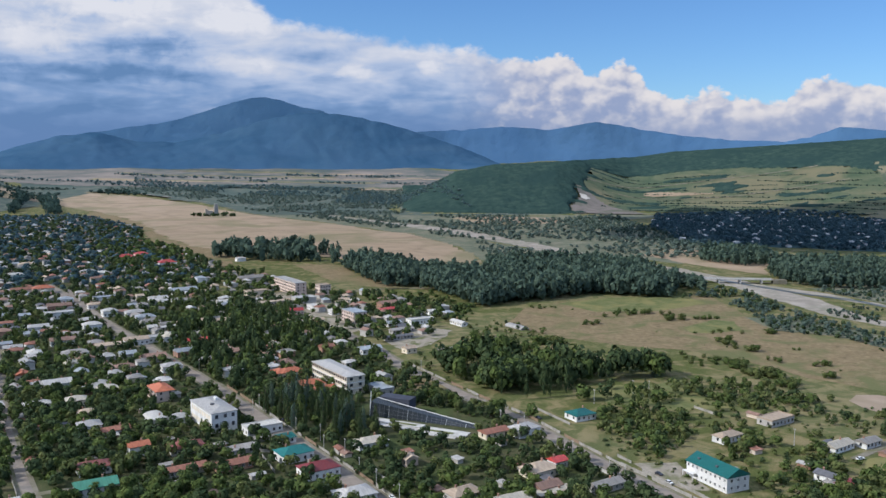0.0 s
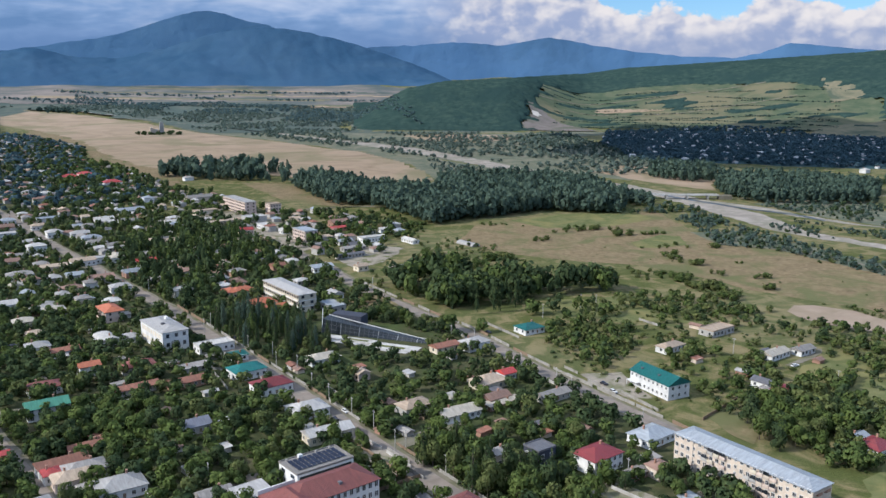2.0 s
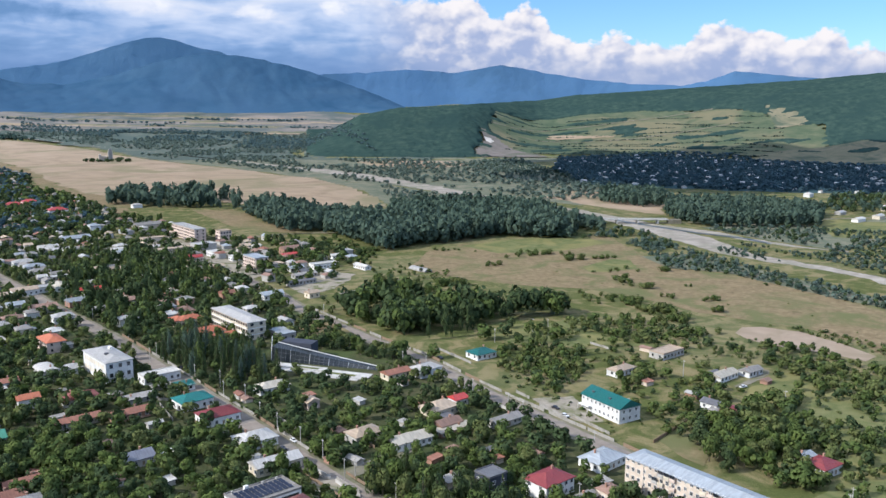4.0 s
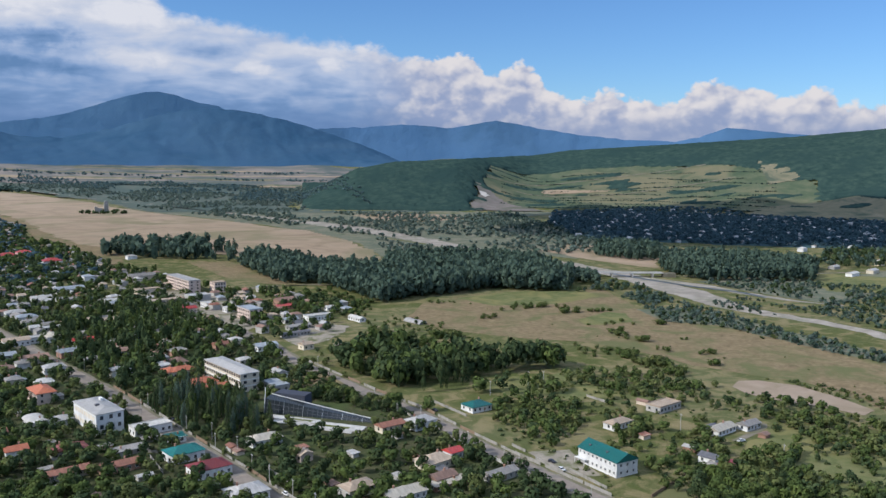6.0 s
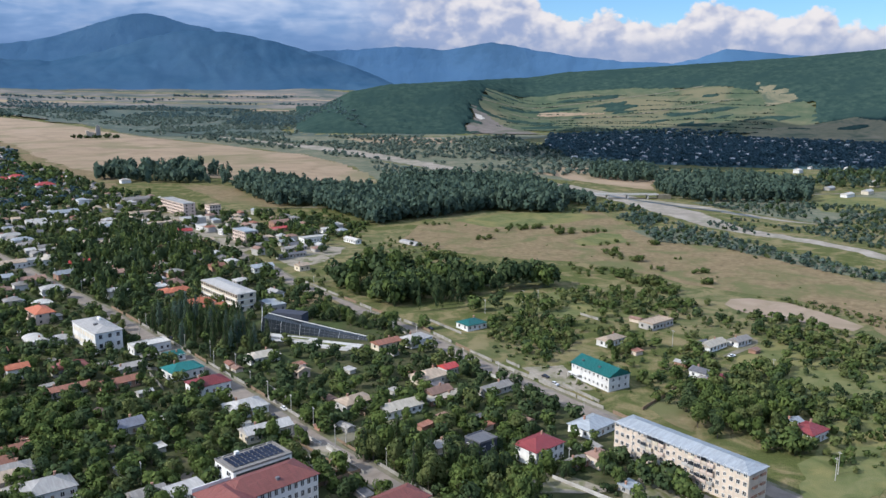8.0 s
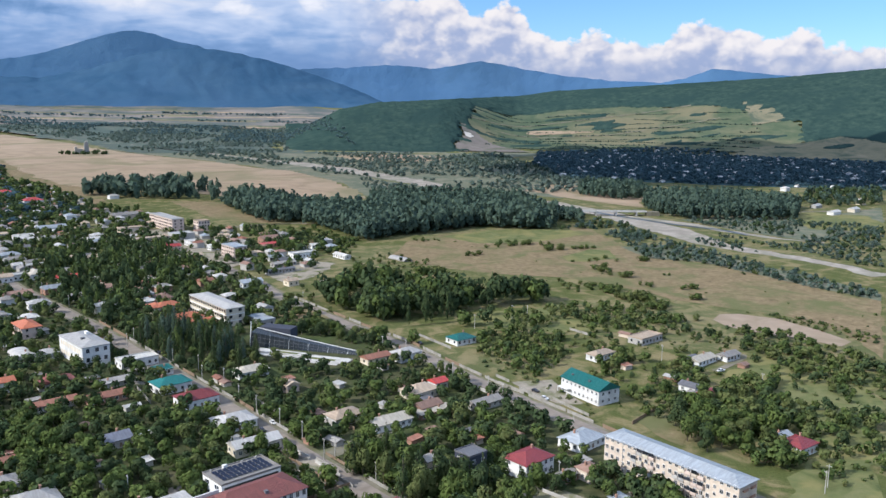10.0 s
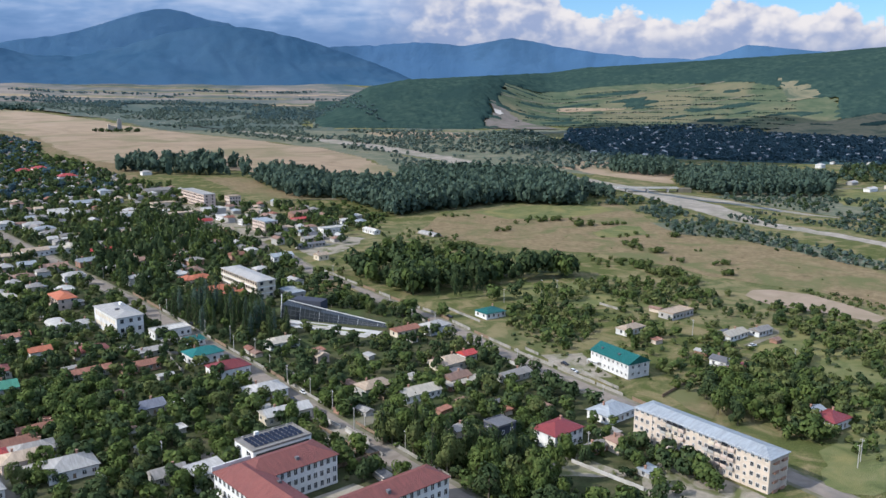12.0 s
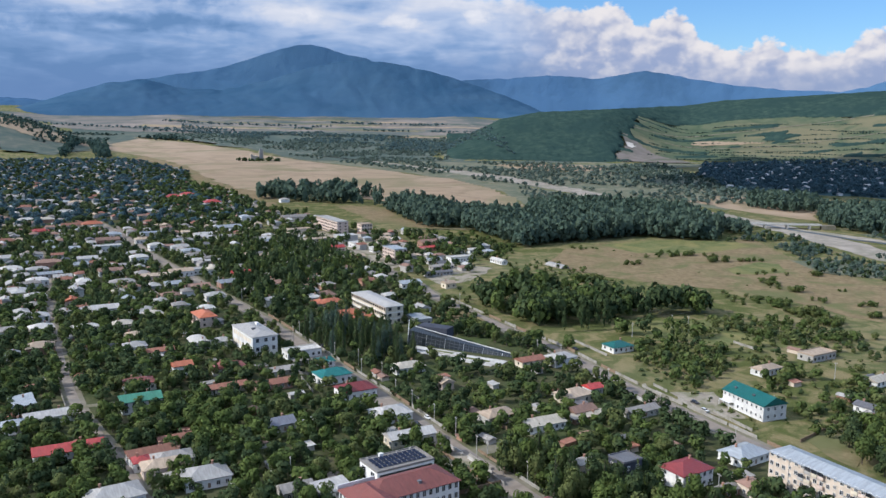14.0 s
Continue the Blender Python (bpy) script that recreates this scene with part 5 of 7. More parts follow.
def white_hall():
    L, D, h = 34.0, 14.8, 11.4
    t = big(-136.5, 487, -54.5, L, D, h, "silver", "white", "hip", "plain white three-storey hall with silver sheet roof", 1.7, "public building", "public_building")
    for z in (3.2, 8.2):
        for i in range(9):
            part("panel", boxes((-L / 2 + 2.6 + i * 3.3, -D / 2 - 0.06, z - 1.2, -L / 2 + 4.7 + i * 3.3, -D / 2 + 0.02, z + 1.2)), WALL["cream"], t)
    for y in (-4.5, 0.5, 5):
        window(t, L / 2, y, 9.0, 90, 1.8, 2.2)
        window(t, L / 2, y, 4.0, 90, 1.8, 2.2)
    part("roof_hatch", boxes((3, -3, h + 0.6, 5, -1, h + 2.0)), M["steel"], t)
    part("roof_hatch", boxes((-8, 3.2, h + 0.4, -5, 4.6, h + 2.2)), WALL["white"], t)


def long_school():
    L, D, h = 52.0, 13.0, 12.0
    t = big(-76, 573, -56.3, L, D, h, "silver", "cream", "hip", "long three-storey cream and white school with pale sheet roof", 1.2, "school", "school")
    facade(t, L, D, h, 3, 16, 2.1, 1.9, ("front", "back"), 2)
    for s in range(3):
        part("band", boxes((-L / 2 - 0.07, -D / 2 - 0.07, 4 * s + 3.45, L / 2 + 0.07, D / 2 + 0.07, 4 * s + 4.0)), WALL["white"], t)
    house(-46, 556, -56, 18, 10, 4, "bluegrey", "grey", "flat", "low flat-roofed annexe beside the school", chimney=False, category="annexe", name="annexe")


def solar_school():
    L, D, h = 24.0, 13.6, 10.4
    t = big(-33.2, 305.6, 35.8, L, D, h, "grey", "white", "flat", "white three-storey school with solar panels on its flat roof", 0.1, "school", "school")
    facade(t, L, D, h, 3, 8, 2.6, 1.6, ("back",), 2)
    facade(t, L, D, 6.4, 2, 8, 2.6, 1.6, ("front",))
    for k in range(10):
        for r in range(4):
            x, y = -L / 2 + 2.8 + k * 2.05, -3.6 + r * 2.3
            part("solar_panel", boxes((-0.85, -0.80, -0.03, 0.85, 0.80, 0.03)), M["solar"], t, at=pose(x, y, h + 0.85, 14, 0, 0))
    part("glass_band", boxes((-L / 2 + 1, -D / 2 - 0.12, 6.8, L / 2 - 1, -D / 2 + 0.02, 9.4)), M["curtain"], t)
    part("roof_box", boxes((-5, 4.3, h + 0.36, -3.4, 5.6, h + 1.9)), WALL["white"], t)
    for k, x in enumerate((-9.5, 3.0, 9.0)):
        part("vent", boxes((x - 0.3, 5.2, h + 0.36, x + 0.3, 5.8, h + 1.3)), WALL["grey"], t)
    # the court school: north range, west range and south range round a yard
    t = tagged(new("school"), "white three-storey school of three ranges with brick-red roofs round a court", "school", "large buildings")
    t.matrix_basis = pose(-27.9, 285.1, 0, 0, 0, 36.5)
    for name, x, y, turn, L, D, h, rise, bays in (("range", 0.0, 0.0, 0, 34.3, 15.8, 11.0, 3.4, 13), ("range", -15.6, -19.2, 90, 52.6, 13.4, 11.1, 3.2, 18), ("range", 9.2, -40.2, 0, 53.0, 11.6, 10.6, 2.9, 18)):
        r = part(name, boxes((-L / 2, -D / 2, -0.3, L / 2, D / 2, h), (-L / 2 - 0.1, -D / 2 - 0.1, -0.3, L / 2 + 0.1, D / 2 + 0.1, 0.9)), WALL["white"], t, at=pose(x, y, 0, 0, 0, turn))
        part("roof", roof_mesh(L, D, h, rise, "hip", 0.6), ROOF["brick"], r)
        for s in range(3):
            for i in range(bays):
                at = -L / 2 + L * (i + 0.5) / bays
                window(r, at, -D / 2, h / 3 * (s + 0.55), 0, 1.3, 2.0)
                if turn:
                    window(r, at, D / 2, h / 3 * (s + 0.55), 180, 1.3, 2.0)
            for i in range(3):
                at = -D / 2 + D * (i + 0.5) / 3
                window(r, L / 2, at, h / 3 * (s + 0.55), 90, 1.3, 2.0)
        part("dormer", boxes((2, -D * 0.3 - 0.8, h + 0.9, 3.2, -D * 0.3 + 0.5, h + 2.1)), ROOF["dark"], r)
    part("parapet", boxes((-22.9, 7.2, 10.6, -8.3, 7.7, 12.6)), WALL["white"], t)
    TAKEN.extend([(-36, 279, 12), (-19, 291, 12), (-45, 280, 9), (-38, 268, 9), (-30, 258, 9), (-20, 246, 9), (-13, 247, 8), (-2, 255, 8), (10, 263, 8), (20, 270, 8), (-12, 266, 10), (0, 276, 11), (-15, 273, 11), (6, 270, 8)])
    TAKEN.extend([(80, 286, 10), (90, 275, 9), (93, 293, 6)])
    house(-55, 291, 36.5, 12, 9, 6.2, "silver", "white", "shed", "pale sheet-roofed low wing beside the school", chimney=False, category="annexe", name="annexe")


def glass_house():
    """A long wedge of dark glass that falls from a tall end to the ground, on white terraces."""
    t = tagged(new("glass_pavilion"), "modern dark glass wedge-shaped building on white terraces", "building", "large buildings")
    t.matrix_basis = pose(-15.5, 496, 0, 0, 0, -25)
    L = 66.0
    bm = bmesh.new()
    n = 22
    rows = []
    for i in range(n + 1):
        f = i / n
        x, top, half = -L / 2 + L * f, 7.6 * (1 - f) ** 1.1 + 1.4, 4.5 * (1 - f) + 2.5
        rows.append((bm.verts.new((x, -half, 0)), bm.verts.new((x, -half + 1.5, top * 0.92)), bm.verts.new((x, half * 0.3, top)), bm.verts.new((x, half, 0))))
    for a, b in zip(rows, rows[1:]):
        for k in range(3):
            bm.faces.new((a[k], b[k], b[k + 1], a[k + 1]))
    bm.faces.new(rows[0])
    part("glazing", bm, M["curtain"], t)
    for i in range(0, n + 1):
        f = i / n
        x, top, half = -L / 2 + L * f, 7.6 * (1 - f) ** 1.1 + 1.4, 4.5 * (1 - f) + 2.5
        bm = bmesh.new()
        rod(bm, (x, -half - 0.05, 0), (x, -half + 1.45, top * 0.92), 0.10, 0.10, 4)
        part("mullion", bm, M["frame"] if i % 4 == 0 else M["steel"], t)
    for k in (0.35, 0.7):
        bm = bmesh.new()
        prev = None
        for i in range(n + 1):
            f = i / n
            x, top, half = -L / 2 + L * f, 7.6 * (1 - f) ** 1.1 + 1.4, 4.5 * (1 - f) + 2.5
            p = (x, -half - 0.05 + 1.5 * k, top * 0.92 * k)
            if prev:
                rod(bm, prev, p, 0.08, 0.08, 4)
            prev = p
        part("transom", bm, M["steel"], t)
    bm = bmesh.new()
    prev = None
    for i in range(n + 1):
        f = i / n
        p = (-L / 2 + L * f, (4.5 * (1 - f) + 2.5) * 0.3, 7.6 * (1 - f) ** 1.1 + 1.4 + 0.1)
        if prev:
            rod(bm, prev, p, 0.22, 0.22, 5)
        prev = p
    part("ridge_beam", bm, M["frame"], t)
    bm = bmesh.new()
    rod(bm, (-L / 2 - 0.4, -6, 0), (-L / 2 - 2.4, -1, 13.5), 0.35, 0.2, 6)
    part("mast", bm, M["frame"], t)
    part("dark_wing", boxes((-L / 2 + 1, 3.2, 0, -L / 2 + 21, 12, 9.5)), WALL["dark"], t)
    for k, (x0, y0, x1, y1, z) in enumerate(((-20, -21, 34, -11, 0.5), (-26, -17, 6, -11, 1.2), (2, -24, 30, -20, 0.35))):
        part("terrace", boxes((x0, y0, -0.2, x1, y1, z)), M["concrete"], t)
    for k, (x0, y0, x1, y1) in enumerate(((-14, -16, 2, -13.4), (8, -18.5, 26, -15.5))):
        part("lawn", boxes((x0, y0, 0.3, x1, y1, 1.3 if k == 0 else 0.62)), M["lush"], t)
    TAKEN.append((-22, 500, 25))
    TAKEN.append((-45, 512, 18))
    TAKEN.extend([(-2, 484, 20), (-16, 477, 12), (3, 466, 11), (-30, 486, 9), (-8, 464, 7)])


def pink_flats():
    t = big(-180, 974, -57, 62, 13, 13.5, "silver", "pink", "flat", "four-storey pale pink apartment block at the edge of town", 0.1, "apartment block", "apartment_block")
    facade(t, 62, 13, 13.5, 4, 19, 1.6, 1.7, ("front",), 2)
    t = big(-140, 956, 33, 13, 12, 11, "tan", "pink", "flat", "small three-storey orange-pink apartment block", 0.1, "apartment block", "apartment_block")
    facade(t, 13, 12, 11, 3, 4, 1.6, 1.7, ("front",), 3)
    t = big(-89, 800, -57, 25, 13, 10, "bluegrey", "pink", "flat", "three-storey white and pink town building", 0.1, "public building", "public_building")
    facade(t, 25, 13, 10, 3, 7, 1.6, 1.7, ("front",), 3)


apartment_block()
teal_building()
white_hall()
long_school()
solar_school()
glass_house()
pink_flats()


def bridge():
    a, b = Vector((265, 1064)), Vector((392, 1052))
    t = tagged(new("bridge"), "low concrete road bridge over the gravel river", "bridge")
    mid, d = (a + b) / 2, b - a
    t.matrix_basis = pose(mid.x, mid.y, 0, 0, 0, math.degrees(math.atan2(d.y, d.x)))
    L = d.length
    part("deck", boxes((-L / 2, -4.5, 4.6, L / 2, 4.5, 5.6)), M["concrete"], t)
    for s in (-4.4, 4.2):
        part("railing", boxes((-L / 2, s, 6.3, L / 2, s + 0.2, 6.6), (-L / 2, s + 0.02, 5.6, L / 2, s + 0.18, 5.9)), M["pole"], t)
    for k in range(5):
        x = -L / 2 + L * (k + 0.5) / 5
        part("pier", boxes((x - 0.9, -4, -0.5, x + 0.9, 4, 4.6)), M["concrete"], t)
    for s in (-1, 1):
        part("ramp", boxes((s * L / 2 - (16 if s < 0 else 0), -4.5, -0.5, s * L / 2 + (0 if s < 0 else 16), 4.5, 5.2)), M["verge"], t)


bridge()

# ---------------------------------------------------------------- trees


def crown(rng, kind, leaves, leaf):
    """Leaf clumps of a crown, one metre high and wide about the foot of the tree: vertices and quads."""
    lobes = []
    if kind == "poplar":
        for k in range(11):
            z = 0.14 + 0.80 * k / 10
            r = 0.34 * math.sin(math.pi * min(1, 0.16 + 0.80 * (k / 10) ** 0.9)) + 0.06
            lobes.append((rng.uniform(-0.07, 0.07), rng.uniform(-0.07, 0.07), z, r * rng.uniform(0.8, 1.15), 0.10))
    elif kind == "plume":
        for k in range(12):
            z = 0.16 + 0.74 * k / 11
            r = 0.30 * math.sin(math.pi * min(1, 0.20 + 0.72 * k / 11)) ** 0.7
            a = rng.uniform(0, 6.28)
            lobes.append((0.10 * math.cos(a), 0.10 * math.sin(a), z, r * rng.uniform(0.7, 1.15), 0.11))
    elif kind == "conifer":
        for k in range(10):
            z = 0.16 + 0.78 * k / 9
            lobes.append((rng.uniform(-0.05, 0.05), rng.uniform(-0.05, 0.05), z, 0.40 * (1.05 - k / 9.2) + 0.04, 0.075))
    elif kind == "bush":
        for k in range(7):
            a, d = rng.uniform(0, 6.28), rng.uniform(0.05, 0.30)
            lobes.append((d * math.cos(a), d * math.sin(a), rng.uniform(0.20, 0.58), rng.uniform(0.18, 0.30), rng.uniform(0.18, 0.30)))
    else:
        lobes.append((0, 0, 0.54, 0.33, 0.33))
        for k in range(8):
            a, d = rng.uniform(0, 6.28), rng.uniform(0.16, 0.34)
            z = rng.uniform(0.26, 0.84)
            d *= 1.15 - abs(z - 0.48) * 1.2
            lobes.append((d * math.cos(a), d * math.sin(a), z, rng.uniform(0.16, 0.25), rng.uniform(0.13, 0.20)))
    area = [l[3] * (l[3] + l[4]) for l in lobes]
    middle = Vector((0, 0, 0.42))
    v, q, nor = [], [], []
    for k in range(leaves):
        x, y, z, r, h = rng.choices(lobes, area)[0]
        while True:
            d = Vector((rng.gauss(0, 1), rng.gauss(0, 1), rng.gauss(0.25, 1)))
            if d.length > 0.1:
                break
        d.normalize()
        s = rng.uniform(0.80, 1.03)
        c = Vector((x + d.x * r * s, y + d.y * r * s, z + d.z * h * s))
        nrm = (d + Vector((rng.gauss(0, 0.20), rng.gauss(0, 0.20), rng.gauss(0.05, 0.20)))).normalized()
        side = nrm.orthogonal().normalized()
        side.rotate(Matrix.Rotation(rng.uniform(0, 6.28), 3, nrm).to_quaternion())
        up = nrm.cross(side)
        a, b = leaf * rng.uniform(0.55, 1.25), leaf * rng.uniform(0.55, 1.25)
        base = len(v)
        v += [c - side * a * 0.5, c - up * b * 0.5 + nrm * leaf * 0.10, c + side * a * 0.5, c + up * b * 0.5 - nrm * leaf * 0.1]
        q.append((base, base + 1, base + 2, base + 3))
        out = (c - middle)
        out.z *= 0.7
        soft = (d * 0.75 + out.normalized() * 0.6 + nrm * 0.25).normalized()
        nor += [tuple(soft)] * 4
    return np.array([tuple(c) for c in v], np.float32), np.array(q, np.int32), np.array(nor, np.float32)


def trunk(rng, kind):
    bm = bmesh.new()
    top = 0.55 if kind in ("round",) else 0.9 if kind in ("poplar", "conifer", "plume") else 0.3
    rod(bm, (0, 0, -0.02), (0.01, 0.0, top * 0.55), 0.030, 0.022, 7)
    rod(bm, (0.01, 0, top * 0.55), (0.02, 0.01, top), 0.022, 0.008, 6)
    for k in range(4):
        a = 6.28 * k / 4 + rng.uniform(0, 1)
        reach = 0.22 if kind == "round" else 0.10
        z = top * rng.uniform(0.4, 0.75)
        rod(bm, (0.01, 0, z), (reach * math.cos(a), reach * math.sin(a), z + 0.18), 0.014, 0.004, 5)
    me = bpy.data.meshes.new("trunk")
    bm.to_mesh(me)
    bm.free()
    me.materials.append(M["bark"])
    return me


RNG = random.Random(11)
LEAFMAT = {"round": ("leaf_mid", "leaf_dark", "leaf_pale", "leaf_bright"), "poplar": ("leaf_dark", "leaf_poplar"), "conifer": ("leaf_dark",), "bush": ("leaf_mid", "leaf_pale"), "plume": ("leaf_poplar",)}
WORDS = {"round": "leafy green garden tree with rounded uneven crown", "poplar": "tall narrow dark green poplar tree", "conifer": "tall dark green conifer tree", "bush": "low rounded green bush in grass"}
NEAR, LODS = {}, {}
for kind, count, leaf in (("round", 640, 0.100), ("poplar", 480, 0.090), ("conifer", 480, 0.090), ("bush", 190, 0.15), ("plume", 420, 0.10)):
    NEAR[kind] = []
    if kind != "plume":
        for m in LEAFMAT[kind]:
            for _ in range(3):
                v, q, nor = crown(RNG, kind, count, leaf)
                NEAR[kind].append((mesh_from_arrays("crown", v, q, M[m], nor), trunk(RNG, kind)))
    LODS[kind] = [[crown(RNG, kind, n, leaf * math.sqrt(count / n) * 0.95) for _ in range(5)] for n in ((150, 80, 28, 14) if kind != "bush" else (44, 30, 20, 14))]


def detail(y):
    return 0 if y < 600 else 1 if y < 1250 else 2 if y < 2150 else 3


def tree(x, y, tall, wide, kind="round", group="trees of the gardens", name="tree"):
    crown_me, trunk_me = RNG.choice(NEAR[kind])
    t = new(name if kind != "bush" else "bush")
    t.matrix_basis = pose(x, y, height(x, y) - 0.05, 0, 0, RNG.uniform(0, 360)) @ Matrix.Diagonal((wide, wide * RNG.uniform(0.85, 1.1), tall, 1))
    tagged(t, WORDS[kind], "bush" if kind == "bush" else "tree", group)
    part("trunk", trunk_me, None, t)
    part("crown", crown_me, None, t)
    return t


def thicket(name, spots, mat, label):
    """Many trees, too many to count, in one mesh. spots: x, y, tall, wide, kind."""
    vs, qs, ns, base = [], [], [], 0
    for x, y, tall, wide, kind in spots:
        v, q, nor = RNG.choice(LODS[kind][detail(y)])
        a = RNG.uniform(0, 6.28)
        c, s = math.cos(a) * wide, math.sin(a) * wide
        w = np.empty_like(v)
        w[:, 0], w[:, 1], w[:, 2] = v[:, 0] * c - v[:, 1] * s + x, v[:, 0] * s + v[:, 1] * c + y, v[:, 2] * tall + height(x, y) - 0.2
        vs.append(w)
        c, s, up = math.cos(a), math.sin(a), wide / tall
        bent = np.stack((nor[:, 0] * c - nor[:, 1] * s, nor[:, 0] * s + nor[:, 1] * c, nor[:, 2] * up), 1)
        ns.append(bent / np.linalg.norm(bent, axis=1, keepdims=True))
        qs.append(q + base)
        base += len(v)
    if not vs:
        return None
    me = mesh_from_arrays(name, np.concatenate(vs), np.concatenate(qs), M[mat], np.concatenate(ns))
    return tagged(new(name, me), label, "trees", kind="stuff")


def contains(poly, x, y):
    c = False
    for k in range(len(poly)):
        (ax, ay), (bx, by) = poly[k - 1], poly[k]
        if (ay > y) != (by > y) and x < (bx - ax) * (y - ay) / (by - ay) + ax:
            c = not c
    return c


def spread(poly, spacing, gap, keep=1.0, clump=0.0, scale=0.02):
    """Uneven spots inside an outline, off houses and roads."""
    xs, ys = [p[0] for p in poly], [p[1] for p in poly]
    out = []
    y = min(ys)
    while y < max(ys):
        x = min(xs)
        while x < max(xs):
            px, py = x + RNG.uniform(-0.5, 0.5) * spacing, y + RNG.uniform(-0.5, 0.5) * spacing
            x += spacing
            if RNG.random() > keep or not contains(poly, px, py):
                continue
            if clump and noise.noise(Vector((px * scale, py * scale, 9.0))) < clump:
                continue
            if gap is None or free(px, py, gap):
                out.append((px, py))
        y += spacing
    return out


def place(spots, tall, wide, kinds, group="trees of the gardens"):
    for x, y in spots:
        h = RNG.uniform(*tall)
        kind = RNG.choice(kinds)
        tree(x, y, h * (1.3 if kind in ("poplar", "conifer", "plume") else 1), h * wide * (1.05 if kind == "plume" else 0.8 if kind in ("poplar", "conifer") else 1) * RNG.uniform(0.85, 1.2), kind, group)


def wood(name, spots, tall, wide, kinds, mats, label, close=False):
    """Spots dealt out among the foliage colours, one thicket for each."""
    deal = {m: [] for m in mats}
    for x, y in spots:
        h = RNG.uniform(*tall)
        kind = RNG.choice(kinds)
        deal[RNG.choice(mats)].append((x, y, h * (1.25 if kind in ("poplar", "conifer", "plume") else 1), h * wide * (1.05 if kind == "plume" else 0.8 if kind in ("poplar", "conifer") else 1) * RNG.uniform(0.85, 1.2), kind))
    for m, s in deal.items():
        thicket(name, s, m, label)


# houses between those placed singly
ROOFS = ("silver", "white", "grey", "grey", "silver", "bluegrey", "brown", "rust", "cream", "silver", "tan")
CENTRE = [(-270, 1040), (-255, 1141), (-164, 989), (-70, 970), (15, 846), (-16, 735), (-67, 683), (-136, 733), (-223, 863)]
MIDTOWN = [(-330, 480), (-480, 640), (-620, 900), (-330, 1010), (-150, 860), (-70, 710), (-130, 600), (-230, 520)]
INFILL = spread(MIDTOWN, 21, 4.0, 0.72) + spread(CENTRE, 20, 4.0, 0.5)
for x, y in INFILL:
    if y > 690:
        TAKEN.append((x, y, 5.0))
        continue
    house(round(x, 1), round(y, 1), RNG.choice((33, 33, -57)) + RNG.uniform(-6, 6), RNG.uniform(9, 14), RNG.uniform(7.5, 10), RNG.choice((3.6, 4, 4.5, 5.6)), RNG.choice(ROOFS), RNG.choice(("white", "grey", "cream", "brick", "white")), RNG.choice(("hip", "gable", "hip")), windows=False)
# sheds and outhouses in the gardens
SHEDS = spread([(-215, 260), (-70, 262), (60, 300), (100, 330), (70, 400), (20, 470), (-60, 440), (-140, 560), (-260, 520)], 27, 1.2, 0.8) + spread([(140, 520), (215, 505), (235, 440), (180, 380), (140, 430)], 30, 2.0, 0.7)
for x, y in SHEDS:
    house(round(x, 1), round(y, 1), RNG.choice((34, -56)) + RNG.uniform(-8, 8), RNG.uniform(4.5, 8), RNG.uniform(3, 4.2), RNG.uniform(2.1, 2.7), RNG.choice(("rust", "grey", "brown", "grey", "silver", "dark")), RNG.choice(("grey", "brick", "tan", "grey")), RNG.choice(("shed", "gable", "shed")), RNG.choice(("small weathered garden shed among trees", "low outhouse with sheet roof in a garden")), windows=False, chimney=False, category="shed", name="shed", group="garden sheds")
# gardens of the near town: single trees in the nearest stretch, the rest in one mass
NEAR_TOWN = [(-215, 250), (-60, 250), (-15, 268), (60, 250), (112, 262), (98, 315), (80, 350), (55, 395), (-40, 395), (-150, 395), (-215, 330)]
LEFTGARDENS = [(-360, 620), (-185, 290), (-130, 290), (-85, 310), (-125, 433), (-200, 548), (-260, 640)]
wood("garden_trees", spread(LEFTGARDENS, 8.5, -1.2, 0.8), (5.5, 9.5), 0.95, ("round",), ("leaf_dark", "leaf_dark", "leaf_mid", "leaf_dark", "leaf_bright"), "dense dark garden trees crowding the houses")
place(spread(NEAR_TOWN, 13.4, 0.4), (6.5, 11), 0.9, ("round",))
wood("garden_trees", spread(NEAR_TOWN, 8.2, -0.1, 0.95), (4.5, 9.5), 0.98, ("round",), ("leaf_mid", "leaf_dark", "leaf_dark", "leaf_mid", "leaf_bright"), "dense green garden trees between the houses")
TOWN = [(-215, 395), (-330, 480), (-480, 640), (-620, 900), (-330, 1000), (-150, 860), (-62, 700), (-40, 640), (10, 550), (60, 460), (98, 392), (55, 395), (-40, 395)]
wood("garden_trees", spread(TOWN, 8.6, 0.2, 0.95), (5.0, 9.5), 0.9, ("round",), ("leaf_mid", "leaf_dark", "leaf_dark", "leaf_pale"), "dense green garden trees between the houses")
WEST = [(-215, 395), (-215, 250), (-330, 250), (-420, 480), (-330, 480)]
wood("garden_trees", spread(WEST, 8.0, 0.8, 0.9), (5.0, 9.0), 0.85, ("round",), ("leaf_mid", "leaf_dark"), "dense green garden trees between the houses")
wood("orchard_bushes", spread(NEAR_TOWN + [(-215, 400)], 5.2, 0.2, 0.8), (1.6, 3.4), 1.1, ("bush",), ("leaf_mid", "leaf_dark", "leaf_pale"), "low fruit bushes and shrubs in the gardens")
wood("orchard_bushes", spread(TOWN, 6.4, 0.2, 0.7), (1.6, 3.6), 1.1, ("bush",), ("leaf_mid", "leaf_dark"), "low shrubs in the gardens")
FARTOWN = [(-330, 1000), (-620, 900), (-900, 1300), (-1250, 2050), (-900, 2150), (-640, 1800), (-480, 1380), (-300, 1100)]

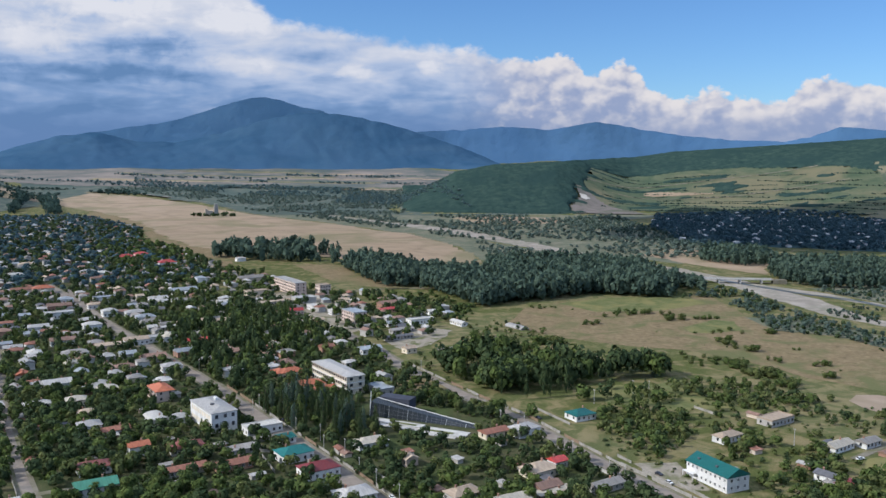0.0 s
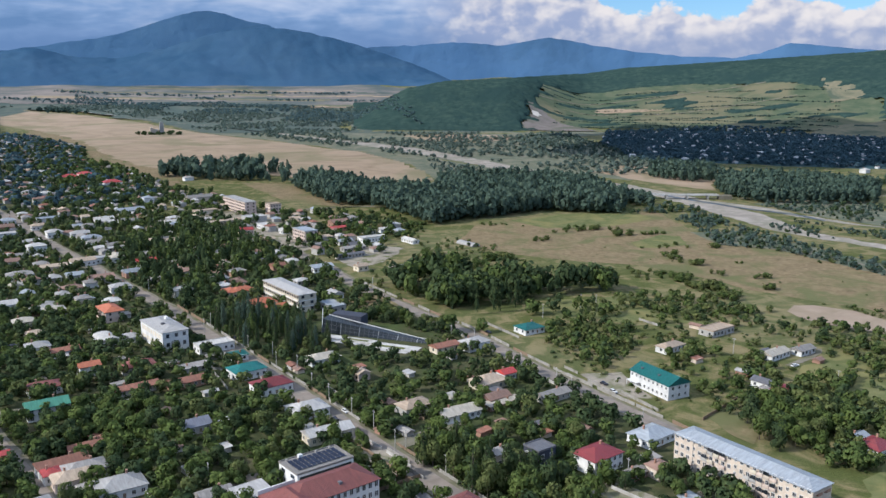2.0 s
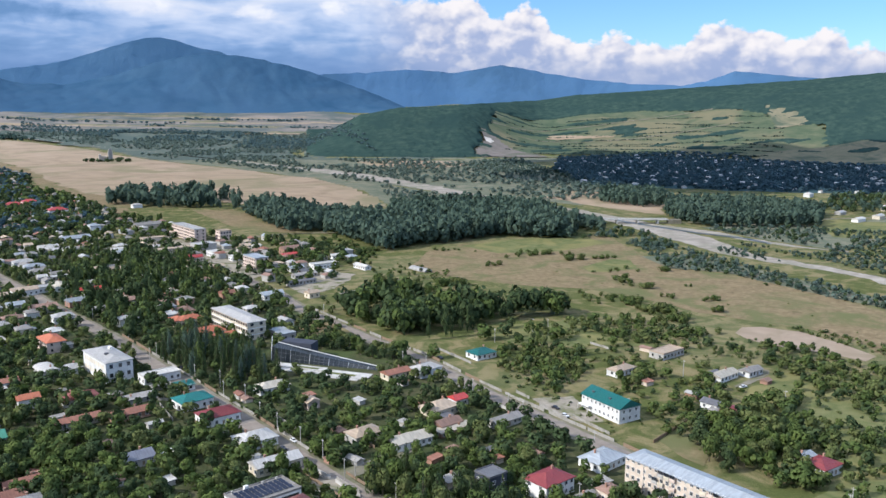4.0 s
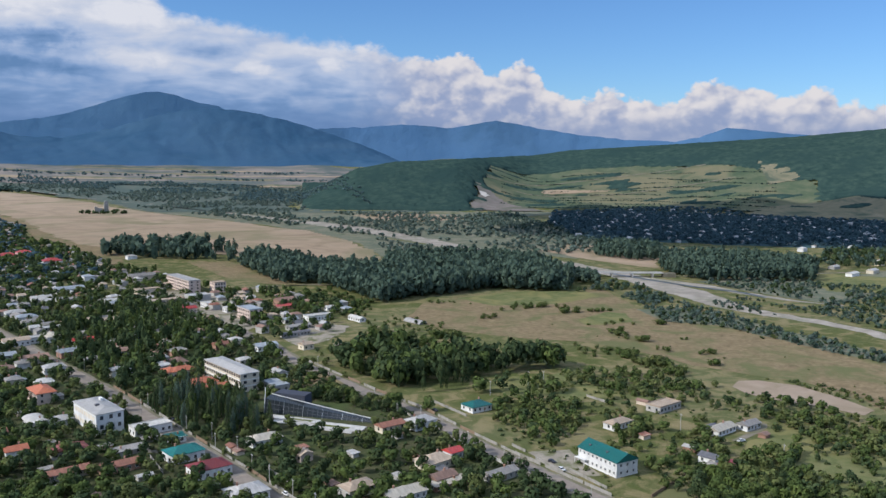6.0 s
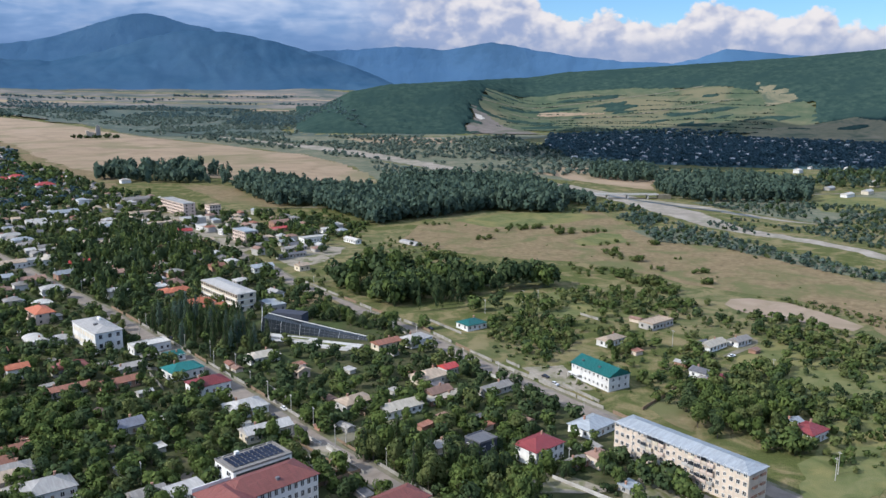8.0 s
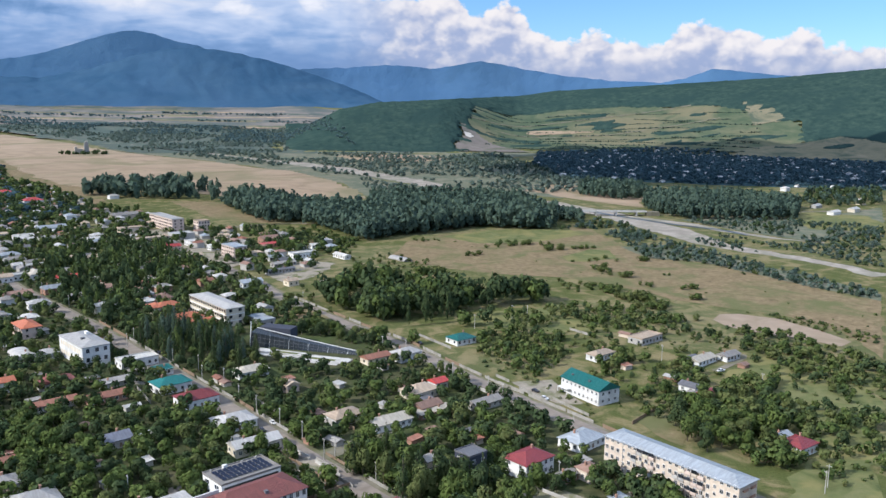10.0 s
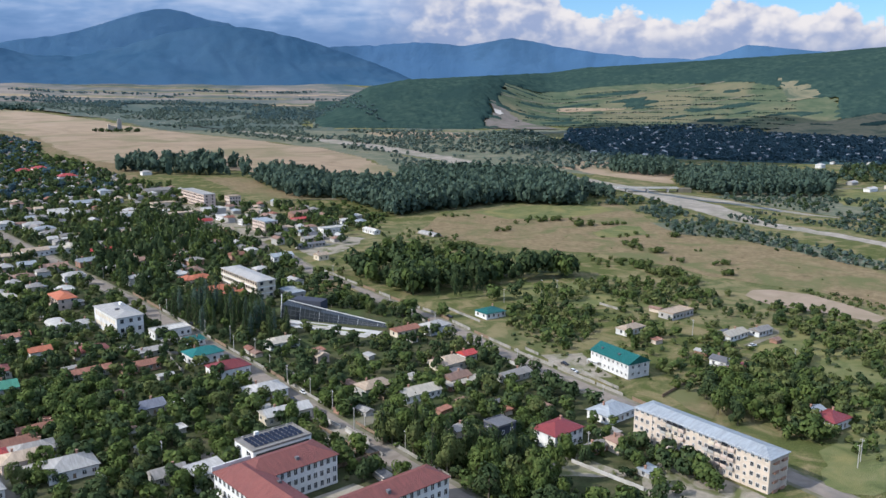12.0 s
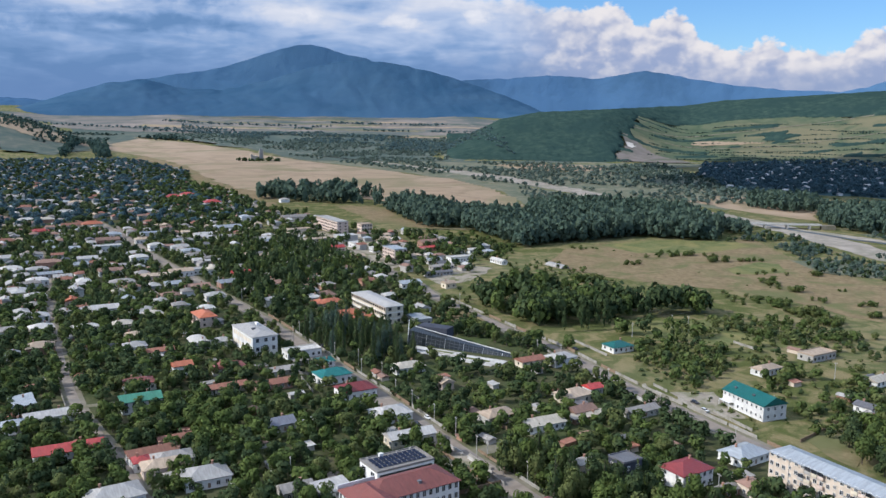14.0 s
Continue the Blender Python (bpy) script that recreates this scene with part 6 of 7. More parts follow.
# tall dark trees by the glass pavilion and the schools
place([s for s in spread([(-122, 515), (-84, 466), (-50, 457), (-38, 474), (-58, 498), (-70, 520), (-95, 540)], 7.2, 0)], (11.5, 15.5), 0.44, ("conifer", "poplar", "poplar", "round"), "tall trees by the pavilion")
place([s for s in spread([(10, 338), (20, 345), (34, 318), (62, 300), (70, 280), (45, 262), (22, 284), (4, 312)], 7.0, -1.2)], (11, 16), 0.62, ("round", "round", "round", "conifer"), "tall trees by the schools")
place([s for s in spread([(148, 330), (172, 322), (200, 345), (196, 378), (170, 385), (150, 360)], 7.5, 0.3)], (9, 13), 0.8, ("round",), "tall trees behind the apartment block")
wood("avenue_trees", [p for p in spread([(-148, 557), (-194, 633), (-234, 734), (-222, 843), (-145, 818), (-106, 708), (-106, 673), (-133, 649), (-131, 592), (-125, 536)], 8.5, 0.3, 0.9) if p[0] < -138 or p[1] > 605], (9, 16), 0.62, ("round", "poplar", "round"), ("leaf_dark", "leaf_mid", "leaf_dark"), "tall dark trees along the avenue")
wood("garden_trees", spread([(58, 396), (96, 392), (118, 348), (100, 322), (80, 350)], 7.8, 0.3, 0.95), (5.0, 9.5), 0.95, ("round",), ("leaf_mid", "leaf_dark", "leaf_dark"), "dense green garden trees beside the main road")
# grove by the main road
GROVE = [(8, 572), (40, 546), (62, 566), (100, 582), (158, 590), (150, 615), (90, 620), (50, 640), (16, 665), (-8, 620)]
wood("grove", spread(GROVE, 9.0, 0.5, 0.92, -0.4, 0.03), (15, 22), 0.74, ("round",), ("leaf_dark", "leaf_dark", "leaf_mid"), "grove of tall round trees by the main road")
wood("grove", spread([(12, 560), (45, 525), (70, 545), (100, 575), (60, 590), (20, 590)], 11.0, 0.5, 0.6), (13, 18), 0.36, ("poplar",), ("leaf_dark",), "slender poplars in the grove by the main road")
wood("grove", spread([(12, 560), (40, 500), (80, 470), (120, 500), (170, 575), (165, 600), (100, 575), (60, 560)], 13.0, 0.8, 0.5, -0.1, 0.03), (6, 12), 0.9, ("round", "round", "poplar"), ("leaf_mid", "leaf_dark"), "scattered trees between the main road and the paddock")

place(spread([(-32, 530), (-8, 536), (34, 502), (24, 492), (-10, 512)], 7.5, 0.3, 0.9), (8, 12), 0.85, ("round",), "dark trees behind the pavilion")

# ---------------------------------------------------------------- woods


def stand(name, outline_pts, spacing, tall, wide, kinds, mats, label, keep=1.0, clump=0.0, gap=0.5, scale=0.02):
    wood(name, spread(outline_pts, spacing, gap, keep, clump, scale), tall, wide, kinds, mats, label)


POP = ("leaf_poplar",)
RIVER_WOOD = "tall dense poplar wood by the river"
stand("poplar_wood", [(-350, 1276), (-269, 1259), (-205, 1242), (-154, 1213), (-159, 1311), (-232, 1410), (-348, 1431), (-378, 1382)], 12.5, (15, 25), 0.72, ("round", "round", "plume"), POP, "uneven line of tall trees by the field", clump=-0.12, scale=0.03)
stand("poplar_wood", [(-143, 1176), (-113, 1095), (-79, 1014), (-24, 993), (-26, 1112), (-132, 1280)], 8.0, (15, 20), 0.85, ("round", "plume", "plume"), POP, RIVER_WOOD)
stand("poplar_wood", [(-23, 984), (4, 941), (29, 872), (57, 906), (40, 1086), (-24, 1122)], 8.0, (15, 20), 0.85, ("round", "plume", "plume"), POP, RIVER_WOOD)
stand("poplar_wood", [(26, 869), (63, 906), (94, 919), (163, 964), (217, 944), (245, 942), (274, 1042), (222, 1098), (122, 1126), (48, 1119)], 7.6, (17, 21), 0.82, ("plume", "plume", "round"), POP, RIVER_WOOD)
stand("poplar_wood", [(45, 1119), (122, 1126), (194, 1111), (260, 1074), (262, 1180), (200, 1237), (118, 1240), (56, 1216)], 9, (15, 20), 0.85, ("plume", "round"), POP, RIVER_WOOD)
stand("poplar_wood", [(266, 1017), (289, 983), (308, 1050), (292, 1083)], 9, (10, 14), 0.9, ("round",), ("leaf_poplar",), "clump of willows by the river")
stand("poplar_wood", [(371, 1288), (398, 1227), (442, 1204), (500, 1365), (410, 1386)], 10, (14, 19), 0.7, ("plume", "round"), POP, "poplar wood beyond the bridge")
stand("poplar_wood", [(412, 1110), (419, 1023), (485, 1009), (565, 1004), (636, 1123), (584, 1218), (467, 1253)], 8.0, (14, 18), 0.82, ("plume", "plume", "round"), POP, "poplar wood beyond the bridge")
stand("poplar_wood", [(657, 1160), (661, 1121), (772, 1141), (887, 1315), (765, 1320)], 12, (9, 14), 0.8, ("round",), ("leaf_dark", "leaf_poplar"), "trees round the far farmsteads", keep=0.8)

# river bank thickets
SCRUB = ("leaf_poplar", "leaf_dark", "leaf_poplar", "leaf_haze")
stand("river_thicket", [(297, 890), (331, 916), (346, 857), (373, 737), (398, 667), (415, 603), (395, 573), (364, 650), (330, 734), (286, 760)], 6.5, (3, 7), 1.0, ("bush", "round"), SCRUB, "thickets along the river bank", keep=0.9, clump=-0.25)
stand("river_thicket", [(255, 941), (316, 1014), (336, 971), (342, 895), (311, 860), (281, 899)], 7.5, (4, 8), 1.0, ("bush", "round"), SCRUB, "thickets along the river bank", keep=0.9, clump=-0.2)
stand("river_thicket", [(370, 856), (420, 898), (439, 858), (456, 799), (404, 787), (373, 821)], 7, (3, 6), 1.0, ("bush",), SCRUB, "thickets on the gravel island", keep=0.85, clump=-0.2)
stand("river_thicket", [(477, 697), (461, 747), (450, 809), (496, 847), (624, 917)], 7.5, (3, 7), 1.0, ("bush",), SCRUB, "thickets across the river", keep=0.9, clump=-0.2)
stand("river_thicket", [(597, 878), (496, 847), (448, 929), (418, 1003), (485, 1009), (565, 994), (635, 934)], 8, (3, 7), 1.0, ("bush", "round"), SCRUB, "thickets across the river", keep=0.9, clump=-0.3)
stand("river_thicket", [(-1030, 2990), (-750, 2700), (-480, 2310), (-270, 2030), (-140, 1860), (0, 1640), (200, 1480), (330, 1280), (420, 1330), (420, 2150), (150, 2225), (-130, 2240), (-100, 2560), (50, 2800), (120, 3080), (-400, 3280), (-1000, 3180), (-1500, 3000)], 16.5, (5, 9), 1.35, ("bush", "round"), ("leaf_haze",), "thickets along the upper river, haze grey painted in their colour", keep=0.95, clump=-0.16, scale=0.006, gap=2.0)
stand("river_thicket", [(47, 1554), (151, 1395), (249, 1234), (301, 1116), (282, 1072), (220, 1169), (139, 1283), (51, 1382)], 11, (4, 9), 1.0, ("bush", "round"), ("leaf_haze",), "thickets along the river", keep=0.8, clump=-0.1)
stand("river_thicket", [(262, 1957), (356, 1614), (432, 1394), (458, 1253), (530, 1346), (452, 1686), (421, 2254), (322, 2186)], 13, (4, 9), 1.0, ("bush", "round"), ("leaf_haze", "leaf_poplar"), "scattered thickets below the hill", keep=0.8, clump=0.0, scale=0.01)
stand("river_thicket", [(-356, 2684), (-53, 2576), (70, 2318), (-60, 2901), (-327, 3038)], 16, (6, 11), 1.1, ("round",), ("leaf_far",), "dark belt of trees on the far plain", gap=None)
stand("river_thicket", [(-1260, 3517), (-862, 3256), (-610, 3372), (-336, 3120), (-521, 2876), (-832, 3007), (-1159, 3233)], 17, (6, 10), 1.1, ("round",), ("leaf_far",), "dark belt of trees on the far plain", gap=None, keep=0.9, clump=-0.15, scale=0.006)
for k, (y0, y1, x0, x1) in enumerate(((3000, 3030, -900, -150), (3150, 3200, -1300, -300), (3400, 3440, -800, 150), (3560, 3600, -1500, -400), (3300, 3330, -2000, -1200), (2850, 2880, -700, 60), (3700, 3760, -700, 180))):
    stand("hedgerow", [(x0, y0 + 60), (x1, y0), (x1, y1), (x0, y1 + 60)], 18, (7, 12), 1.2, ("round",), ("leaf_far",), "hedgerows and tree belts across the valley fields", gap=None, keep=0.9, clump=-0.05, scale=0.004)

# meadow: single bushes and clumps
CLUMPS = (((125, 801), 5, 3, 3), ((131, 789), 6, 5, 4), ((158, 836), 12, 5, 4), ((181, 848), 14, 6, 5), ((202, 840), 12, 6, 5), ((212, 813), 8, 7, 6), ((230, 815), 9, 4, 4), ((228, 753), 12, 4, 3),
          ((248, 757), 10, 4, 4), ((228, 712), 10, 6, 6), ((235, 692), 7, 4, 4), ((249, 814), 7, 5, 3), ((277, 749), 6, 6, 4), ((242, 680), 4, 7, 2), ((178, 652), 22, 4, 14), ((195, 647), 14, 4, 8),
          ((208, 630), 8, 7, 7), ((210, 610), 6, 5, 4), ((245, 647), 6, 4, 4), ((222, 600), 10, 8, 9), ((225, 574), 10, 7, 8), ((274, 634), 5, 6, 3), ((261, 597), 6, 6, 3), ((347, 683), 6, 4, 3), ((275, 688), 5, 3, 2),
          ((84, 876), 8, 4, 5), ((101, 874), 6, 3, 3), ((45, 707), 9, 6, 7), ((22, 732), 8, 7, 6), ((55, 684), 10, 7, 8), ((82, 704), 9, 8, 7), ((25, 665), 8, 7, 6), ((-31, 920), 10, 6, 6), ((-5, 900), 10, 6, 6), ((21, 880), 8, 6, 5), ((5, 1047), 9, 5, 5))
for (cx, cy), size, tall, count in CLUMPS:
    for _ in range(count):
        a, d = RNG.uniform(0, 6.28), size * math.sqrt(RNG.random())
        tree(cx + d * math.cos(a) * 1.3, cy + d * math.sin(a), tall * RNG.uniform(0.8, 1.35), tall * RNG.uniform(1.0, 1.6), "bush", "bushes of the meadow")

# gardens east of the main road
EAST = ("leaf_mid", "leaf_pale", "leaf_pale", "leaf_mid", "leaf_dark")
EASTTEXT = "trees and overgrown gardens east of the main road"
stand("garden_trees", [(89, 520), (108, 525), (142, 514), (131, 463), (106, 426), (94, 456), (82, 478)], 6.5, (4.5, 8), 0.95, ("round", "bush"), EAST, EASTTEXT, keep=0.9)
stand("garden_trees", [(143, 581), (188, 594), (214, 551), (248, 512), (239, 494), (208, 516), (180, 518), (157, 542)], 7, (4, 8), 0.95, ("round", "bush"), EAST, EASTTEXT, keep=0.85, clump=-0.15)
stand("garden_trees", [(142, 490), (164, 471), (182, 447), (207, 445), (177, 405), (153, 421), (144, 441)], 7, (4, 8), 0.95, ("round", "bush"), EAST, EASTTEXT, keep=0.9, clump=-0.25)
stand("garden_trees", [(144, 404), (168, 411), (178, 393), (160, 344), (147, 380)], 7, (4, 8), 0.95, ("round", "bush"), EAST, EASTTEXT, keep=0.6)
stand("garden_trees", [(167, 374), (197, 403), (217, 406), (216, 377), (209, 339), (188, 306), (176, 308), (168, 314), (160, 344)], 7, (6, 11), 0.95, ("round",), EAST, EASTTEXT, keep=0.9)
stand("garden_trees", [(204, 340), (213, 332), (223, 314), (251, 355), (241, 371), (221, 365)], 7.5, (4, 8), 1.0, ("round", "bush"), EAST, EASTTEXT, keep=0.85)
stand("garden_trees", [(254, 526), (284, 489), (304, 436), (251, 355), (247, 394), (246, 431), (244, 481)], 7.5, (4, 8), 1.05, ("round", "bush"), EAST, EASTTEXT, keep=0.9, clump=-0.2)
stand("hedge_bushes", [(261, 558), (295, 537), (315, 490), (325, 467), (341, 491), (318, 535), (291, 569)], 6, (2, 4), 1.2, ("bush",), EAST, "hedge along the bare plot", keep=0.8, clump=-0.1)
stand("hedge_bushes", [(79, 457), (104, 417), (116, 368), (123, 382), (109, 425), (90, 466)], 4.5, (1.5, 3), 1.2, ("bush",), EAST, "bushes along the main road", keep=0.6)
stand("hedge_bushes", [(14, 786), (57, 812), (92, 753), (96, 703), (46, 663), (12, 687)], 9, (2, 5), 1.1, ("bush", "round"), EAST, "bushes on rough ground by the town", keep=0.6)
stand("garden_trees", [(-52, 651), (-14, 668), (18, 592), (2, 570), (-21, 596)], 9, (3, 6), 1.0, ("round", "bush"), EAST, "trees by the road", keep=0.45)
stand("garden_trees", [(-115, 889), (-92, 943), (-20, 959), (26, 862), (13, 772), (-18, 865), (-67, 852)], 10, (4, 8), 1.0, ("round", "bush"), EAST, "trees among the town buildings", keep=0.7)
stand("garden_trees", [(166, 449), (387, 560), (280, 400), (202, 407)], 26, (2, 4), 1.1, ("bush",), EAST, "scattered shrubs in the pasture", keep=0.7)
stand("garden_trees", [(118, 873), (387, 560), (333, 479), (190, 695)], 30, (1, 2.4), 1.3, ("bush",), EAST, "scattered shrubs in the meadow", keep=0.6)

EASTSIDE = [(94, 526), (143, 581), (188, 594), (217, 559), (254, 526), (284, 489), (311, 446), (270, 353), (199, 280), (180, 302), (157, 338), (138, 377), (118, 424), (106, 465)]
wood("garden_trees", spread(EASTSIDE, 8.5, 0.6, 0.6, -0.05, 0.03), (3, 7.5), 1.0, ("round", "bush", "round"), EAST, EASTTEXT)
wood("hedge_bushes", spread(EASTSIDE, 6.5, 0.3, 0.5, -0.15, 0.04), (1.2, 3.2), 1.2, ("bush",), EAST, "rough bushes east of the main road")
wood("garden_trees", spread([(106.8, 313), (129, 277), (122, 270), (98, 307)], 5.0, -1.5, 1.0), (6.5, 9.5), 0.95, ("round",), ("leaf_mid", "leaf_dark"), "trees in front of the apartment block")
# town beyond: roofs and trees
VILLAGE_ROOFS = ("silver", "grey", "grey", "grey", "silver", "bluegrey", "brown", "rust", "grey", "brown", "tan", "dark")


def hamlet(name, spots, label, turn=33.0, size=(9, 14), colours=VILLAGE_ROOFS, wall="grey"):
    """Far houses, too many to count: walls in one mesh, roofs by colour."""
    walls, roofs = ([], []), {}
    for x, y in spots:
        L, D, h = RNG.uniform(*size), RNG.uniform(6.5, 9), RNG.choice((3.2, 3.6, 4.2, 5.5))
        m = pose(x, y, height(x, y), 0, 0, turn + RNG.uniform(-12, 12) + RNG.choice((0, 90)))
        r = D * 0.22
        pts = [(-L / 2, -D / 2), (L / 2, -D / 2), (L / 2, D / 2), (-L / 2, D / 2)]
        b = len(walls[0])
        walls[0].extend([tuple(m @ Vector((px, py, z))) for z in (-1, h) for px, py in pts])
        walls[1].extend([(b, b + 1, b + 5, b + 4), (b + 1, b + 2, b + 6, b + 5), (b + 2, b + 3, b + 7, b + 6), (b + 3, b, b + 4, b + 7)])
        v, f = roofs.setdefault(RNG.choice(colours), ([], []))
        b = len(v)
        o, g = 0.5, L / 2 - D / 2 * RNG.choice((0.0, 0.9))
        v.extend([tuple(m @ Vector(c)) for c in ((-L / 2 - o, -D / 2 - o, h - 0.1), (L / 2 + o, -D / 2 - o, h - 0.1), (L / 2 + o, D / 2 + o, h - 0.1), (-L / 2 - o, D / 2 + o, h - 0.1), (-g, 0, h + r), (g, 0, h + r))])
        f.extend([(b, b + 1, b + 5, b + 4), (b + 2, b + 3, b + 4, b + 5), (b + 1, b + 2, b + 5), (b + 3, b, b + 4), (b + 3, b + 2, b + 1, b)])
    tagged(new(name, mesh_from(name, *walls, WALL[wall])), label + ", walls", "houses", kind="stuff")
    for colour, (v, f) in roofs.items():
        tagged(new(name, mesh_from(name, v, f, ROOF[colour])), f"{label}, {colour} roofs", "houses", kind="stuff")


LEFTTOWN = [(-550, 1521), (-480, 1472), (-369, 1291), (-300, 1172), (-250, 1103), (-251, 974), (-316, 958), (-385, 962), (-602, 1476)]
wood("town_trees", spread(CENTRE, 10.5, 0.3, 0.62), (5, 11), 1.0, ("round",), ("leaf_dark", "leaf_mid"), "trees among the buildings of the town centre")
wood("town_trees", spread(LEFTTOWN, 11, 0.5, 0.75), (6, 12), 0.95, ("round",), ("leaf_dark", "leaf_mid"), "trees between the houses at the edge of town")
WESTTOWN = [(-900, 860), (-500, 620), (-330, 420), (-330, 250), (-500, 250), (-700, 500)]
HAM = [p for p in INFILL if p[1] > 690] + spread(LEFTTOWN, 26, 4.0, 0.7) + spread(FARTOWN, 26, 3.0, 0.8) + spread(WESTTOWN, 28, 3.0, 0.8)
hamlet("town_houses", HAM, "far houses of the town among trees", size=(7.5, 12))
for x, y in HAM:
    TAKEN.append((x, y, 4.0))
wood("town_trees", [s for s in spread(FARTOWN, 14.0, 0.8, 0.95)], (6, 11), 1.25, ("round",), ("leaf_dark", "leaf_village"), "dense trees between the far houses of the town")
wood("town_trees", spread(WESTTOWN, 11.0, 0.5, 0.9), (6, 10), 1.0, ("round",), ("leaf_dark", "leaf_mid"), "dense trees between the houses of the town")
stand("town_trees", [(-980, 2200), (-1010, 2190), (-1230, 2620), (-1190, 2640)], 14, (16, 22), 0.9, ("poplar",), ("leaf_hill",), "double row of tall poplars along the far road", gap=None)
stand("town_trees", [(-1090, 2190), (-1110, 2190), (-1290, 2610), (-1270, 2640)], 14, (14, 20), 0.9, ("poplar", "round"), ("leaf_hill",), "double row of tall poplars along the far road", gap=None)

# village across the river
EASTVILLAGE = [(420, 1560), (640, 1440), (930, 1330), (1250, 1380), (1800, 1600), (1555.0, 1667.0), (1378.0, 1829.0), (1195.0, 1989.0), (1035.0, 2121.0), (1001.0, 2247.0), (889.0, 2315.0), (708.0, 2314.0), (544.0, 2266.0), (440, 1900)]
field("village_ground", EASTVILLAGE, M["villageground"], 0.22, "garden ground of the village, navy haze painted in its colour", "ground", step=40.0, rough=12.0)
EV = spread(EASTVILLAGE, 40, 0, 0.75)
hamlet("village_houses", EV, "pale-roofed houses of the village below the hill", 20, (6.5, 11), ("white", "white", "silver", "white", "grey"), "white")
for x, y in EV:
    TAKEN.append((x, y, 4.0))
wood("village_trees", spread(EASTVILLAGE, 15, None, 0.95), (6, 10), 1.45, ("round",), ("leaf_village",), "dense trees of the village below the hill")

# woods on the hill
CLEAR = [[(385, 2400), (620, 2340), (900, 2260), (1090, 2200), (1230, 2160), (1330, 2380), (1180, 2600), (920, 2740), (660, 2800), (450, 2740), (405, 2600)],
         [(320, 2260), (420, 2265), (530, 2280), (505, 2360), (445, 2420), (405, 2520), (365, 2540), (366, 2440), (320, 2360)],
         [(1033.0, 2166.0), (1106.0, 2079.0), (1240.0, 1984.0), (1402.0, 1861.0), (1529.0, 2029.0), (1432.0, 2122.0), (1358.0, 2217.0), (1261.0, 2228.0), (1164.0, 2235.0), (1087.0, 2229.0)],
         [(1195, 2400), (1300, 2400), (1310, 2540), (1262, 2580), (1235, 2500)],
         [(1480, 2180), (1700, 2150), (1980, 2300), (2000, 2480), (1800, 2450), (1600, 2300)]]


def wooded(x, y, az, q):
    if az > 9 and q < 2450 + 50 * (az > 25):
        return False
    return not any(contains(c, x + 14 * noise.noise(Vector((x * 0.02, y * 0.02, 1.0))), y) for c in CLEAR) or noise.noise(Vector((x * 0.008, y * 0.026, 4.0))) > 0.27


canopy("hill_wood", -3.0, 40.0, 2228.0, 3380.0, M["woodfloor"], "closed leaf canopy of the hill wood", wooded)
HEDGE = []
for rr in (2440, 2475, 2505, 2535, 2565, 2600, 2635, 2670, 2710, 2750, 2800):
    az = 10.0
    while az < 27:
        if noise.noise(Vector((az * 0.5, rr * 0.05, 2.0))) > -0.12:
            q = rr + 25 * noise.noise(Vector((az * 0.2, rr, 1.0)))
            HEDGE.append((q * math.sin(radians(az)), q * math.cos(radians(az))))
        az += 0.16
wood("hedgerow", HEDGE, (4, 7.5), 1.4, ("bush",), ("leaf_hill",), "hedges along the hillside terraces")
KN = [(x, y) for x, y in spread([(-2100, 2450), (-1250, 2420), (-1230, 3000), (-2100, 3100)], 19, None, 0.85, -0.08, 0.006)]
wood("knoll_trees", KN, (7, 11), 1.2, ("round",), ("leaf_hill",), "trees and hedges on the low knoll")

# ---------------------------------------------------------------- cloud whose shadow lies on the far village


def cloud(spots, high):
    """A lumpy flat-based cloud. spots: where each lump's shade falls, and its radius."""
    bm = bmesh.new()
    back = sun_dir * (high / sun_dir.z)
    for x, y, r in spots:
        m = Matrix.Translation((x + back.x, y + back.y, high)) @ Matrix.Diagonal((r, r * 1.0, r * 0.30, 1))
        bmesh.ops.create_icosphere(bm, subdivisions=4, radius=1.0, matrix=m)
    for v in bm.verts:
        d = noise.fractal(v.co * 0.006, 1.0, 2.0, 4)
        v.co += Vector((d * 45, noise.noise(v.co * 0.008 + Vector((5, 5, 5))) * 45, d * 30))
        v.co.z = max(v.co.z, high - 25)
    for f in bm.faces:
        f.smooth = True
    return tagged(part("cloud", bm, M["cloud"], None), "flat-based white cloud drifting over the valley", "cloud")


cloud(((560, 1760, 210), (680, 1580, 190), (760, 1960, 260), (930, 1640, 270), (1000, 2080, 280), (1200, 1640, 260), (1260, 1950, 300), (1500, 1800, 280), (1560, 2000, 200), (900, 1850, 280), (700, 2200, 190), (1750, 1720, 240), (520, 2120, 120)), 1000)

# ---------------------------------------------------------------- small things


def utility_pole(x, y, tall=9.5, turn=0.0):
    t = tagged(new("utility_pole"), "grey concrete utility pole with crossarm", "pole", "utility poles")
    t.matrix_basis = pose(x, y, 0, 0, 0, turn)
    bm = bmesh.new()
    rod(bm, (0, 0, -0.3), (0, 0, tall), 0.20, 0.13, 8)
    part("shaft", bm, M["pole"], t)
    part("crossarm", boxes((-0.9, -0.08, tall - 0.8, 0.9, 0.08, tall - 0.62)), M["pole"], t)
    for k in (-0.8, 0, 0.8):
        bm = bmesh.new()
        rod(bm, (k, 0, tall - 0.62), (k, 0, tall - 0.35), 0.05, 0.04, 6)
        part("insulator", bm, M["frame"], t)


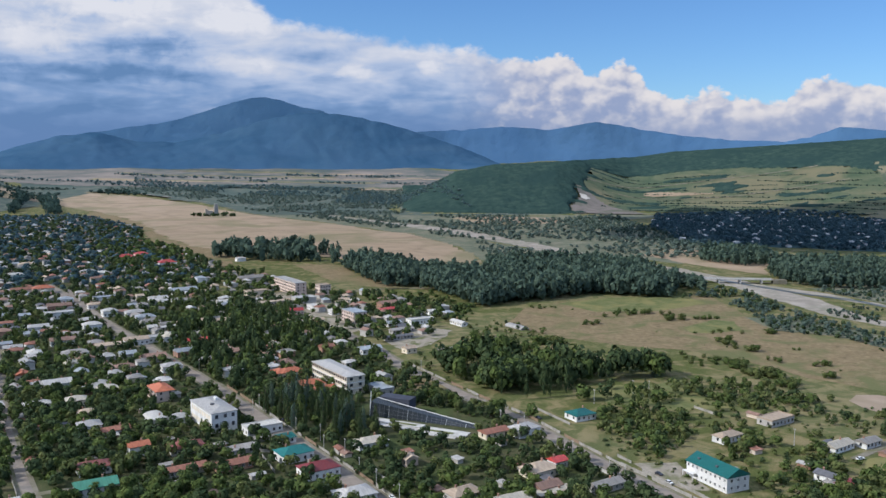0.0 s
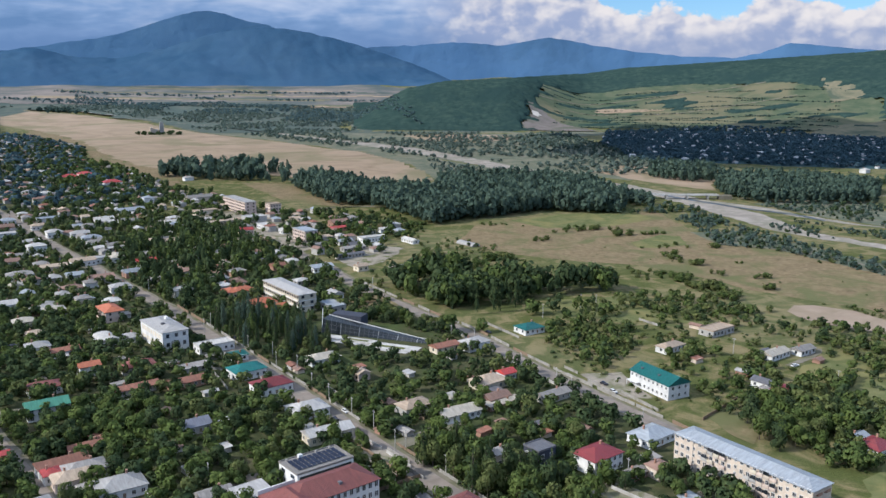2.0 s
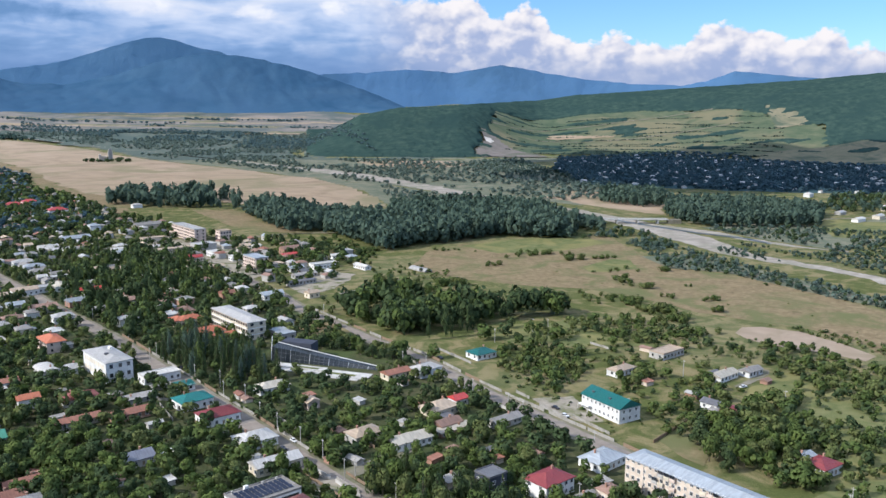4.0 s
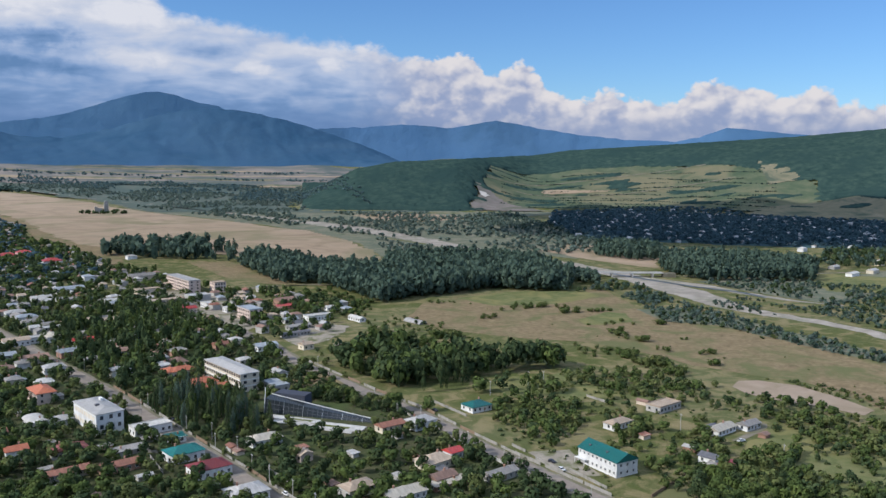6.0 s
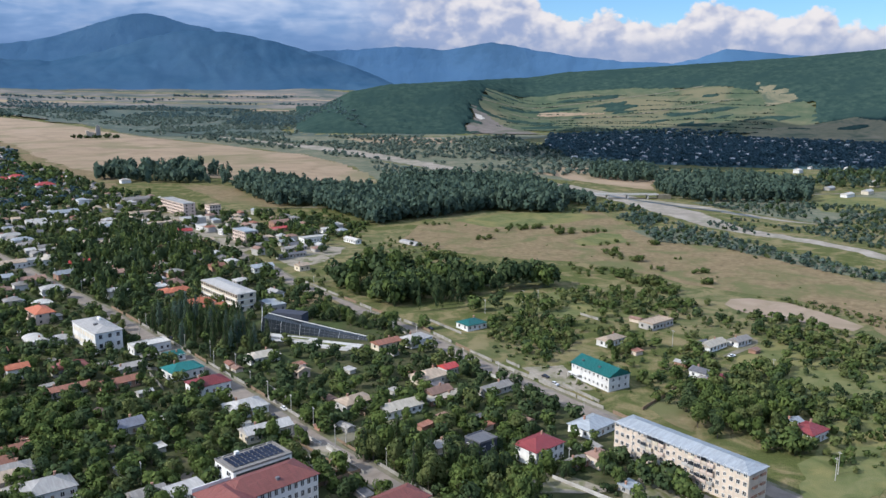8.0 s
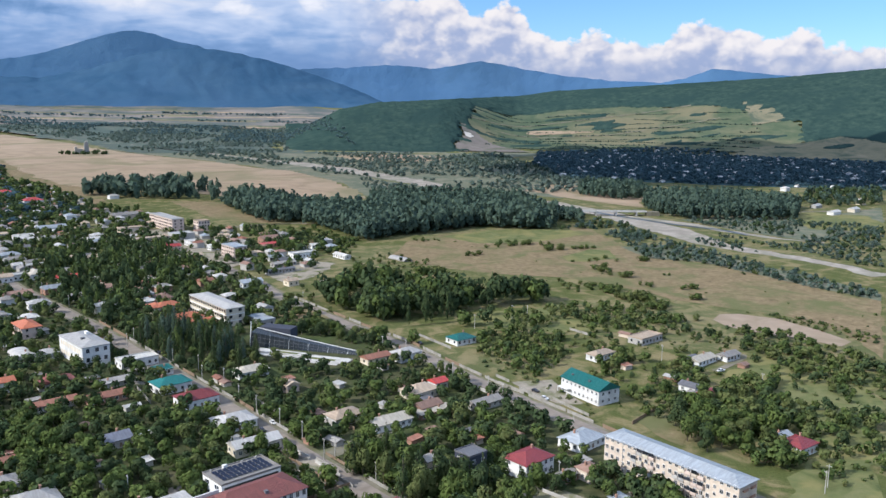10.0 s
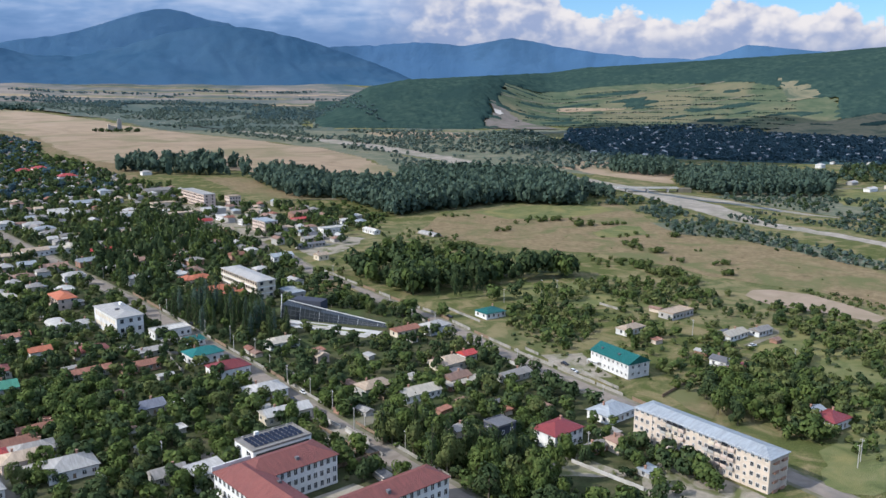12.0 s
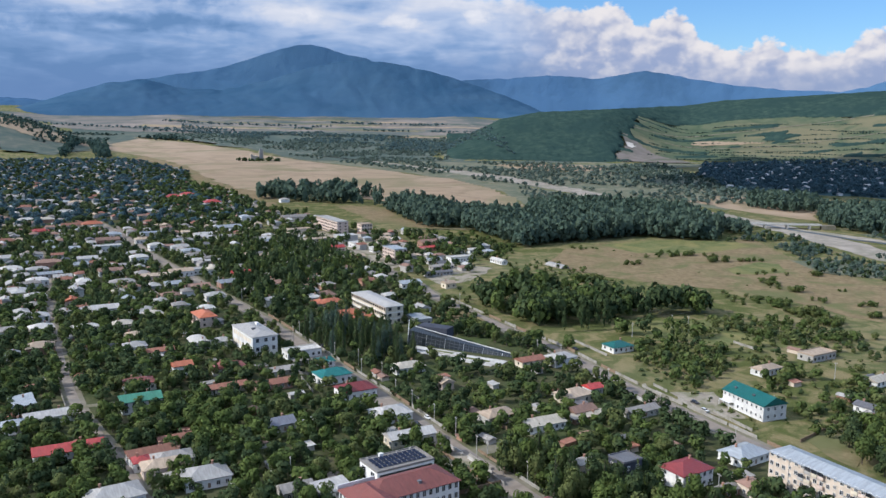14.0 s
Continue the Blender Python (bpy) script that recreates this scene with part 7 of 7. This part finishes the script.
for x, y in ((89, 531), (118, 554), (128, 553), (215, 400), (182, 286), (186, 291), (-74, 308), (85, 305), (-4, 336), (-71, 458), (-55, 434), (28, 486), (76, 409), (183, 454), (133, 396), (-21, 607), (-118, 505)):
    utility_pole(x, y, 9.5, -57)
line = [Vector(p) for p in AVENUE]
for k in range(2, 8):
    d = (line[k + 1] - line[k])
    for f in (0.1, 0.55):
        p = line[k] + d * f + Vector((d.y, -d.x)).normalized() * -7.2
        utility_pole(p.x, p.y, 9.0, math.degrees(math.atan2(d.y, d.x)))
line = [Vector(p) for p in HIGHROAD]
for k in range(1, 9):
    d = (line[k + 1] - line[k])
    p = line[k] + d * 0.4 + Vector((d.y, -d.x)).normalized() * 7.6
    utility_pole(p.x, p.y, 9.0, math.degrees(math.atan2(d.y, d.x)))


def garden_wall(a, b, tall=1.5, mat="blockwall", label="grey concrete garden wall along a plot"):
    a, b = Vector(a), Vector(b)
    d = b - a
    t = tagged(new("garden_wall"), label, "wall", "garden walls")
    t.matrix_basis = pose(a.x, a.y, 0, 0, 0, math.degrees(math.atan2(d.y, d.x)))
    n = max(1, int(d.length / 4))
    for k in range(n):
        x0, x1 = d.length * k / n, d.length * (k + 1) / n
        part("panel", boxes((x0 + 0.12, -0.08, -0.2, x1 - 0.12, 0.08, tall)), M[mat], t)
        part("post", boxes((x0 - 0.15, -0.15, -0.2, x0 + 0.15, 0.15, tall + 0.15)), M[mat], t)


for a, b in (((-97, 432), (-86, 409)), ((106, 397), (117, 373)), ((149, 523), (158, 508)), ((-7, 336), (2, 323)), ((85, 435), (90, 425)), ((-17, 339), (-10, 336)),
             ((93, 414), (102, 394)), ((-55, 457), (-42, 437)), ((-39, 412), (-19, 380)), ((-150, 336), (-139, 322)), ((-136, 320), (-116, 290)), ((-119, 444), (-92, 438)), ((51, 520), (68, 488))):
    garden_wall(a, b)
for pts in ([(-126, 420), (-116, 423)], [(-156, 423), (-146, 434)], [(-76, 407), (-70, 398)], [(2, 375), (9, 367)], [(55, 299), (73, 302)], [(134, 362), (159, 386)]):
    garden_wall(*pts, 1.6, "wood", "weathered wooden plank fence of a garden")


def street_walls(line, first, last, offset, mats, seed):
    """Plot walls along a street, with gaps for gates."""
    rng = random.Random(seed)
    for (ax, ay), (bx, by) in zip(line[first:last], line[first + 1:last + 1]):
        a, d = Vector((ax, ay)), Vector((bx - ax, by - ay))
        side = Vector((d.y, -d.x)).normalized() * offset
        long, at = d.length, 0.0
        while at < long - 6:
            run = min(rng.uniform(12, 26), long - at)
            p, q = a + d * (at / long) + side, a + d * ((at + run) / long) + side
            if not any((p.x + q.x) / 2 - hx > -hr and abs((p.x + q.x) / 2 - hx) < hr and abs((p.y + q.y) / 2 - hy) < hr for hx, hy, hr in TAKEN):
                mat = rng.choice(mats)
                garden_wall(p, q, rng.uniform(1.3, 1.9), mat, {"blockwall": "grey concrete block wall along the street", "concrete": "whitewashed wall along the street", "wood": "weathered plank fence along the street"}[mat])
            at += run + rng.uniform(2.5, 6)


street_walls(AVENUE, 3, 8, 7.0, ("blockwall", "wood", "blockwall"), 2)
street_walls(AVENUE, 3, 8, -7.0, ("blockwall", "blockwall", "wood"), 5)
street_walls(HIGHROAD, 2, 8, -7.0, ("blockwall", "blockwall", "wood"), 7)
street_walls(HIGHROAD, 4, 7, 7.0, ("concrete", "blockwall", "blockwall"), 9)
street_walls(LANE, 2, 9, 4.6, ("blockwall", "wood"), 12)
garden_wall((-10, 300), (6, 311), 1.7, "wood", "weathered wooden plank fence of the school yard")
garden_wall((-3, 324), (7, 309), 1.5)
garden_wall((77.2, 298.4), (97, 274.2), 1.6, "concrete", "long whitewashed wall along a garden")
garden_wall((-15, 343.8), (-9.5, 336.5), 1.7, "concrete", "short whitewashed wall of a yard")
garden_wall((-7.5, 333.5), (2.3, 318.9), 1.6, "concrete", "whitewashed wall along the school yard")


def car(x, y, turn, paint, label):
    t = tagged(new("car"), label, "car", "cars on the streets")
    t.matrix_basis = pose(x, y, 0.2, 0, 0, turn)
    bm = boxes((-2.1, -0.86, 0.35, 2.1, 0.86, 0.95))
    part("body", bm, M[paint], t)
    bm = bmesh.new()
    lo = [bm.verts.new(c) for c in ((-1.7, -0.8, 0.95), (1.1, -0.8, 0.95), (1.1, 0.8, 0.95), (-1.7, 0.8, 0.95))]
    hi = [bm.verts.new(c) for c in ((-1.25, -0.66, 1.45), (0.45, -0.66, 1.45), (0.45, 0.66, 1.45), (-1.25, 0.66, 1.45))]
    for i in range(4):
        bm.faces.new((lo[i], lo[(i + 1) % 4], hi[(i + 1) % 4], hi[i]))
    part("glazing", bm, M["glass"], t)
    part("roof", boxes((-1.3, -0.68, 1.44, 0.5, 0.68, 1.50)), M[paint], t)
    for wx in (-1.3, 1.3):
        for wy in (-0.82, 0.82):
            bm = bmesh.new()
            rod(bm, (wx, wy - 0.1, 0.32), (wx, wy + 0.1, 0.32), 0.32, 0.32, 10)
            part("wheel", bm, M["tyre"], t)


for (x, y), a, paint, label in (((-27, 378), -57, "carpaint", "white saloon car driving on the asphalt street"), ((-31, 369), -57, "cardark", "dark car parked beside the street"), ((208, 432), 20, "carpaint", "white car parked by the farm sheds"), ((100, 409), -57, "cardark", "dark car parked beside the main road"),
                               ((102, 398), -57, "carpaint", "white car parked beside the main road"), ((51, 499), -57, "cardark", "dark car on the main road"), ((-98, 493), -57, "cardark", "dark car parked in the street"), ((-368, 855), 30, "carpaint", "white car parked on the square"), ((-348, 829), 10, "cardark", "dark car parked on the square"), ((-384, 880), 60, "carpaint", "white van parked on the square")):
    car(x, y, a, paint, label)


def ruin():
    x, y = (-597, 2198)
    t = tagged(new("ruined_tower"), "old tan stone ruin with a tower standing in the field", "ruin")
    t.matrix_basis = pose(x, y, 0, 0, 0, 20)
    part("hall", boxes((-16, -6, -0.3, 2, 6, 13), (-16, -6, 13, -10, 6, 17)), WALL["tan"], t)
    part("tower", boxes((6, -5, -0.3, 16, 5, 24), (7.5, -3.5, 24, 14.5, 3.5, 30)), WALL["grey"], t)
    wood("field_trees", [(x + RNG.uniform(-45, 60), y + RNG.uniform(-35, 10)) for _ in range(40)], (6, 11), 1.1, ("round", "bush"), ("leaf_dark",), "trees round the old ruin")


ruin()
wood("field_trees", [(v[0] + RNG.uniform(-60, 60), v[1] + RNG.uniform(-25, 25)) for v in ((-1118, 2940), (-1145, 2933), (-1054, 2871)) for _ in range(14)], (9, 15), 1.0, ("round",), ("leaf_hill",), "clump of trees in the stubble field")
